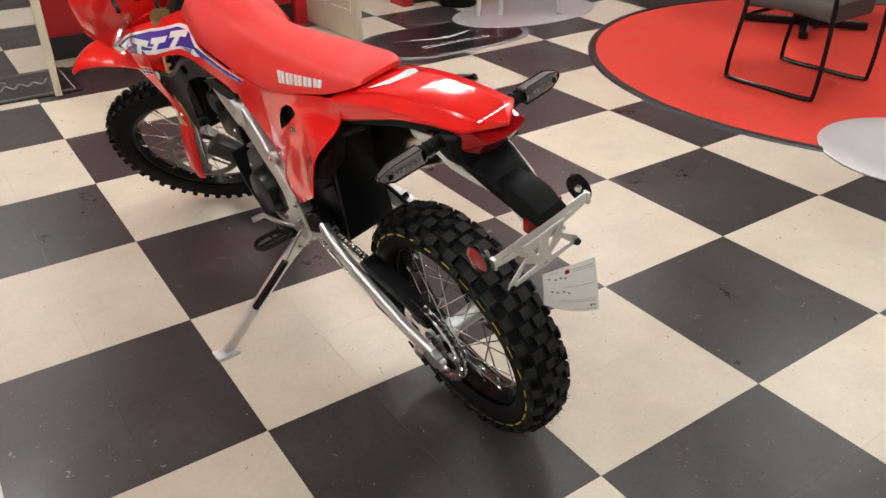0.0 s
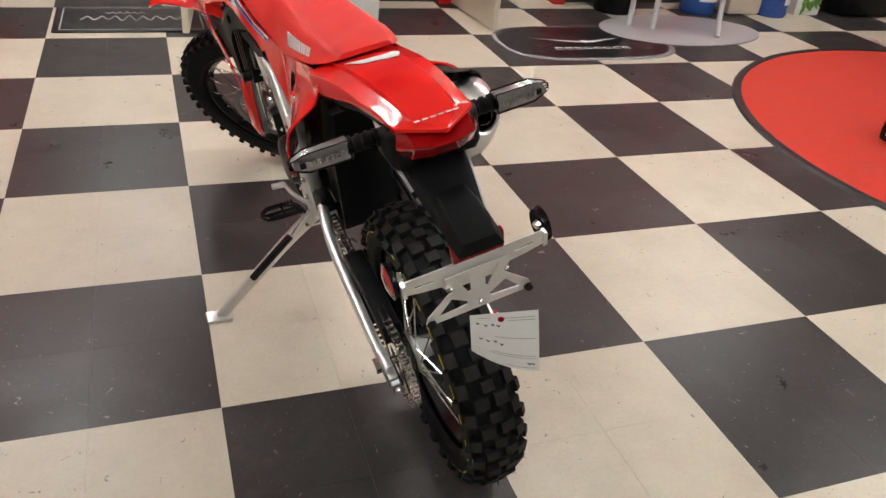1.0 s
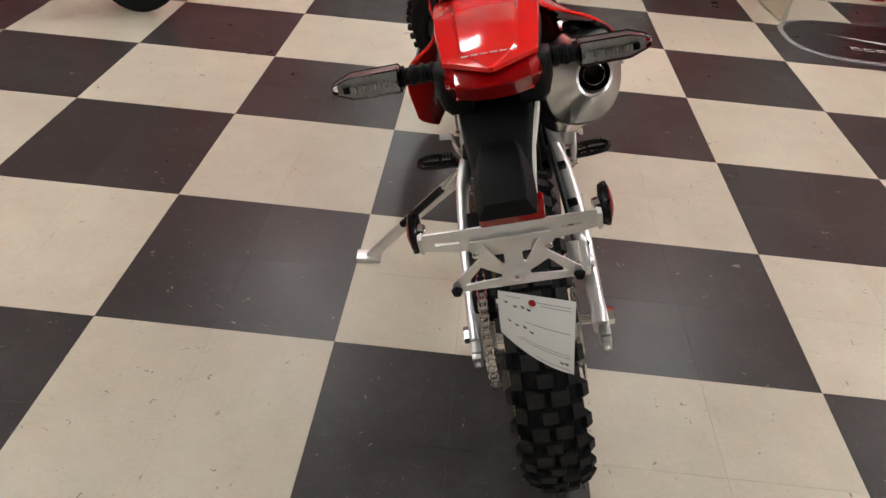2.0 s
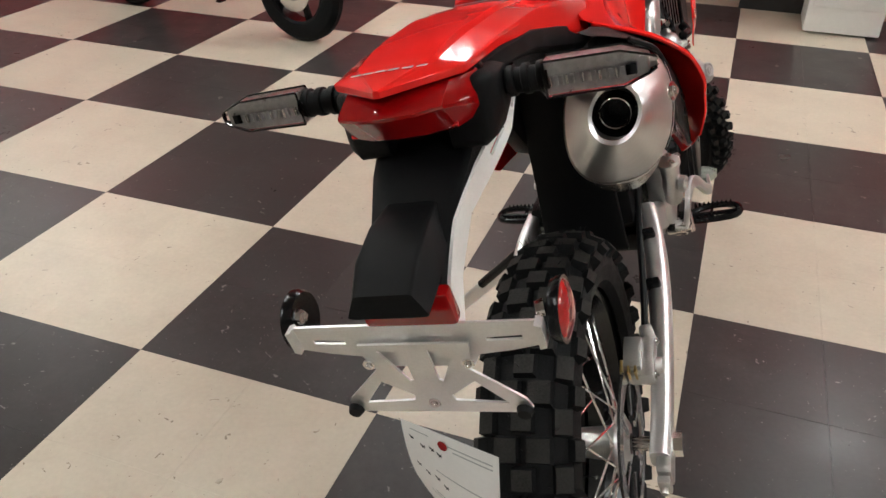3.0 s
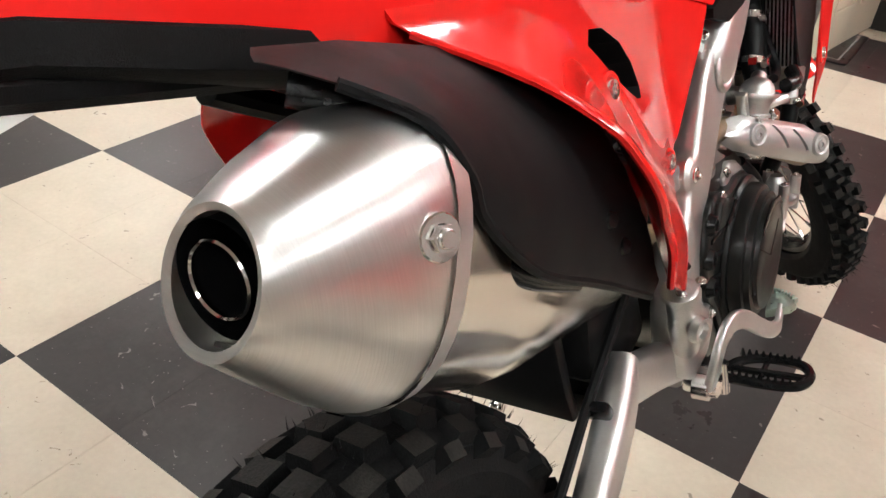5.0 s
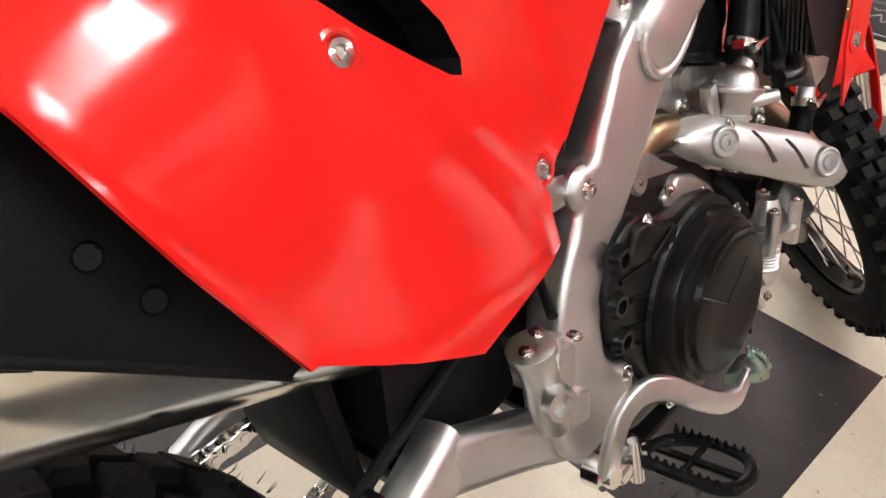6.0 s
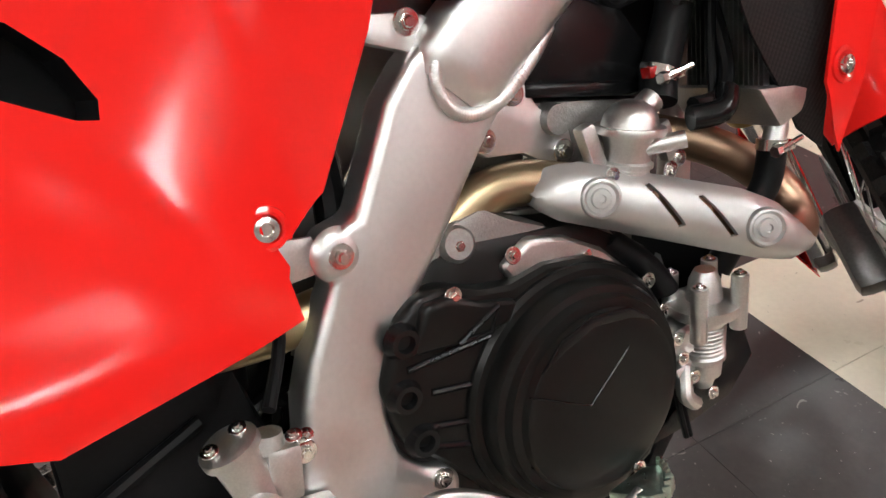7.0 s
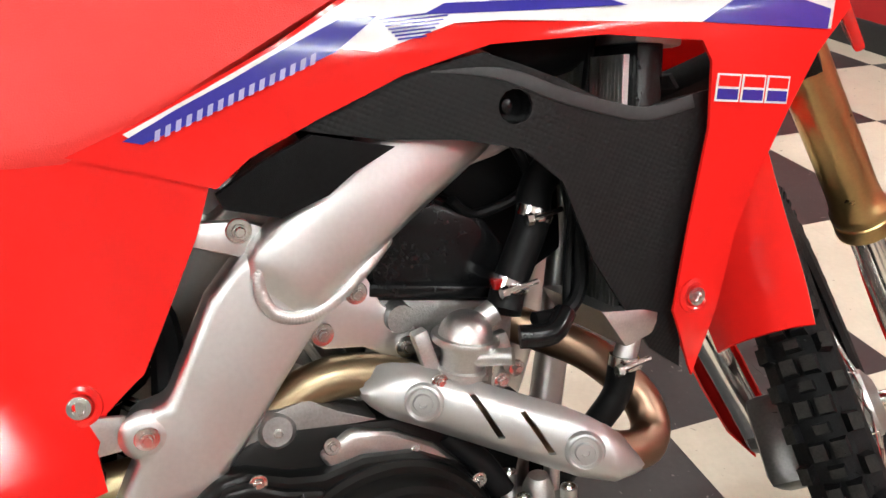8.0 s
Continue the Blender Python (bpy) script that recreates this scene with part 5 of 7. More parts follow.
bm = bmesh.new()
rings = [tilted(oval(y, x, z, a, b, p=0.85 if a > 0.05 else 1.0), y, z, 0.36) for y, x, z, a, b in MUF]
loft(bm, rings, cap=False)
cap_ob = part("muffler_cap", bm, SPUN, bike, "spun aluminium muffler end cone", 30)
bm = bmesh.new()
lathe(bm, [(0.0262, 0.0), (0.0255, -0.003), (0.0255, -0.035), (0.0, -0.035)], (0.157, -0.078, 0.8755), (0, -1, 0.12), 32)
part("outlet_recess", bm, GLOSSBLACK, cap_ob, "dark recess round the outlet")
bm = bmesh.new()
lathe(bm, [(0.0158, -0.006), (0.016, 0.0), (0.0168, 0.001), (0.0176, 0.0), (0.0176, -0.03)], (0.157, -0.079, 0.876), (0, -1, 0.12), 32)
part("outlet_pipe", bm, STEEL, cap_ob, "steel outlet pipe")
bm = bmesh.new()
lathe(bm, [(0.0157, -0.002), (0.0155, -0.03), (0.0, -0.03)], (0.157, -0.079, 0.876), (0, -1, 0.12), 24)
part("outlet_bore", bm, GLOSSBLACK, cap_ob, "black bore of the outlet pipe")
bm = bmesh.new()
prism(bm, [(-0.016, 0.0), (0.016, 0.0), (0.01, -0.014), (0.0, -0.022), (-0.01, -0.014)], -0.0015, 0.0015, axis="y", b=0.001)
bm.transform(Matrix.Translation((0.156, -0.0785, 0.8425)) @ Matrix.Rotation(radians(47), 4, "X"))
part("outlet_chin", bm, WELD, cap_ob, "polished triangular chin below the outlet")
bm = bmesh.new()
rings = []
for k in range(9):
    f = k / 8
    y = 0.008 + 0.43 * f
    deep = ramp(f, 0, 0.35)
    z = 0.841 - 0.181 * f - 0.013 * deep
    rings.append(tilted(oval(y, 0.146 - 0.05 * f, z, 0.063 - 0.018 * f, 0.0745 - 0.012 * f + 0.016 * deep), y, z, 0.36))
loft(bm, rings)
body = part("muffler_body", bm, STEEL, bike, "polished steel muffler sleeve")
bm = bmesh.new()
r1 = tilted(oval(0.004, 0.146, 0.842, 0.0655, 0.077), 0.004, 0.842, 0.36)
r2 = tilted(oval(0.016, 0.146, 0.838, 0.0655, 0.0765), 0.016, 0.838, 0.36)
loft(bm, [r1, r2], cap=False)
part("band", bm, ALU, body, "rolled seam band")
bolt((0.211, -0.003, 0.866), (1, -0.35, 0.15), 1.1, cap_ob)


# the engine, frame and shrouds are drawn a little large and upright: this brings them to size, alike on both sides
FRAME_IN = Matrix.Translation((0.013, -0.0036, 0.0149)) @ Matrix(((0.9988, 0.0088, -0.0473), (-0.0094, 0.9999, -0.0125), (0.0472, 0.013, 0.9988))).to_4x4() @ Matrix.Scale(0.964, 4)


def to_size(p):
    far = max(abs(p.x), 0.06)
    q = FRAME_IN @ Vector((far, p.y, p.z))
    return Vector((math.copysign(q.x * abs(p.x) / far, p.x), q.y, q.z))


def seam_z(y):
    return track(y, (-0.3, 1.02), (0.05, 1.0), (0.25, 0.945), (0.47, 0.887), (0.6, 0.863), (0.66, 0.872), (0.76, 0.922), (0.83, 0.962), (0.9, 1.0))


def side_x(y, z):
    d = max(0.0, seam_z(y) - z)
    low = 0.125 + 0.34 * (0.576 - y)
    top = track(y, (0.05, 0.128), (0.4, 0.118), (0.6, 0.108), (0.69, 0.134))
    x = top + (max(low, top) - top) * clamp(d / 0.25) ** 1.5
    # folded edge that runs down from the vent slot
    s = 0.79 - z - 1.39 * (y - 0.443)
    x += 0.007 * ramp(s, -0.045, 0.06) * (1 - ramp(s, 0.07, 0.3)) * ramp(y, 0.3, 0.42)
    return x


EDGE_Y = ((0.64, 0.36), (0.714, 0.228), (0.757, 0.201), (0.788, 0.182), (0.813, 0.168), (0.842, 0.154), (0.863, 0.144), (0.895, 0.124), (0.931, 0.104))
EDGE_X = {1: ((0.64, 0.174), (0.714, 0.205), (0.757, 0.216), (0.813, 0.22), (0.842, 0.212), (0.863, 0.2), (0.895, 0.165), (0.915, 0.124), (0.926, 0.1), (0.936, 0.083), (0.96, 0.078)),
          -1: ((0.64, 0.158), (0.69, 0.172), (0.73, 0.174), (0.8, 0.175), (0.84, 0.168), (0.865, 0.148), (0.885, 0.122), (0.905, 0.103), (0.95, 0.092))}
SIZE_BACK = FRAME_IN.inverted()


def panel_x(y, z, s=1):
    """Half-width of a side panel: close in at the seat, flared out at its rear edge."""
    def plain(a, b):
        o = SIZE_BACK @ Vector((0.1, a, b))
        return (FRAME_IN @ Vector((side_x(o.y, o.z), o.y, o.z))).x
    ye = track(z, *EDGE_Y)
    g = (1 - clamp((y - ye) / 0.24)) ** 1.7
    return plain(y, z) + (track(z, *EDGE_X[s]) - plain(ye, z)) * g


def guard_x(y, z):
    """Outer face of the muffler guard: upright low down, rolled inwards at the top."""
    lo = track(y, (-0.04, 0.9), (0.015, 0.86), (0.06, 0.81), (0.12, 0.772), (0.24, 0.7))
    hi = track(y, (-0.04, 0.953), (0.02, 0.946), (0.1, 0.925), (0.2, 0.9), (0.3, 0.87))
    x = 0.19 - 0.086 * clamp((z - lo) / (hi - lo)) ** 3.6
    return min(x, panel_x(y, z) - 0.01) if y > 0.12 else x


GUARD = [(-0.038, 0.949), (-0.03, 0.938), (-0.005, 0.915), (0.008, 0.885), (0.015, 0.86), (0.06, 0.81), (0.12, 0.772), (0.158, 0.748), (0.226, 0.703), (0.24, 0.708), (0.26, 0.74), (0.29, 0.8), (0.28, 0.86), (0.2, 0.892), (0.1, 0.922), (0.03, 0.942), (-0.02, 0.951)]
bm = bmesh.new()
sheet(bm, GUARD, guard_x, 0.004, 0.009)
tube(bm, [(guard_x(y, z) - 0.002, y, z) for y, z in GUARD[1:9]], 0.0032, 4, 8)
guard_ob = part("muffler_guard", bm, BLACK, bike, "matt black plastic muffler guard", 40)
bm = bmesh.new()
sweep(bm, [(guard_x(y, z) - 0.02, y + 0.012, z - 0.012) for y, z in ((-0.03, 0.945), (-0.008, 0.93), (0.004, 0.9), (0.012, 0.87), (0.05, 0.82), (0.12, 0.778))], rect(0.02, 0.018, 0.005), 4)
part("guard_lip", bm, GLOSSBLACK, guard_ob, "glossy black inner lip of the guard")
bm = bmesh.new()
box(bm, (0.118, 0.058, 0.912), (0.022, 0.016, 0.01), (30, -15, 0), b=0.002)
part("guard_clip", bm, CAST, guard_ob, "small metal clip")
for y, z in ((0.157, 0.797), (0.175, 0.77)):
    bm = bmesh.new()
    lathe(bm, [(0, 0.003), (0.005, 0.003), (0.0065, 0.0)], (guard_x(y, z), y, z), (1, -0.2, 0.2), 14)
    part("guard_screw", bm, GLOSSBLACK, guard_ob)

# ---- red bodywork
SIDE = [(0.563, 0.867), (0.616, 0.849), (0.654, 0.832), (0.638, 0.794), (0.608, 0.739), (0.584, 0.696), (0.554, 0.675), (0.542, 0.649), (0.543, 0.619), (0.46, 0.621), (0.379, 0.622), (0.305, 0.664), (0.23, 0.712), (0.201, 0.757), (0.182, 0.788), (0.168, 0.813), (0.154, 0.842), (0.144, 0.863), (0.124, 0.895), (0.106, 0.927), (0.102, 0.948), (0.128, 0.96), (0.225, 0.937), (0.37, 0.899), (0.438, 0.881)]
SLOT = [(0.332, 0.864), (0.356, 0.872), (0.394, 0.865), (0.433, 0.843), (0.455, 0.818), (0.465, 0.792), (0.462, 0.781), (0.45, 0.784), (0.424, 0.8), (0.371, 0.834)]


def bodywork(s):
    def pan_x(y, z):
        return panel_x(y, z, s)
    bm = bmesh.new()
    sheet(bm, SIDE, pan_x, 0.003, 0.009, holes=[SLOT])
    tube(bm, [(pan_x(y, z) - 0.002, y, z) for y, z in SIDE[12:20]], 0.0035, 4, 8)
    if s < 0:
        bm.transform(Matrix.Diagonal((-1, 1, 1, 1)))
    sp = polish(part("side_panel", bm, RED, bike, "glossy red side panel with a dark vent slot", 50), pan_x, s, 0.016)
    bm = bmesh.new()
    for q in range(len(SLOT)):
        (ya, za), (yb, zb) = SLOT[q], SLOT[(q + 1) % len(SLOT)]
        vs = [bm.verts.new((s * x, y, z)) for x, y, z in ((pan_x(ya, za), ya, za), (pan_x(yb, zb), yb, zb), (pan_x(yb, zb) - 0.03, yb - 0.01, zb), (pan_x(ya, za) - 0.03, ya - 0.01, za))]
        bm.faces.new(vs)
    part("slot_wall", bm, BLACK, sp)
    for y, z in ((0.537, 0.686), (0.346, 0.824)):
        x = pan_x(y, z)
        bm = bmesh.new()
        lathe(bm, [(0.0, 0.001), (0.004, 0.001), (0.005, 0.004), (0.0085, 0.0035), (0.0095, 0.0)], (s * x, y, z), (s, -0.12 * 1, 0.15), 20)
        part("panel_screw", bm, CHROME, sp, "plated panel screw")
        bm = bmesh.new()
        lathe(bm, [(0.0105, 0.0003), (0.0125, 0.0016), (0.0155, 0.0004), (0.016, -0.003)], (s * x, y, z), (s, -0.12, 0.15), 28)
        part("screw_cup", bm, RED, sp)
    # shroud
    up = [(0.60, 0.868), (0.652, 0.885), (0.70, 0.905), (0.756, 0.928), (0.813, 0.957), (0.855, 0.985), (0.91, 1.008), (1.0, 1.01), (1.1, 0.992), (1.222, 0.96), (1.262, 0.93)]
    low = [(1.262, 0.90), (1.226, 0.865), (1.196, 0.823), (1.158, 0.765), (1.134, 0.72), (1.112, 0.655), (1.09, 0.584), (1.066, 0.656), (1.088, 0.735), (1.112, 0.816), (1.118, 0.872), (1.11, 0.89), (1.02, 0.905), (0.92, 0.909), (0.85, 0.895), (0.778, 0.870), (0.725, 0.849), (0.698, 0.83)]

    def sh_x(y, z):
        x = track(y, (0.6, 0.112), (0.7, 0.14), (0.8, 0.158), (0.95, 0.178), (1.08, 0.19), (1.16, 0.2), (1.29, 0.212))
        return x - 0.095 * clamp((z - 0.925) / 0.095) ** 1.4 * ramp(y, 0.7, 0.95) - 0.012 * ramp(0.66 - z, 0, 0.08)
    bm = bmesh.new()
    sheet(bm, up + low, sh_x, 0.003, 0.012)
    if s < 0:
        bm.transform(Matrix.Diagonal((-1, 1, 1, 1)))
    sh = polish(part("radiator_shroud", bm, RED, bike, "glossy red radiator shroud with blue and white graphics", 50), sh_x, s)

    def lay(name, outline, material, lift, label=""):
        b = bmesh.new()
        sheet(b, outline, lambda y, z: sh_x(y, z) + lift + 0.0006, 0.0004, 0.012)
        if s < 0:
            b.transform(Matrix.Diagonal((-1, 1, 1, 1)))
        polish(part(name, b, material, sh, label), sh_x, s)
    lay("white_band", [(0.642, 0.879), (0.70, 0.902), (0.756, 0.925), (0.813, 0.953), (0.855, 0.978), (0.95, 0.985), (1.1, 0.975), (1.215, 0.948), (1.248, 0.922), (1.24, 0.885), (1.2, 0.891), (1.109, 0.905), (0.93, 0.926), (0.893, 0.928), (0.83, 0.914), (0.80, 0.92), (0.767, 0.914), (0.724, 0.903), (0.682, 0.887), (0.65, 0.872)], DECAL_WHITE, 0.0006, "white graphic band")
    lay("blue_band", [(0.641, 0.874), (0.682, 0.892), (0.724, 0.908), (0.767, 0.926), (0.807, 0.941), (0.835, 0.94), (0.80, 0.918), (0.772, 0.908), (0.733, 0.895), (0.691, 0.881), (0.654, 0.87)], DECAL_BLUE, 0.0011, "blue graphic stripe")
    for k in range(16):
        y = 0.662 + 0.0078 * k
        zc = 0.8715 + (y - 0.662) * 0.335
        lay("hatch_line", [(y, zc - 0.001), (y + 0.004, zc + 0.0003), (y + 0.0062, zc + 0.0082), (y + 0.0022, zc + 0.0069)], DECAL_PALE, 0.0016)
    lay("blue_wedge", [(1.109, 0.905), (1.14, 0.92), (1.2, 0.917), (1.24, 0.902), (1.236, 0.885)], DECAL_BLUE, 0.0011, "blue wedge at the shroud nose")
    if s < 0:
        lay("blue_field", [(0.81, 0.935), (0.86, 0.968), (0.95, 0.978), (1.1, 0.968), (1.2, 0.945), (1.19, 0.912), (1.0, 0.93), (0.9, 0.934)], DECAL_BLUE, 0.0009, "dark blue field behind white bars")
    lay("blue_block", [(0.87, 0.937), (0.89, 0.944), (1.02, 0.935), (1.04, 0.926), (0.95, 0.931)], DECAL_BLUE, 0.0011)
    for k in range(7):
        z = 0.9365 - 0.0027 * k
        lay("fade_line", [(0.835 + 0.002 * k, z), (0.893 - 0.004 * k, z), (0.893 - 0.004 * k, z + 0.0014), (0.835 + 0.002 * k, z + 0.0014)], DECAL_BLUE, 0.0012)
    for y0, wd in ((0.90, 0.075), (0.985, 0.07), (1.065, 0.08)) if s > 0 else ():
        lay("large_mark", [(y0, 0.948 - 0.1 * (y0 - 0.9)), (y0 + 0.02, 0.972 - 0.1 * (y0 - 0.9)), (y0 + wd, 0.968 - 0.1 * (y0 - 0.9)), (y0 + wd - 0.02, 0.944 - 0.1 * (y0 - 0.9))], DECAL_BLUE, 0.0016)
    for y0, wd in ((0.875, 0.1), (0.985, 0.09), (1.085, 0.105)) if s < 0 else ():
        dz = -0.12 * (y0 - 0.9)
        lay("large_mark", [(y0, 0.97 + dz), (y0 + wd, 0.965 + dz), (y0 + wd - 0.004, 0.951 + dz), (y0 + 0.004, 0.955 + dz)], DECAL_WHITE, 0.0016, "slanted white block")
        lay("large_mark", [(y0 + 0.035, 0.957 + dz), (y0 + 0.06, 0.957 + dz), (y0 + 0.085, 0.922 + dz), (y0 + 0.055, 0.922 + dz)], DECAL_WHITE, 0.002, "slanted white block")
    # small emblem low on the shroud: blue lower and red upper halves with pale outline
    for y0 in (1.122, 1.147, 1.172):
        zz = 0.861 - 0.17 * (y0 - 1.122)
        lay("emblem_ground", [(y0, zz), (y0 + 0.0235, zz - 0.004), (y0 + 0.0185, zz - 0.0275), (y0 - 0.005, zz - 0.0235)], DECAL_WHITE, 0.0006)
        lay("emblem_bar", [(y0 - 0.001, zz - 0.013), (y0 + 0.019, zz - 0.0165), (y0 + 0.0175, zz - 0.0255), (y0 - 0.003, zz - 0.022)], DECAL_BLUE, 0.0012)
        lay("emblem_cap", [(y0 + 0.0015, zz - 0.002), (y0 + 0.0215, zz - 0.0055), (y0 + 0.0195, zz - 0.0145), (y0 - 0.0005, zz - 0.011)], RED, 0.0012)
    x = sh_x(1.089, 0.666)
    bm = bmesh.new()
    lathe(bm, [(0.0, 0.001), (0.004, 0.001), (0.005, 0.004), (0.0085, 0.0035), (0.0095, 0.0)], (s * x, 1.089, 0.666), (s, 0, 0), 20)
    part("shroud_screw", bm, CHROME, sh)
    bm = bmesh.new()
    lathe(bm, [(0.0105, 0.0003), (0.0125, 0.0014), (0.0165, 0.0004), (0.017, -0.003)], (s * x, 1.089, 0.666), (s, 0, 0), 28)
    part("screw_cup", bm, RED, sh)
    # black insert
    ins = [(0.765, 0.864), (0.84, 0.893), (0.916, 0.904), (0.98, 0.875), (1.049, 0.836), (1.085, 0.843), (1.13, 0.847), (1.112, 0.74), (1.087, 0.656), (1.088, 0.588), (1.055, 0.616), (1.022, 0.672), (0.998, 0.715), (0.985, 0.755), (0.974, 0.79), (0.94, 0.823), (0.89, 0.838), (0.825, 0.848)]
    bm = bmesh.new()
    sheet(bm, ins, lambda y, z: sh_x(y, z) - 0.006 - 0.01 * ramp(y, 0.95, 1.05), 0.003, 0.02, holes=[[(0.938 + 0.0145 * math.cos(k * math.pi / 6), 0.858 + 0.0145 * math.sin(k * math.pi / 6)) for k in range(12)]])
    if s < 0:
        bm.transform(Matrix.Diagonal((-1, 1, 1, 1)))
    part("shroud_insert", bm, GRIP, sh, "black textured shroud insert", 50)
    bm = bmesh.new()
    lathe(bm, [(0.0145, 0.0), (0.0145, -0.018), (0.0, -0.018)], (s * (sh_x(0.938, 0.858) - 0.007), 0.938, 0.858), (s, 0, 0), 20)
    lathe(bm, [(0.0, -0.012), (0.006, -0.013), (0.007, -0.018)], (s * (sh_x(0.938, 0.858) - 0.007), 0.938, 0.858), (s, 0, 0), 12)
    part("insert_cup", bm, GLOSSBLACK, sh)
    bm = bmesh.new()
    rim = spline([(0, 0.872, 0.897), (0, 0.926, 0.889), (0, 0.976, 0.866), (0, 1.03, 0.846), (0, 1.065, 0.837), (0, 1.109, 0.842)], 5)
    sweep(bm, [(s * (sh_x(p.y, p.z) - 0.006 - 0.01 * ramp(p.y, 0.95, 1.05)), p.y, p.z - 0.003) for p in rim], rect(0.0035, 0.012, 0.001), 1, grow=lambda t: 0.1 + 0.9 * ramp(t, 0, 0.3))
    part("insert_rim", bm, RIMGREY, sh, "smooth grey bevel along the insert")
    bm = bmesh.new()
    sheet(bm, [(0.697, 0.826), (0.735, 0.846), (0.772, 0.86), (0.833, 0.842), (0.80, 0.827), (0.778, 0.812), (0.741, 0.800), (0.70, 0.814)], lambda y, z: sh_x(y, z) - 0.002 + 0.006 * ramp(z, 0.8, 0.85), 0.012, 0.02)
    if s < 0:
        bm.transform(Matrix.Diagonal((-1, 1, 1, 1)))
    part("lower_guard", bm, BLACK, sh, "black plastic frame guard", 40)
    if s < 0:
        for ob in (sh, *sh.children):
            for v in ob.data.vertices:
                k = ramp(v.co.y, 0.85, 1.12) * ramp(v.co.z, 0.65, 0.85)
                v.co += Vector((-0.02, 0, -0.035)) * k
    return sh


bodywork(1)
bodywork(-1)

# tail
MID = -0.006   # the rear body sits a touch to the left of the wheel


def tail_ring(y):
    """Section of the rear fender: upright flank, crease, stepped deck."""
    w = track(y, (-0.329, 0.003), (-0.278, 0.061), (-0.15, 0.073), (0.0, 0.083), (0.15, 0.091))
    zb = track(y, (-0.329, 1.006), (-0.278, 1.0015), (-0.19, 0.995), (-0.155, 0.989), (-0.1, 0.979), (-0.055, 0.966), (0.0, 0.949), (0.06, 0.93), (0.15, 0.903))
    zs = track(y, (-0.329, 1.011), (-0.278, 1.009), (-0.2, 1.0065), (-0.1, 0.999), (-0.047, 0.993), (0.015, 0.981), (0.15, 0.951))
    zt = track(y, (-0.329, 1.0125), (-0.278, 1.02), (-0.22, 1.0235), (-0.11, 1.016), (0.0, 0.999), (0.06, 0.986), (0.15, 0.963))
    h, d = zs - zb, zt - zs
    half = [(w * 0.96, zb), (w * 0.985, zb + h * 0.1), (w, zb + h * 0.8), (w * 0.985, zs), (w * 0.93, zs + d * 0.1), (w * 0.62, zs + d * 0.55), (w * 0.56, zs + d * 0.86), (w * 0.2, zt)]
    return [(MID + x, y, z) for x, z in half] + [(MID - x, y, z) for x, z in half[::-1]]


bm = bmesh.new()
rs = [[Vector(p) for p in tail_ring(0.15 - 0.0428 * k)] for k in range(11)]
fine = [spline([r[i] for r in rs], 4) for i in range(len(rs[0]))]
loft(bm, [[fine[i][k] for i in range(len(fine))] for k in range(len(fine[0]))] + [tail_ring(y) for y in (-0.284, -0.295, -0.31, -0.322, -0.329)])
tail = part("tail_cowl", bm, RED, bike, "glossy red rear fender", 24)


def deck_z(y):
    return tail_ring(y)[7][2]


bm = bmesh.new()
out = [(-0.05, 0.038), (-0.03, 0.03), (-0.012, 0.022), (0.012, 0.016), (0.035, 0.018), (0.042, 0.0), (0.034, -0.024), (0.012, -0.022), (-0.006, -0.012), (-0.026, -0.006), (-0.036, 0.012)]
low = [bm.verts.new((x, y, deck_z(y) + 0.0008)) for x, y in out]
high = [bm.verts.new((x, y, deck_z(y) + 0.0014)) for x, y in out]
bm.faces.new(low), bm.faces.new(high)
for i in range(len(out)):
    bm.faces.new((low[i], low[i - 1], high[i - 1], high[i]))
part("torn_label", bm, PAPER, tail, "torn white paper label")
for k in range(6):
    bm = bmesh.new()
    box(bm, (MID - 0.03 + 0.012 * k, -0.296 + 0.0012 * abs(k - 2.5), 1.0187 - 0.0006 * abs(k - 2.5)), (0.0085, 0.0045, 0.0006), (-8, 0, 0))
    part("small_mark", bm, DECAL_WHITE, tail, "tiny white printed bar")


# seat
def seat_ring(y):
    zs = track(y, (0.065, 0.99), (0.1, 0.977), (0.16, 0.957), (0.33, 0.908), (0.5, 0.86), (0.555, 0.857), (0.6, 0.869), (0.68, 0.908), (0.77, 0.953), (0.83, 0.981), (0.87, 0.998))
    zt = track(y, (0.065, 1.0), (0.08, 1.005), (0.12, 1.007), (0.2, 1.0), (0.33, 0.991), (0.45, 0.984), (0.58, 0.983), (0.66, 0.992), (0.71, 1.006), (0.8, 1.034), (0.87, 1.05))
    w = track(y, (0.065, 0.05), (0.08, 0.062), (0.1, 0.071), (0.16, 0.086), (0.3, 0.089), (0.5, 0.087), (0.57, 0.086), (0.62, 0.097), (0.68, 0.11), (0.77, 0.122), (0.87, 0.1))
    wt = track(y, (0.065, 0.044), (0.1, 0.058), (0.25, 0.064), (0.45, 0.063), (0.6, 0.058), (0.75, 0.055), (0.87, 0.045))
    h = zt - zs
    m = w * 0.55 + wt * 0.45
    half = [(w * 0.96, zs), (w, zs + h * 0.06), (w * 0.985, zs + h * 0.16), (m, zs + h * 0.6), (wt, zt - h * 0.1), (wt * 0.8, zt - h * 0.03), (wt * 0.35, zt)]
    return [(x, y, z) for x, z in half] + [(-x, y, z) for x, z in half[::-1]]


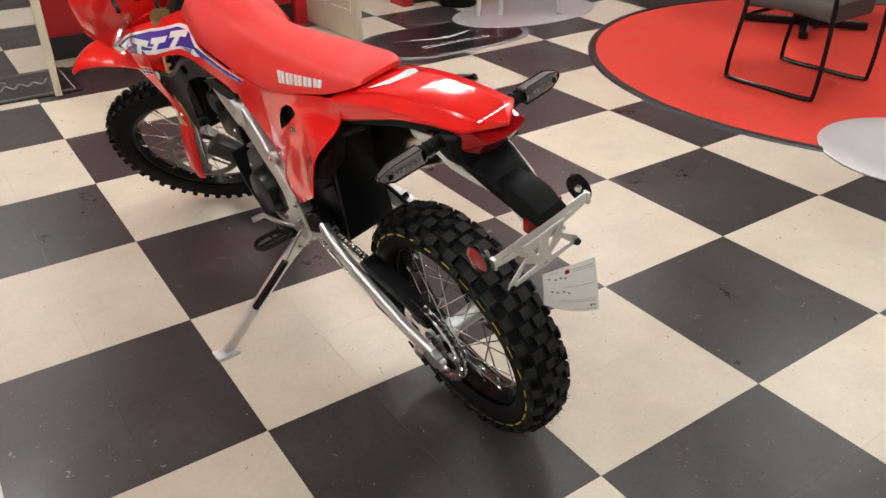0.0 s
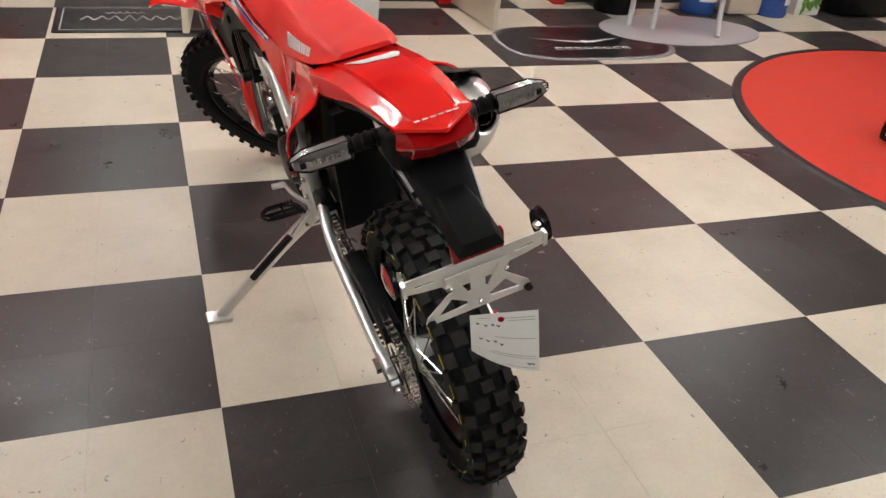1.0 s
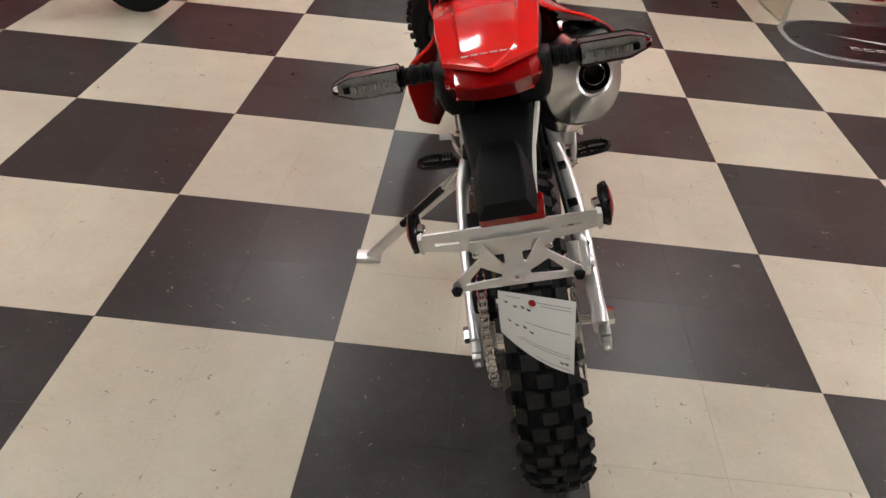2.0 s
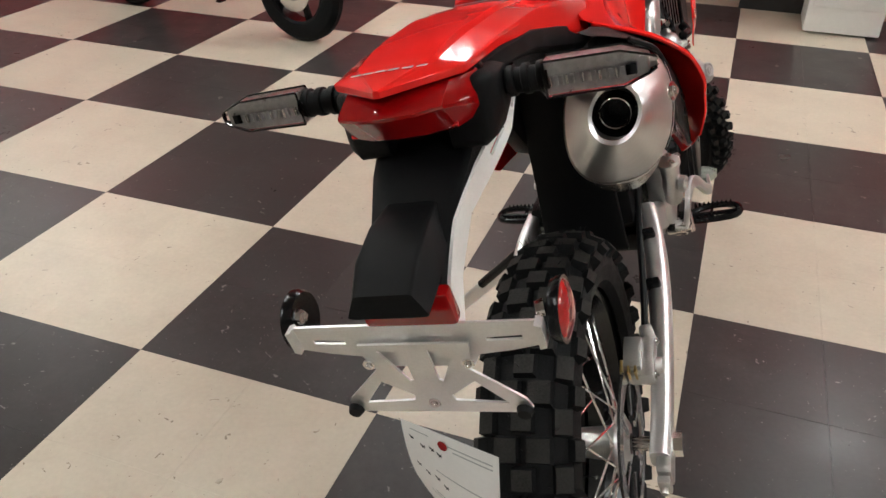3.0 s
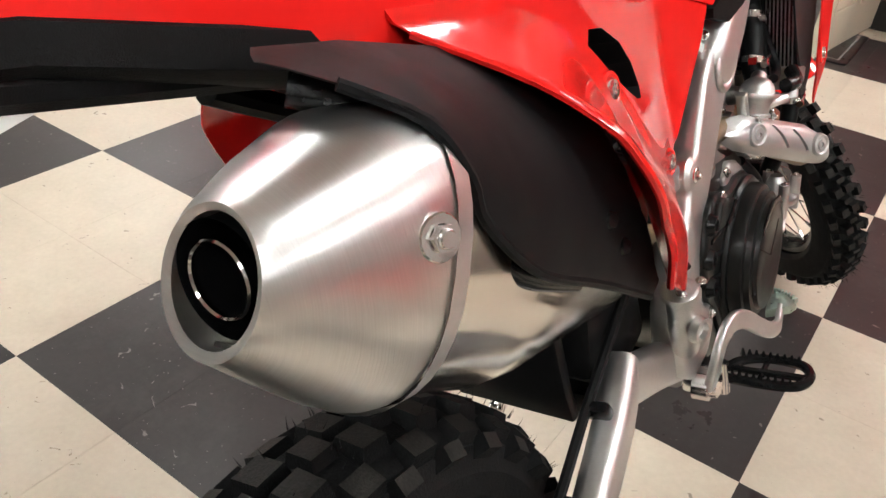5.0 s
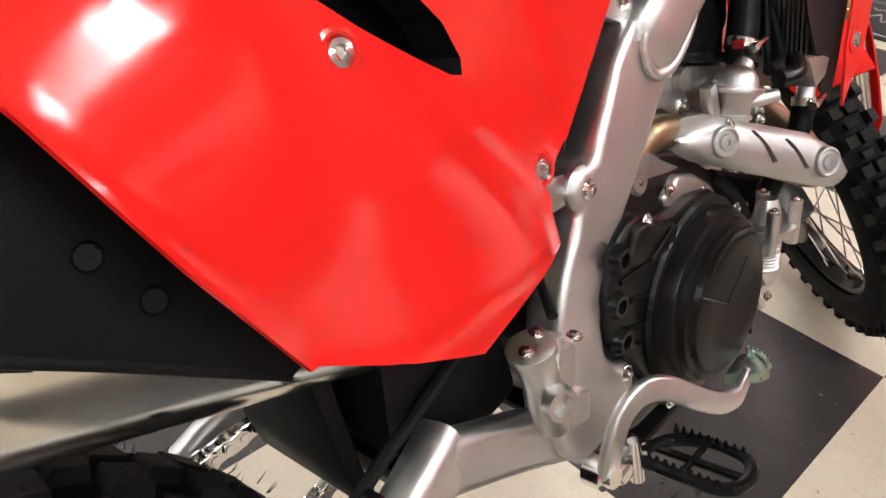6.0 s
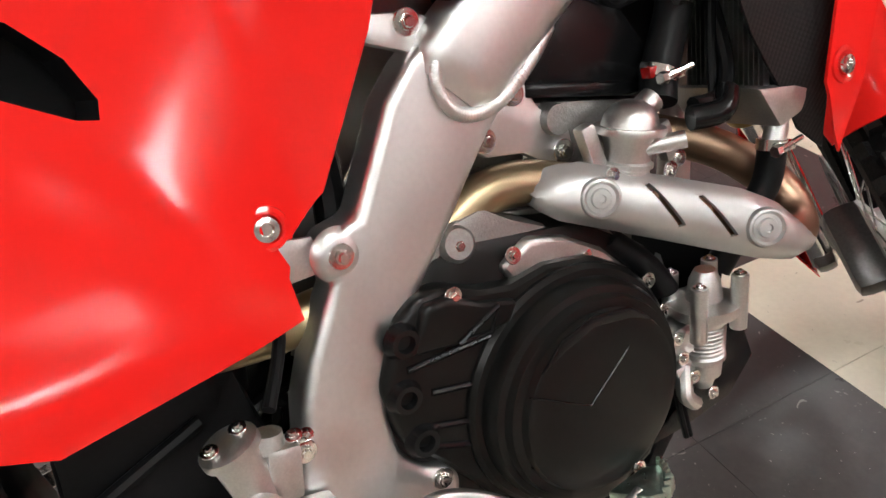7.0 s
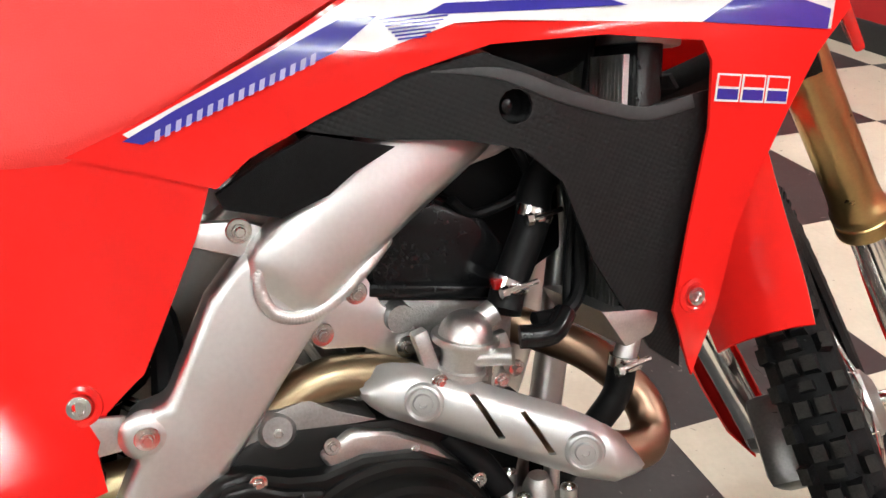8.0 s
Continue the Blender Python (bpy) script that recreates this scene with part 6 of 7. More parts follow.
bm = bmesh.new()
ys = [0.065, 0.075, 0.1, 0.17, 0.25, 0.33, 0.4, 0.47, 0.52, 0.56, 0.6, 0.65, 0.7, 0.77, 0.83, 0.87]
rs = [[Vector(p) for p in seat_ring(y)] for y in ys]
fine = [spline([r[i] for r in rs], 3) for i in range(len(rs[0]))]
loft(bm, [[fine[i][k] for i in range(len(fine))] for k in range(len(fine[0]))])
seat = part("seat", bm, VINYL, bike, "matt red vinyl seat with white lettering bars", 50)


def seat_flank(y, f):
    """A point of the seat's sloping flank, a share f of the way up."""
    r = seat_ring(y)
    return Vector(r[2]).lerp(Vector(r[3]), f * 2) if f < 0.5 else Vector(r[3]).lerp(Vector(r[4]), f * 2 - 1)


def seat_bars(s):
    """Five plain white blocks with slits, in place of lettering."""
    for n in range(5):
        bm = bmesh.new()
        y0 = 0.184 + 0.046 * n
        for a0, a1, f0, f1 in ((0.0, 0.015, 0.15, 0.5), (0.0195, 0.036, 0.15, 0.5)):
            ring = []
            for lift in (0.0016, -0.001):
                for yy, f in ((y0 + a0, f0), (y0 + a1, f0), (y0 + a1, f1), (y0 + a0, f1)):
                    p = seat_flank(yy, f)
                    ring.append(bm.verts.new((s * (p.x + lift), p.y, p.z + lift * 0.6)))
            for f in ((0, 1, 2, 3), (7, 6, 5, 4), (0, 1, 5, 4), (1, 2, 6, 5), (2, 3, 7, 6), (3, 0, 4, 7)):
                bm.faces.new([ring[i] for i in f])
        part("letter_bar", bm, DECAL_WHITE, seat, "white printed bars on the seat flank")


seat_bars(1)
seat_bars(-1)
bm = bmesh.new()
rings = [[(u * w, y, z + v * h) for u, v in rect(1, 1, 0.3)] for y, z, w, h in ((0.78, 0.89, 0.18, 0.06), (0.88, 0.91, 0.22, 0.1), (1.0, 0.915, 0.24, 0.1), (1.08, 0.92, 0.2, 0.09))]
loft(bm, rings)
lathe(bm, [(0, 0.03), (0.035, 0.028), (0.038, 0.0)], (0, 0.98, 0.97), (0, 0.1, 1), 20)
part("fuel_tank", bm, BLACK, bike, "black fuel tank top between the shrouds")

# ---- tail lamp, indicators, plate holder
def lamp_ring(x, nose, z0, z1, zr, back=-0.25):
    """Section of the tail light: undercut chin, sharp ridge, sloping brow."""
    return [(MID + x, y, z) for y, z in ((back, z0), (nose + 0.026, z0), (nose + 0.021, z0 + 0.003), (nose + 0.001, zr - 0.003), (nose, zr), (nose + 0.004, zr + 0.003), (nose + 0.03, z1), (back, z1))]


half = [(0.0, -0.330, 0.96, 1.003, 0.989), (0.025, -0.327, 0.96, 1.002, 0.989), (0.047, -0.316, 0.96, 1.0, 0.989), (0.06, -0.29, 0.961, 0.997, 0.981), (0.063, -0.277, 0.962, 0.993, 0.976)]
bm = bmesh.new()
loft(bm, [lamp_ring(-x, *r) for x, *r in half[:0:-1]] + [lamp_ring(x, *r) for x, *r in half])
lamp = part("tail_light", bm, REDLENS, bike, "deep red faceted tail light lens", 18)
for k in range(5):
    bm = bmesh.new()
    x = -0.044 + 0.022 * k
    box(bm, (MID + x, -0.3065 + 5.5 * x * x, 0.9645 + 0.3 * x * x), (0.011, 0.004, 0.0035), (52, 0, 0), b=0.001)
    part("light_cell", bm, REDCELL, lamp, "bright red light cell")
bm = bmesh.new()
box(bm, (MID, -0.246, 0.974), (0.13, 0.012, 0.052), b=0.004)
part("lamp_backing", bm, GLOSSBLACK, lamp)
for s in (-1, 1):
    bm = bmesh.new()
    rings = [[(MID + s * x, -0.243 + u * d + sh, z + v * h) for u, v in rect(1, 1, 0.16)] for x, d, z, h, sh in ((0.03, 0.05, 0.963, 0.064, -0.004), (0.06, 0.05, 0.963, 0.064, -0.006), (0.07, 0.044, 0.966, 0.056, -0.002), (0.077, 0.03, 0.972, 0.034, 0.008))]
    loft(bm, rings)
    part("lamp_bracket", bm, BLACK, bike, "black moulded lamp bracket", 40)


def indicator(s):
    cx, zc = -0.01, 0.9735 if s > 0 else 0.981
    bm = bmesh.new()
    tube(bm, [(cx + s * 0.06, -0.226, zc - 0.001), (cx + s * 0.122, -0.231, zc)], 0.0115, 1, 16)
    st = part("turn_signal", bm, BLACK, bike, "black rubber indicator stalk with clear lens")
    for k in range(4):
        bm = bmesh.new()
        lathe(bm, [(0.0112, 0.0), (0.0137, 0.001), (0.0137, 0.0065), (0.0112, 0.0075)], (cx + s * (0.07 + 0.0135 * k), -0.229, zc - 0.0008 + 0.0004 * k), (s, 0, 0.03), 16)
        part("stalk_ring", bm, BLACK, st)
    keys = ((0.1135, 0.011, 0.012), (0.1185, 0.0158, 0.0145), (0.183, 0.0152, 0.0135), (0.204, 0.008, 0.009), (0.2105, 0.0045, 0.006))
    r = [(-0.5, -0.18), (-0.36, -0.5), (0.36, -0.5), (0.5, -0.18), (0.5, 0.18), (0.36, 0.5), (-0.36, 0.5), (-0.5, 0.18)]
    bm = bmesh.new()
    loft(bm, [[(cx + s * x, -0.232 + u * d * 2, zc + v * h * 2) for u, v in r] for x, h, d in keys])
    part("lens", bm, INDICATOR_LENS, st, "clear indicator lens", 20)
    bm = bmesh.new()
    loft(bm, [[(cx + s * (x * 0.985 + 0.002), -0.2315 + max(u, -0.3) * d * 1.75, zc + v * h * 1.75) for u, v in r] for x, h, d in keys[1:-1]])
    part("reflector", bm, INDICATOR_SILVER, st, "silver reflector inside the lens", 20)
    for k in range(14):
        bm = bmesh.new()
        box(bm, (cx + s * (0.1235 + 0.0046 * k), -0.2425, zc - 0.0015), (0.0034 if k % 3 else 0.0022, 0.003, 0.0085), (0, 0, 14 if k % 2 else -14), b=0.0008)
        part("light_element", bm, (CHROME, INDICATOR_SILVER, INDICATOR_SILVER)[k % 3], st)
    bm = bmesh.new()
    box(bm, (cx + s * 0.1905, -0.2425, zc - 0.001), (0.009, 0.003, 0.009), b=0.001)
    part("lens_end", bm, BLACK, st, "dark end block inside the lens")
    bm = bmesh.new()
    for zz in (1, -1):
        for dy in (-0.0105, 0.0105):
            tube(bm, [(cx + s * x, -0.232 + dy * d / 0.0145, zc + zz * h) for x, h, d in keys[1:]], 0.001, 1, 6)
    for dy in (-0.0105, 0.0105):
        tube(bm, [(cx + s * keys[1][0], -0.232 + dy, zc - keys[1][1]), (cx + s * keys[1][0], -0.232 + dy, zc + keys[1][1])], 0.0013, 1, 6)
    part("lens_rim", bm, GLOSSBLACK, st, "thin dark rim along the lens edges")


indicator(1)
indicator(-1)

# tail extension and number plate holder
bm = bmesh.new()
rings = []
for y, z, w, d, t in ((-0.18, 0.95, 0.104, 0.03, 0), (-0.24, 0.93, 0.1, 0.04, 0), (-0.29, 0.905, 0.092, 0.04, 0), (-0.345, 0.872, 0.073, 0.035, 0), (-0.37, 0.852, 0.064, 0.03, 0)):
    rings.append([(-0.01 + u * w, y + v * d * 0.7, z + v * d) for u, v in rect(1, 1, 0.18)])
loft(bm, rings)
tl = part("tail_extension", bm, BLACK, bike, "black plastic tail extension", 35)
bm = bmesh.new()
rings = []
for y, z, w, h in ((-0.295, 0.894, 0.05, 0.016), (-0.31, 0.893, 0.066, 0.022), (-0.345, 0.888, 0.076, 0.028), (-0.385, 0.876, 0.078, 0.03), (-0.41, 0.862, 0.072, 0.022)):
    rings.append([(u * w * (1 if v < 0 else 0.74) - 0.012, y, z + v * h) for u, v in rect(1, 1, 0.1)])
loft(bm, rings)
part("plate_light", bm, BLACK, tl, "black plate light hood", 35)
bm = bmesh.new()
box(bm, (-0.008, -0.381, 0.843), (0.084, 0.014, 0.036), (12, 0, 0), b=0.004)
part("rear_reflector", bm, REDLENS, bike, "red rectangular reflector")
for s in (-1, 1):
    bm = bmesh.new()
    out = [(-0.048, 0.963), (-0.056, 0.95), (-0.11, 0.94), (-0.155, 0.915), (-0.28, 0.885), (-0.335, 0.845), (-0.362, 0.80), (-0.378, 0.80), (-0.377, 0.835), (-0.356, 0.858), (-0.305, 0.895), (-0.24, 0.921), (-0.165, 0.943), (-0.11, 0.968)]
    sheet(bm, out, lambda y, z: (0.06 if s > 0 else 0.044) - 0.026 * ramp(-y, 0.14, 0.36), 0.003, 0.05, holes=[[(-0.215, 0.918), (-0.175, 0.9295), (-0.173, 0.9245), (-0.213, 0.913)], [(-0.14, 0.935), (-0.115, 0.948), (-0.113, 0.943), (-0.138, 0.930)]])
    if s < 0:
        bm.transform(Matrix.Diagonal((-1, 1, 1, 1)))
    for v in bm.verts:
        v.co += Vector((-0.006, -0.03 * ramp(v.co.z, 0.83, 0.93), -0.003 if s > 0 else -0.026))
    part("plate_arm", bm, WHITE, bike, "white steel plate arm with slots")


def plate_holder():
    """Aluminium licence plate bracket: crossbar with slots and a pierced truss below."""
    tilt = Matrix.Translation((-0.0145, -0.378, 0.803)) @ Matrix.Rotation(radians(10), 4, "X")
    bm = bmesh.new()

    def flat(outline, y, th, holes=()):
        t = bmesh.new()
        sheet(t, outline, lambda a, b: 0, th, 0.04, holes)
        for v in t.verts:
            v.co = Vector((v.co.y, y - v.co.x, v.co.z))
        me = bpy.data.meshes.new("tmp")
        t.to_mesh(me)
        t.free()
        bm.from_mesh(me)
        bpy.data.meshes.remove(me)
    bar = [(-0.112, 0.022), (-0.03, 0.022), (-0.026, 0.03), (0.026, 0.03), (0.03, 0.022), (0.112, 0.022), (0.112, -0.006), (0.085, -0.012), (0.056, -0.016), (0.048, -0.03), (-0.048, -0.03), (-0.056, -0.016), (-0.085, -0.012), (-0.112, -0.006)]
    flat(bar, 0.0, 0.0025, [[(-0.04, 0.0), (-0.015, 0.0), (-0.015, -0.009), (-0.04, -0.009)], [(0.015, 0.0), (0.04, 0.0), (0.04, -0.009), (0.015, -0.009)], [(-0.098, 0.006), (-0.066, 0.004), (-0.066, 0.0), (-0.098, 0.001)], [(0.066, 0.004), (0.098, 0.006), (0.098, 0.001), (0.066, 0.0)]])
    for s in (-1, 1):
        flat([(s * 0.112, 0.022), (s * 0.118, 0.02), (s * 0.118, -0.004), (s * 0.112, -0.006)], -0.006, 0.012)
    bm.transform(tilt)
    ob = part("plate_bracket", bm, PLATE_ALU, bike, "bright aluminium licence plate bracket")
    bm = bmesh.new()
    truss = [(-0.052, 0.004), (0.052, 0.004), (0.05, -0.012), (0.044, -0.028), (0.086, -0.068), (0.09, -0.08), (0.08, -0.086), (-0.08, -0.086), (-0.09, -0.08), (-0.086, -0.068), (-0.044, -0.028), (-0.05, -0.012)]
    flat(truss, -0.006, 0.0025, [[(-0.036, -0.004), (-0.012, -0.004), (-0.012, -0.042), (-0.016, -0.044)], [(0.012, -0.004), (0.036, -0.004), (0.016, -0.044), (0.012, -0.042)], [(-0.045, -0.044), (-0.018, -0.063), (-0.02, -0.07), (-0.07, -0.074)], [(0.045, -0.044), (0.07, -0.074), (0.02, -0.07), (0.018, -0.063)]])
    bm.transform(tilt)
    part("truss", bm, PLATE_ALU, ob, "pierced triangular plate mount")
    for x, z in ((-0.047, -0.018), (0.047, -0.018), (0, -0.07)):
        b = bolt((0, 0, 0), (0, -1, 0), 0.55, ob)
        b.matrix_basis = tilt @ Matrix.Translation((x, -0.0085, z)) @ Matrix.Rotation(radians(90), 4, "X") @ Matrix.Scale(0.55, 4)
    for s in (-1, 1):
        bm = bmesh.new()
        lathe(bm, [(0, 0.006), (0.006, 0.006), (0.008, 0.0), (0.0, 0.0)], (s * 0.083, -0.009, -0.079), (0, -1, 0), 16)
        bm.transform(tilt)
        part("rubber_pad", bm, HOSE, ob)
    for s in (-1, 1):
        bm = bmesh.new()
        lathe(bm, [(0, -0.004), (0.026, -0.004), (0.029, 0.002), (0.029, 0.006), (0.0, 0.006)], (s * 0.123 + 0.001, 0.03, 0.004), (s, 0, 0), 32)
        bm.transform(tilt)
        cup = part("side_reflector", bm, GLOSSBLACK, ob, "round red reflector in a black cup")
        bm = bmesh.new()
        lathe(bm, [(0, 0.0125), (0.013, 0.0115), (0.024, 0.008), (0.026, 0.006)], (s * 0.123 + 0.001, 0.03, 0.004), (s, 0, 0), 32)
        bm.transform(tilt)
        part("reflector_lens", bm, REFLECTOR, cup)
        bm = bmesh.new()
        tube(bm, [(s * 0.112, 0.016, 0.016), (s * 0.121 + 0.001, 0.03, 0.004)], 0.004, 1, 10)
        lathe(bm, [(0, 0.007), (0.006, 0.007), (0.007, 0.0)], (s * 0.116, 0.02, 0.018), (-s, -0.3, 0), 6)
        bm.transform(tilt)
        part("reflector_stud", bm, CHROME, cup)
    return ob


plate_holder()


# ---- cooling and pumps on the right flank
for s in (1, -1):
    bm = bmesh.new()
    box(bm, (s * 0.115, 1.06, 0.775), (0.105, 0.028, 0.24), (-8, 0, 0), b=0.003)
    core = part("radiator", bm, GLOSSBLACK, bike, "black radiator core with aluminium fins")
    for k in range(17):
        bm = bmesh.new()
        box(bm, (s * (0.07 + 0.0056 * k), 1.04, 0.775), (0.0012, 0.006, 0.225), (-8, 0, 0))
        part("fin", bm, CAST, core)
    bm = bmesh.new()
    prism(bm, [(1.0, 0.668), (1.07, 0.655), (1.055, 0.632), (1.025, 0.625)], s * 0.06, s * 0.172, b=0.006)
    part("radiator_tank", bm, CAST if s > 0 else GLOSSBLACK, core, "radiator end tank")
    bm = bmesh.new()
    prism(bm, [(1.06, 0.895), (1.115, 0.885), (1.11, 0.93), (1.08, 0.935)], s * 0.06, s * 0.165, b=0.008)
    part("radiator_tank", bm, CAST if s > 0 else GLOSSBLACK, core, "radiator end tank")
    bm = bmesh.new()
    for k in range(8):
        box(bm, (s * 0.118, 1.094, 0.69 + 0.024 * k), (0.11, 0.004, 0.015), (30, 0, 0), b=0.001)
    part("louvre", bm, BLACK, core)
bm = bmesh.new()
tube(bm, [(0.15, 1.045, 0.64), (0.155, 1.038, 0.622), (0.155, 1.03, 0.605)], 0.011, 4, 14)
part("outlet_elbow", bm, CAST, bike, "cast coolant elbow")
bm = bmesh.new()
tube(bm, [(0.155, 1.032, 0.612), (0.153, 1.022, 0.575), (0.145, 1.0, 0.545), (0.13, 0.97, 0.5)], 0.0135, 5, 14)
part("coolant_hose", bm, HOSE, bike, "black coolant hose")


def hose_clamp(c, axis, r):
    bm = bmesh.new()
    lathe(bm, [(r, -0.005), (r + 0.0012, -0.005), (r + 0.0012, 0.005), (r, 0.005)], c, axis, 20)
    ax = Vector(axis).normalized()
    side = ax.orthogonal().normalized()
    if side.x < 0:
        side = -side
    p = Vector(c) + Vector((1, 0, 0)) * (r + 0.002)
    box(bm, p, (0.008, 0.016, 0.009), b=0.002)
    tube(bm, [p + Vector((0.002, -0.016, 0)), p + Vector((0.002, 0.018, 0.003))], 0.0028, 1, 8)
    lathe(bm, [(0, 0.006), (0.0055, 0.006), (0.006, 0)], p + Vector((0.002, -0.013, 0)), (0, -1, 0), 6)
    part("hose_clamp", bm, CHROME, bike, "plated screw clamp")


hose_clamp((0.155, 1.031, 0.607), (0, 0.25, 1), 0.0135)
hose_clamp((0.122, 0.938, 0.697), (0, 0.6, 1), 0.017)
hose_clamp((0.113, 0.975, 0.755), (0, 0.5, 1), 0.017)
bm = bmesh.new()
tube(bm, [(0.13, 0.925, 0.675), (0.122, 0.938, 0.697), (0.118, 0.955, 0.722), (0.114, 0.972, 0.748), (0.108, 0.985, 0.78), (0.1, 1.03, 0.81), (0.1, 1.06, 0.82)], 0.0165, 6, 16)
part("coolant_hose", bm, HOSE, bike, "thick braided coolant hose")
for pts, r in (
    ([(0.15, 0.945, 0.668), (0.145, 0.985, 0.668), (0.13, 1.01, 0.7), (0.1, 1.02, 0.78)], 0.007),
    ([(0.07, 0.93, 0.9), (0.1, 0.98, 0.79), (0.09, 0.93, 0.76), (0.1, 0.9, 0.78)], 0.005),
    ([(0.1, 1.06, 0.9), (0.12, 1.01, 0.74), (0.13, 0.99, 0.66)], 0.0045),
    ([(0.145, 0.885, 0.415), (0.148, 0.888, 0.36)], 0.003),
    ([(0.14, 0.894, 0.415), (0.143, 0.897, 0.355)], 0.003),
    ([(0.06, 0.6, 0.8), (0.06, 0.64, 0.72), (0.075, 0.63, 0.62), (0.06, 0.66, 0.55)], 0.014),
):
    bm = bmesh.new()
    tube(bm, pts, r, 6, 9)
    part("wiring", bm, HOSE, bike, "black hose or cable")
bm = bmesh.new()
prism(bm, [(0.9, 0.79), (0.93, 0.83), (1.0, 0.86), (1.035, 0.8), (1.03, 0.7), (0.98, 0.68)], 0.015, 0.065, b=0.01)
part("ignition_box", bm, BLACK, bike, "black box behind the radiator hoses")
bm = bmesh.new()
prism(bm, [(0.80, 0.85), (0.9, 0.9), (1.1, 0.88), (1.1, 0.8), (1.06, 0.65), (0.98, 0.61), (0.9, 0.69), (0.84, 0.78)], -0.1, -0.09, b=0.004)
prism(bm, [(0.96, 0.885), (1.115, 0.87), (1.11, 0.8), (1.085, 0.7), (1.065, 0.63), (1.01, 0.62), (0.98, 0.7), (0.95, 0.8)], -0.145, -0.1, b=0.004)
part("radiator_guard", bm, BLACK, bike, "black plastic cover behind the shroud")
# thermostat housing
THERMO = Matrix.Translation((0.138, 0.872, 0.628)) @ Matrix.Scale(0.9, 4) @ Matrix.Translation((-0.138, -0.884, -0.64))
ax = Vector((0.1, 0.22, 1)).normalized()
base = Vector((0.138, 0.884, 0.64))
bm = bmesh.new()
lathe(bm, [(0.0, 0.07), (0.011, 0.0685), (0.019, 0.0635), (0.0245, 0.056), (0.0268, 0.048), (0.0272, 0.046), (0.033, 0.046), (0.034, 0.0425), (0.033, 0.039), (0.026, 0.038), (0.022, 0.026), (0.0215, 0.014), (0.0245, 0.012), (0.0245, 0.008), (0.0215, 0.006), (0.0215, -0.004), (0.026, -0.006), (0.026, -0.014), (0.018, -0.016)], base, ax, 30)
tube(bm, [(0.138, 0.905, 0.69), (0.138, 0.928, 0.70)], 0.0125, 1, 14)
tube(bm, [(0.155, 0.895, 0.664), (0.178, 0.925, 0.665)], 0.0085, 1, 12)
box(bm, (0.13, 0.855, 0.672), (0.016, 0.016, 0.05), (12, 0, 0), b=0.004)
box(bm, (0.145, 0.93, 0.66), (0.014, 0.016, 0.04), (12, 0, 0), b=0.004)
bm.transform(THERMO)
pump = part("thermostat_housing", bm, CAST, bike, "cast thermostat housing with domed cap")
for c in ((0.15, 0.858, 0.648), (0.16, 0.918, 0.636), (0.15, 0.94, 0.64)):
    bolt(THERMO @ Vector(c), (1, 0, 0), 0.75)
bm = bmesh.new()
tube(bm, [(0.172, 0.918, 0.665), (0.18, 0.945, 0.664), (0.17, 0.965, 0.675)], 0.0105, 4, 12)
part("hose_cap", bm, GLOSSBLACK, pump)
bm = bmesh.new()
box(bm, (0.127, 0.925, 0.702), (0.012, 0.014, 0.01), b=0.002)
part("clamp_tag", bm, REFLECTOR, pump, "small red clamp tab")
# valve body under the shield
ax = Vector((0.04, 0.05, 1)).normalized()
base = Vector((0.142, 0.878, 0.436))
bm = bmesh.new()
lathe(bm, [(0, -0.016), (0.007, -0.016), (0.009, -0.006), (0.0125, -0.003), (0.0135, 0.012), (0.0155, 0.014), (0.0155, 0.018), (0.0138, 0.02), (0.0145, 0.05), (0.0175, 0.058), (0.0235, 0.06), (0.0245, 0.064), (0.0245, 0.07), (0.0125, 0.073), (0.0105, 0.09), (0.007, 0.1), (0, 0.1)], base, ax, 28)
air = part("air_pump", bm, CAST, bike, "cast aluminium valve body below the heat shield")
for k in range(7):
    bm = bmesh.new()
    lathe(bm, [(0.0138, 0.022 + 0.004 * k), (0.0152, 0.0235 + 0.004 * k), (0.0138, 0.025 + 0.004 * k)], base, ax, 20)
    part("body_ring", bm, CAST, air)
for c, size in (((0.14, 0.855, 0.478), (0.016, 0.026, 0.03)), ((0.14, 0.86, 0.445), (0.014, 0.02, 0.02))):
    bm = bmesh.new()
    box(bm, c, size, (8, 0, 0), b=0.004)
    part("mount_lug", bm, CAST, air)
bm = bmesh.new()
tube(bm, [(0.142, 0.86, 0.45), (0.15, 0.852, 0.43), (0.15, 0.86, 0.415)], 0.006, 4, 10)
part("outlet_tube", bm, CAST, air)
for k in range(4):
    a = k * math.pi / 2 + 0.6
    o = base + Vector((0.0225 * math.cos(a), 0.0225 * math.sin(a), 0))
    bm = bmesh.new()
    tube(bm, [o + ax * 0.045, o + ax * 0.096], 0.0058, 1, 12)
    part("pump_stud", bm, CAST, air)
    bolt(o + ax * 0.096, ax, 0.55, air)
for c in ((0.15, 0.85, 0.487), (0.15, 0.853, 0.466), (0.15, 0.862, 0.442), (0.15, 0.878, 0.415)):
    bolt(c, (1, 0, 0), 0.62, air)
bm = bmesh.new()
tube(bm, [(0.13, 0.862, 0.52), (0.125, 0.85, 0.55), (0.115, 0.83, 0.58)], 0.0095, 4, 12)
part("pump_hose", bm, HOSE, air, "black rubber hose")
WIDER = Matrix.Translation(base) @ Matrix.Diagonal((1.3, 1.3, 1.0, 1)) @ Matrix.Translation(-base)
for ob in (air, *air.children):
    if ob.data is BOLT:
        ob.matrix_basis = Matrix.Translation(WIDER @ ob.matrix_basis.translation) @ ob.matrix_basis.to_3x3().to_4x4()
    else:
        ob.data.transform(WIDER)

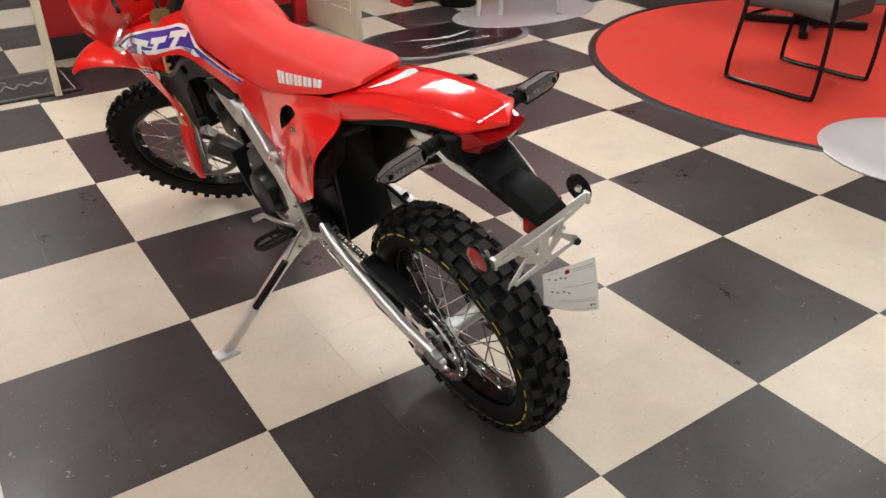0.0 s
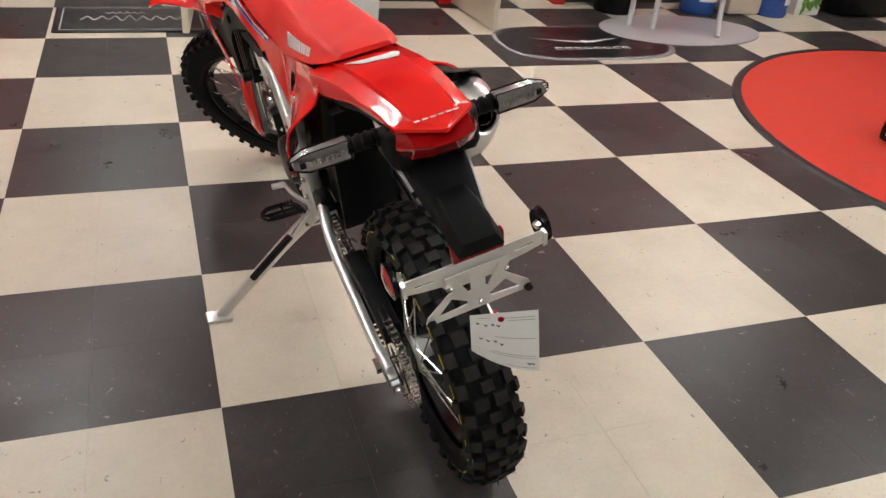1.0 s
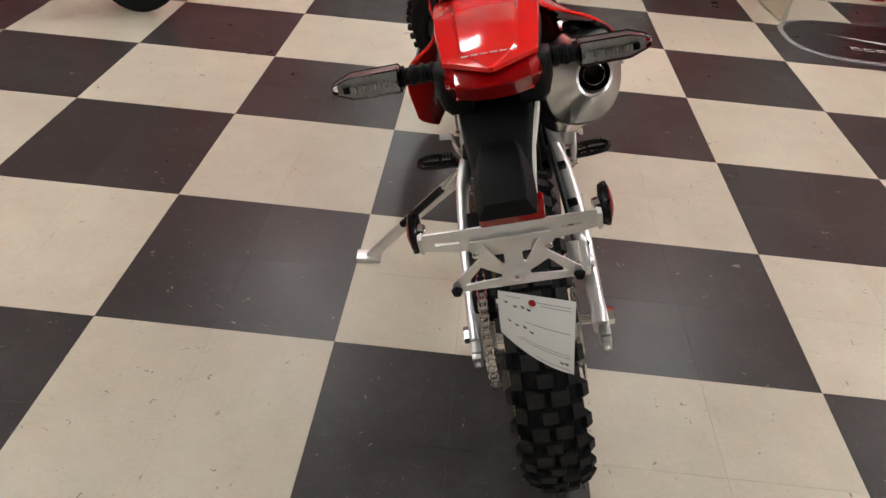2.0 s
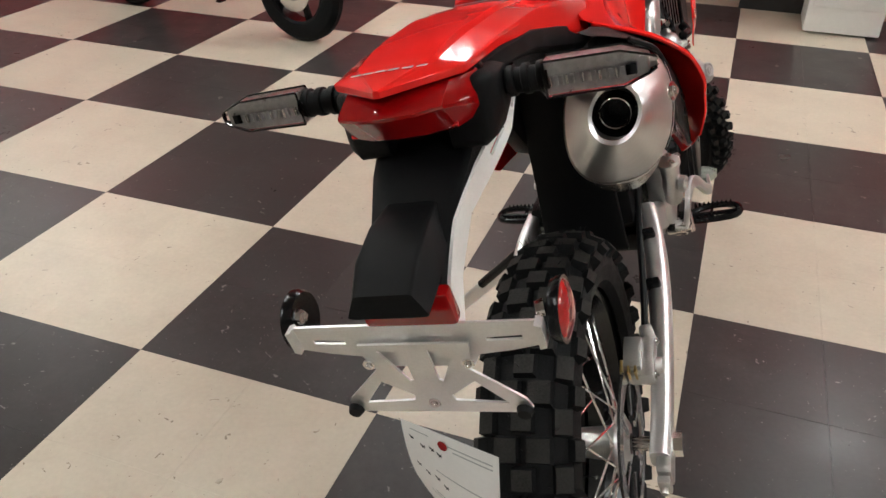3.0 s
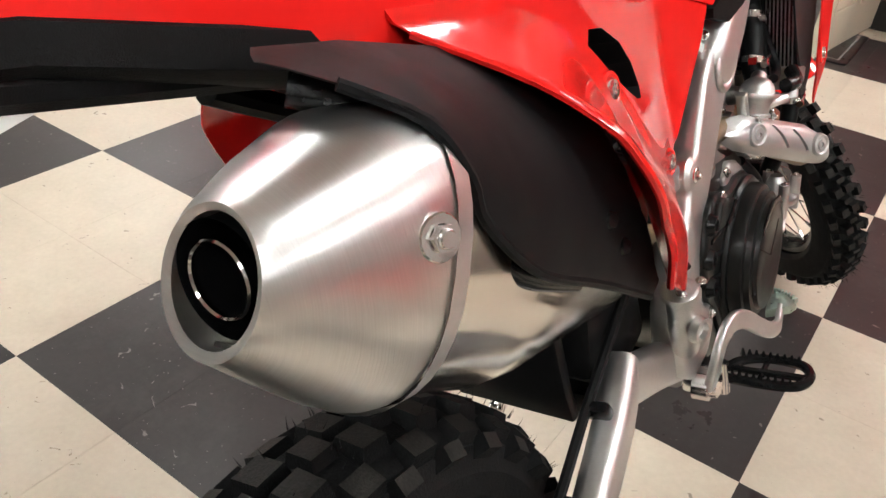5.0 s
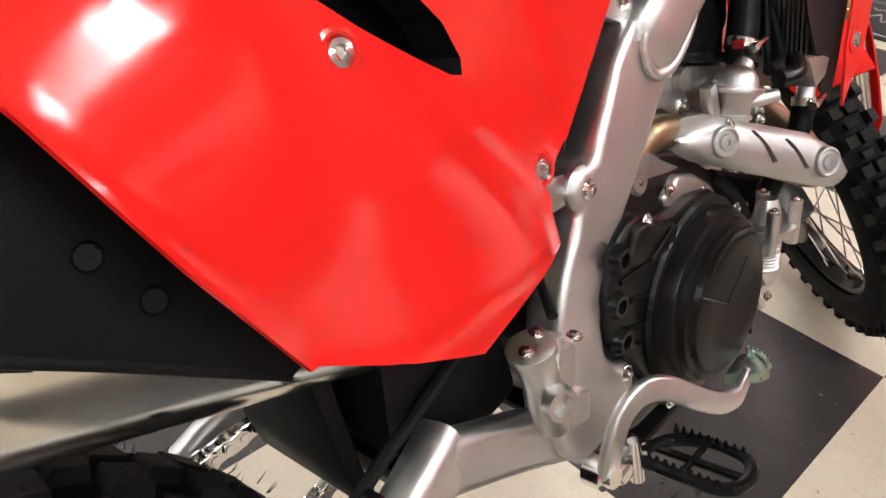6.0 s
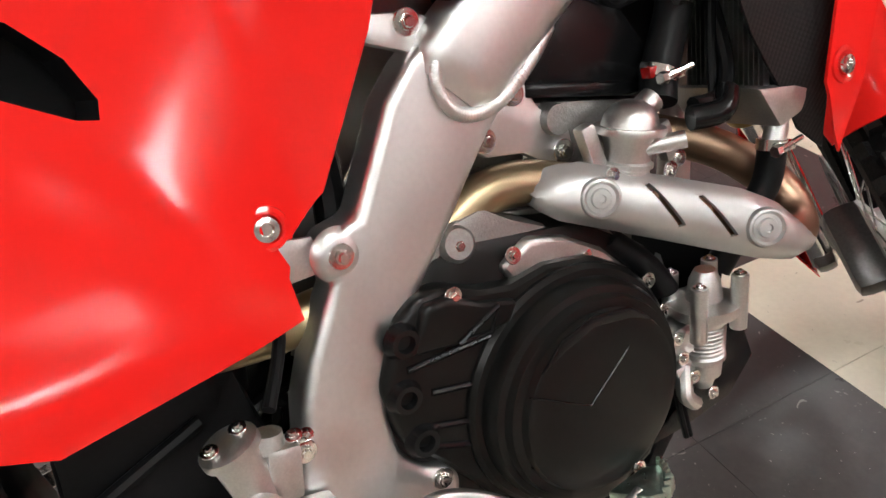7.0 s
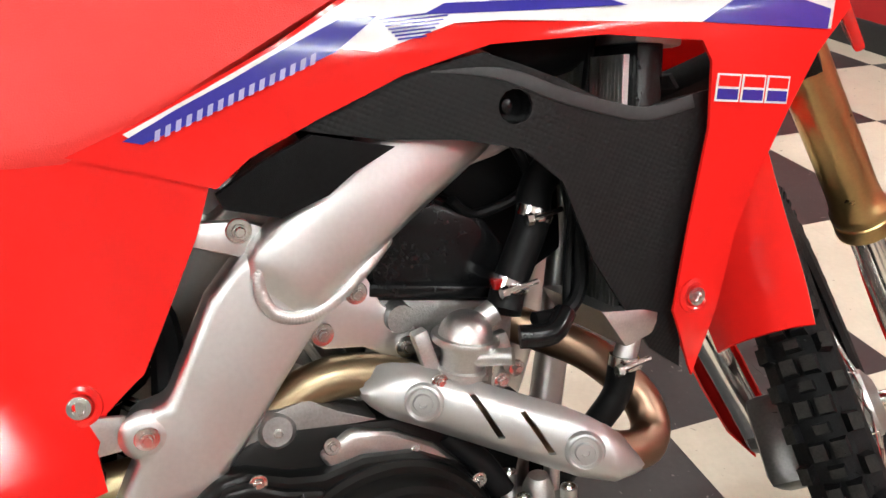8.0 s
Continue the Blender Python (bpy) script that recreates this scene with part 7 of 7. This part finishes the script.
# ---- rear master cylinder
MC = Matrix.Translation((0.147, 0.516, 0.5)) @ Matrix.Scale(0.83, 4) @ Matrix.Translation((-0.15, -0.51, -0.52))
ax = Vector((-0.05, 0.22, -1)).normalized()
base = Vector((0.15, 0.487, 0.585))
bm = bmesh.new()
lathe(bm, [(0.0, -0.012), (0.02, -0.012), (0.026, -0.008), (0.026, 0.0), (0.021, 0.003), (0.02, 0.05), (0.022, 0.055), (0.019, 0.105), (0.012, 0.115), (0.0, 0.115)], base, ax, 24)
box(bm, (0.15, 0.52, 0.55), (0.03, 0.03, 0.05), (-12, 0, 0), b=0.006)
box(bm, (0.15, 0.535, 0.49), (0.028, 0.035, 0.035), (-12, 0, 0), b=0.006)
lathe(bm, [(0.0, 0.004), (0.01, 0.004), (0.012, 0.012), (0.018, 0.012), (0.02, 0.0)], (0.168, 0.492, 0.53), (1, -0.3, 0), 20)
lathe(bm, [(0.0, 0.016), (0.0125, 0.016), (0.014, 0.0)], (0.15, 0.515, 0.572), (0, 0.2, 1), 16)
bm.transform(MC)
mc = part("master_cylinder", bm, CAST, bike, "cast rear brake master cylinder")
for c in ((0.158, 0.47, 0.597), (0.15, 0.497, 0.602), (0.165, 0.535, 0.582), (0.16, 0.545, 0.575)):
    bolt(MC @ Vector(c), (0.3, -0.1, 1), 0.62)
bm = bmesh.new()
tube(bm, [(0.15, 0.525, 0.605), (0.105, 0.56, 0.64), (0.07, 0.58, 0.69)], 0.006, 4, 10)
bm.transform(MC)
part("fluid_hose", bm, HOSE, mc)

# ---- brake pedal, foot pegs, shift lever
bm = bmesh.new()
sweep(bm, [(0.15, 0.575, 0.375), (0.158, 0.577, 0.41), (0.163, 0.592, 0.437), (0.168, 0.62, 0.446), (0.176, 0.65, 0.434), (0.184, 0.69, 0.4), (0.19, 0.725, 0.374), (0.192, 0.757, 0.362), (0.19, 0.776, 0.364), (0.188, 0.795, 0.368)], rect(0.011, 0.027, 0.004), 5, grow=lambda t: 1.1 - 0.35 * t)
pedal = part("brake_pedal", bm, ALU, bike, "forged aluminium brake pedal")
bm = bmesh.new()
prism(bm, [(0.172, 0.772), (0.168, 0.815), (0.178, 0.832), (0.196, 0.826), (0.208, 0.806), (0.202, 0.792)], 0.362, 0.376, b=0.002, axis="z")
for k in range(7):
    f = k / 6
    box(bm, (0.174 + 0.032 * f, 0.829 - 0.022 * f * f, 0.377), (0.003, 0.006, 0.007), (0, 0, 40 - 70 * f))
part("pedal_pad", bm, PADMETAL, pedal, "serrated pedal tip with a greenish cast")
bm = bmesh.new()
lathe(bm, [(0, 0.03), (0.011, 0.03), (0.012, 0.022), (0.017, 0.02), (0.017, 0.0), (0.0, 0.0)], (0.13, 0.573, 0.372), (1, 0, 0), 20)
part("pedal_pivot", bm, CHROME, pedal)


def foot_peg(s):
    bm = bmesh.new()
    box(bm, (s * 0.132, 0.612, 0.362), (0.05, 0.05, 0.03), b=0.006)
    lathe(bm, [(0, 0.024), (0.007, 0.024), (0.0075, 0), (0.0075, -0.024)], (s * 0.155, 0.615, 0.362), (0, 0, 1), 12)
    br = part("foot_peg", bm, CHROME, bike, "black serrated foot peg on a plated bracket")
    bm = bmesh.new()
    loop = [(s * 0.15, 0.63, 0.368), (s * 0.2, 0.627, 0.369), (s * 0.245, 0.632, 0.37), (s * 0.258, 0.655, 0.37), (s * 0.245, 0.68, 0.37), (s * 0.2, 0.686, 0.369), (s * 0.165, 0.67, 0.368), (s * 0.15, 0.63, 0.368)]
    tube(bm, loop, 0.0068, 5, 8)
    tube(bm, [(s * 0.15, 0.655, 0.366), (s * 0.256, 0.656, 0.368)], 0.005, 1, 8)
    tube(bm, [(s * 0.2, 0.63, 0.366), (s * 0.2, 0.684, 0.366)], 0.004, 1, 8)
    for y in (0.629, 0.684):
        for k in range(9):
            x = s * (0.168 + 0.009 * k)
            lathe(bm, [(0.0042, 0.0), (0.0014, 0.01)], (x, y, 0.371), (0, 0, 1), 5)
    bm.transform(Matrix.Translation((0, -0.018, 0.026) if s < 0 else (-0.004, -0.004, -0.014)))
    part("peg_tread", bm, GLOSSBLACK, br, "black toothed peg loop")


foot_peg(1)
foot_peg(-1)
bm = bmesh.new()
sweep(bm, [(-0.13, 0.61, 0.41), (-0.155, 0.68, 0.412), (-0.163, 0.768, 0.4)], rect(0.009, 0.014, 0.003), 4)
lev = part("shift_lever", bm, ALU, bike, "aluminium shift lever")
bm = bmesh.new()
tube(bm, [(-0.163, 0.768, 0.4), (-0.2, 0.771, 0.401)], 0.009, 1, 14)
part("lever_tip", bm, CAST, lev)

# ---- front end, turned to the left about the steering axis
A = Vector((0, 1.627, 0))
U = Vector((0, -0.477, 0.879))
V = Vector((0, 0.879, 0.477))
STEER = Matrix.Translation(A) @ Matrix.Rotation(radians(50), 4, U) @ Matrix.Translation(-A)


def fork_at(s, out=0.03, x=0.0):
    return Vector((x, 0, 0)) + A + U * s + V * out


FW = STEER @ Matrix.Translation((0, 1.5, 0.349))
front_rows = [(-0.011, 0.0165, 0.019, 0, 0), (0.011, 0.0165, 0.019, 0, 0), (-0.028, 0.0145, 0.02, 0.5, -0.5), (0.028, 0.0145, 0.02, 0.5, 0.5), (0.0, 0.017, 0.011, 0.5, 0)]
wheel("front_wheel", FW, 0.333, 0.084, 0.0145, 46, front_rows, 0.09, 5, "black spoked front rim")
bm = bmesh.new()
lathe(bm, [(0.105, 0.0), (0.13, 0.0), (0.13, 0.0035), (0.105, 0.0035), (0.105, 0.0)], (-0.06, 0, 0), (1, 0, 0), 60)
bm.transform(FW)
disc = part("front_disc", bm, DISC, bike, "drilled front brake disc")
for k in range(6):
    a = math.pi * k / 3
    bm = bmesh.new()
    box(bm, (-0.058, 0.075 * math.cos(a), 0.075 * math.sin(a)), (0.0035, 0.075, 0.012), (math.degrees(a), 0, 0))
    bm.transform(FW)
    part("disc_arm", bm, DISC, disc)


def front(name, build, material, label="", parent=None, sharp=35):
    bm = bmesh.new()
    build(bm)
    bm.transform(STEER)
    return part(name, bm, material, parent or bike, label, sharp)


for s in (-1, 1):
    x = s * 0.118
    front("fork_lower", lambda b: (tube(b, [fork_at(0.36, 0.045, x), fork_at(0.75, 0.045, x)], 0.0235, 1, 24),), CHROME, "polished fork slider tube")
    front("fork_upper", lambda b: (lathe(b, [(0.0245, 0.0), (0.033, 0.0), (0.034, 0.006), (0.0335, 0.018), (0.0315, 0.02), (0.0335, 0.024), (0.0335, 0.034), (0.031, 0.038), (0.029, 0.06), (0.029, 0.47), (0.0, 0.47)], fork_at(0.665, 0.045, x), U, 28),), GOLD, "gold anodised fork tube")
    front("axle_lug", lambda b: (box(b, fork_at(0.37, 0.045, x), (0.03, 0.05, 0.055), (-28, 0, 0), b=0.01),), DISC, "cast axle clamp")

    def guard(b):
        rings = []
        for sp, w, d in ((0.33, 0.03, 0.03), (0.4, 0.06, 0.045), (0.5, 0.062, 0.045), (0.57, 0.058, 0.042), (0.63, 0.05, 0.036), (0.66, 0.036, 0.026)):
            c = fork_at(sp, 0.045, x)
            arc = []
            for q in range(9):
                t = radians(-15 + 150 * q / 8) if s > 0 else radians(195 - 150 * q / 8)
                arc.append(c + Vector((math.cos(t), 0, 0)) * w * 0.62 + V * math.sin(t) * d)
            inn = [c + (p - c) * 0.92 for p in arc]
            rings.append(arc + inn[::-1])
        loft(b, rings)
    front("fork_guard", guard, RED, "red plastic fork guard", sharp=45)
front("front_caliper", lambda b: (box(b, fork_at(0.44, -0.045, -0.075), (0.05, 0.09, 0.12), (-28, 0, 0), b=0.015),), DISC, "front brake caliper")
front("front_axle", lambda b: (tube(b, [(-0.13, 1.5, 0.349), (0.13, 1.5, 0.349)], 0.012, 1, 14),), CHROME)
front("triple_clamp", lambda b: (box(b, fork_at(0.93, 0.015), (0.27, 0.1, 0.035), (-28, 0, 0), b=0.01), box(b, fork_at(1.12, 0.015), (0.26, 0.09, 0.03), (-28, 0, 0), b=0.01)), BLACK, "black triple clamps")


def fender(b):
    rings = []
    keys = [(1.137, 0.535, 0.05, 0.016), (1.165, 0.585, 0.056, 0.024), (1.2, 0.65, 0.06, 0.03), (1.245, 0.725, 0.066, 0.035), (1.31, 0.79, 0.07, 0.035), (1.4, 0.855, 0.075, 0.03), (1.5, 0.878, 0.066, 0.024), (1.58, 0.868, 0.05, 0.016), (1.64, 0.838, 0.03, 0.008), (1.665, 0.818, 0.014, 0.004)]
    mids = spline([(k[0], k[1], 0) for k in keys], 4)
    ws = spline([(k[2], k[3], 0) for k in keys], 4)
    for i, (m, w) in enumerate(zip(mids, ws)):
        d = (mids[min(i + 1, len(mids) - 1)] - mids[max(i - 1, 0)]).normalized()
        n = Vector((0, -d.y, d.x))
        arc, inn = [], []
        for q in range(11):
            u = -1 + 2 * q / 10
            for lst, t in ((arc, 0.0), (inn, -0.004)):
                p = Vector((w.x * u, m.x, m.y)) + n * (t - w.y * abs(u) ** 2.4)
                lst.append(p)
        rings.append(arc + inn[::-1])
    loft(b, rings)


ff = front("front_fender", fender, RED, "red plastic front fender", sharp=40)
ff.data.transform(Matrix.Translation((-0.008, -0.028, 0.028)))


def cowl(b):
    rings = []
    for y, z, w, h in ((1.08, 1.02, 0.17, 0.16), (1.16, 1.0, 0.22, 0.24), (1.26, 0.965, 0.22, 0.29), (1.35, 0.93, 0.18, 0.27), (1.4, 0.905, 0.1, 0.17)):
        rings.append([(u * w, y, z + v * h) for u, v in rect(1, 1, 0.28)])
    loft(b, rings)
    for s in (-1, 1):
        prism(b, [(1.08, 0.98), (1.2, 0.96), (1.3, 0.92), (1.27, 0.83), (1.22, 0.78), (1.17, 0.86), (1.09, 0.92)], s * 0.115, s * 0.128, b=0.005)


cw = front("headlight_cowl", cowl, RED, "red headlight cowl with side fins", sharp=40)
front("headlight", lambda b: (lathe(b, [(0, 0.02), (0.03, 0.018), (0.05, 0.008), (0.055, 0.0)], (0, 1.407, 0.905), (0, 1, -0.15), 28),), LENS, "clear headlight lens", cw)
front("front_signal", lambda b: (tube(b, [(-0.12, 1.17, 0.985), (-0.16, 1.175, 0.985)], 0.011, 1, 10), box(b, (-0.2, 1.178, 0.985), (0.09, 0.03, 0.034), b=0.008)), CHROME, "clear front indicator", cw)


for ob in (cw, *cw.children):
    ob.data.transform(Matrix.Translation((-0.03, 0.1, 0.03)))


def bars(b):
    tube(b, [(-0.41, 0.93, 1.18), (-0.2, 1.03, 1.155), (-0.09, 1.06, 1.12), (0.09, 1.06, 1.12), (0.2, 1.03, 1.155), (0.41, 0.93, 1.18)], 0.0135, 6, 12)
    tube(b, [(-0.16, 1.045, 1.145), (0.16, 1.045, 1.145)], 0.009, 1, 10)


hb = front("handlebar", bars, GLOSSBLACK, "black tapered handlebar")
for s in (-1, 1):
    front("grip", lambda b: (tube(b, [(s * 0.28, 0.99, 1.168), (s * 0.41, 0.93, 1.18)], 0.0175, 1, 14),), HOSE, "black rubber grip", hb)
    front("lever", lambda b: (box(b, (s * 0.24, 1.02, 1.155), (0.04, 0.035, 0.03), b=0.006), tube(b, [(s * 0.24, 1.04, 1.155), (s * 0.33, 1.05, 1.155), (s * 0.42, 1.0, 1.16)], 0.006, 4, 8)), BLACK, "black control lever", hb)
for ob in (hb, *hb.children):
    ob.data.transform(Matrix.Translation((0, 0.03, 0.1)))
bm = bmesh.new()
for s in (-1, 1):
    tube(bm, [(s * 0.06, 1.1, 1.05), (s * 0.1, 1.06, 0.98), (s * 0.07, 1.0, 0.93), (s * 0.06, 0.93, 0.88)], 0.006, 6, 8)
tube(bm, [(-0.09, 1.2, 1.0), (-0.12, 1.16, 0.85), (-0.1, 1.25, 0.62), (-0.06, 1.35, 0.5)], 0.005, 6, 8)
part("cables", bm, HOSE, bike, "black control cables")

# ---- bring the engine, frame and shrouds to size
OWN_SIZE = {"side_panel", "rear_wheel", "front_wheel", "axle", "axle_block", "tail_cowl", "seat", "subframe", "inner_fender", "tail_light", "lamp_bracket", "turn_signal", "tail_extension", "rear_reflector", "plate_arm", "plate_bracket", "side_stand", "muffler_cap", "muffler_body", "muffler_guard", "front_disc", "fork_lower", "fork_upper", "axle_lug", "fork_guard", "front_caliper", "front_axle", "triple_clamp", "front_fender", "headlight_cowl", "handlebar", "cables", "swingarm", "chain", "chain_guard", "chain_guide", "chain_slider", "brake_hose", "brake_caliper", "clutch_case", "clutch_cover", "upper_case", "side_plate", "heat_shield", "air_pump"}


MUFFLER_IN = Matrix.Translation((0.1405, -0.101, 0.883)) @ Matrix.Scale(0.95, 4) @ Matrix.Translation((-0.157, 0.079, -0.876))
for top in (cap_ob, body):
    for ob in (top, *top.children):
        if ob.data is BOLT:
            ob.matrix_basis = MUFFLER_IN @ ob.matrix_basis
        else:
            ob.data.transform(MUFFLER_IN)
done = set()
for top in bike.children:
    if top.name.split(".")[0] in OWN_SIZE:
        continue
    for ob in (top, *top.children_recursive):
        if ob.data is BOLT:
            ob.matrix_basis = Matrix.Translation(to_size(ob.matrix_basis.translation)) @ Matrix.Scale(0.964, 4) @ ob.matrix_basis.to_3x3().to_4x4()
        elif ob.data.name not in done:
            done.add(ob.data.name)
            for v in ob.data.vertices:
                v.co = to_size(v.co)

# ---- paper sales tag that hangs from the plate bracket
tag_at = BIKE @ Vector((0.008, -0.408, 0.726))
tag = holder("sales_tag", Matrix.Translation(tag_at) @ pose(0, 0, 0, 0, -9, -16), "curled white paper sales tag hung on the plate bracket", "tag")
bm = bmesh.new()
rows_, cols_ = 8, 8
grid = []
for thick in (0.0, 0.0005):
    g = []
    for i in range(rows_ + 1):
        for j in range(cols_ + 1):
            u, v = i / rows_, j / cols_
            x = -0.052 + 0.105 * u
            z = -0.105 * v - 0.012 * (1 - (1 - u) ** 1.2) * v
            y = -0.006 * math.sin(v * 2.2) + 0.014 * (1 - u) ** 2 * v + thick
            g.append(bm.verts.new((x, y - 0.004, z + 0.03 * (1 - u) ** 2 * v)))
    grid.append(g)
w_ = cols_ + 1
for g in grid:
    for i in range(rows_):
        for j in range(cols_):
            bm.faces.new((g[i * w_ + j], g[i * w_ + j + 1], g[(i + 1) * w_ + j + 1], g[(i + 1) * w_ + j]))
part("sheet", bm, PAPER, tag)


def tag_y(u, v):
    return -0.006 * math.sin(v * 2.2) + 0.014 * (1 - u) ** 2 * v - 0.0048


def tag_p(u, v, lift=0.0):
    return Vector((-0.052 + 0.105 * u, tag_y(u, v) - lift, -0.105 * v - 0.012 * (1 - (1 - u) ** 1.2) * v + 0.03 * (1 - u) ** 2 * v))


def tag_line(bm, u0, u1, v0, v1, h):
    for k in range(6):
        a, b = k / 6, (k + 1) / 6
        p = [tag_p(u0 + (u1 - u0) * t, v0 + (v1 - v0) * t + d, 0.0004) for t, d in ((a, 0), (b, 0), (b, h), (a, h))]
        bm.faces.new([bm.verts.new(q) for q in p])


for u0, u1, v in ((0.5, 0.95, 0.08), (0.55, 0.95, 0.12), (0.1, 0.3, 0.06), (0.35, 0.95, 0.42), (0.3, 0.95, 0.72), (0.25, 0.95, 0.76), (0.5, 0.95, 0.93)):
    bm = bmesh.new()
    tag_line(bm, u0, u1, v, v, 0.012)
    part("print_bar", bm, GREYINK, tag, "grey printed line")
for u, v in ((0.08, 0.16), (0.2, 0.2), (0.3, 0.18), (0.38, 0.2), (0.12, 0.5), (0.22, 0.52), (0.33, 0.5), (0.42, 0.54), (0.82, 0.84), (0.88, 0.84)):
    bm = bmesh.new()
    tag_line(bm, u, u + 0.05, v, v + 0.02, 0.022)
    tag_line(bm, u + 0.02, u + 0.05, v + 0.03, v + 0.0, 0.02)
    part("pen_bar", bm, INK, tag, "dark pen mark")
bm = bmesh.new()
c = tag_p(0.45, 0.1, 0.0006)
lathe(bm, [(0.0, 0.0004), (0.005, 0.0004), (0.005, 0.0)], c, (0, -1, 0), 20)
part("round_mark", bm, REFLECTOR, tag, "small round red emblem")
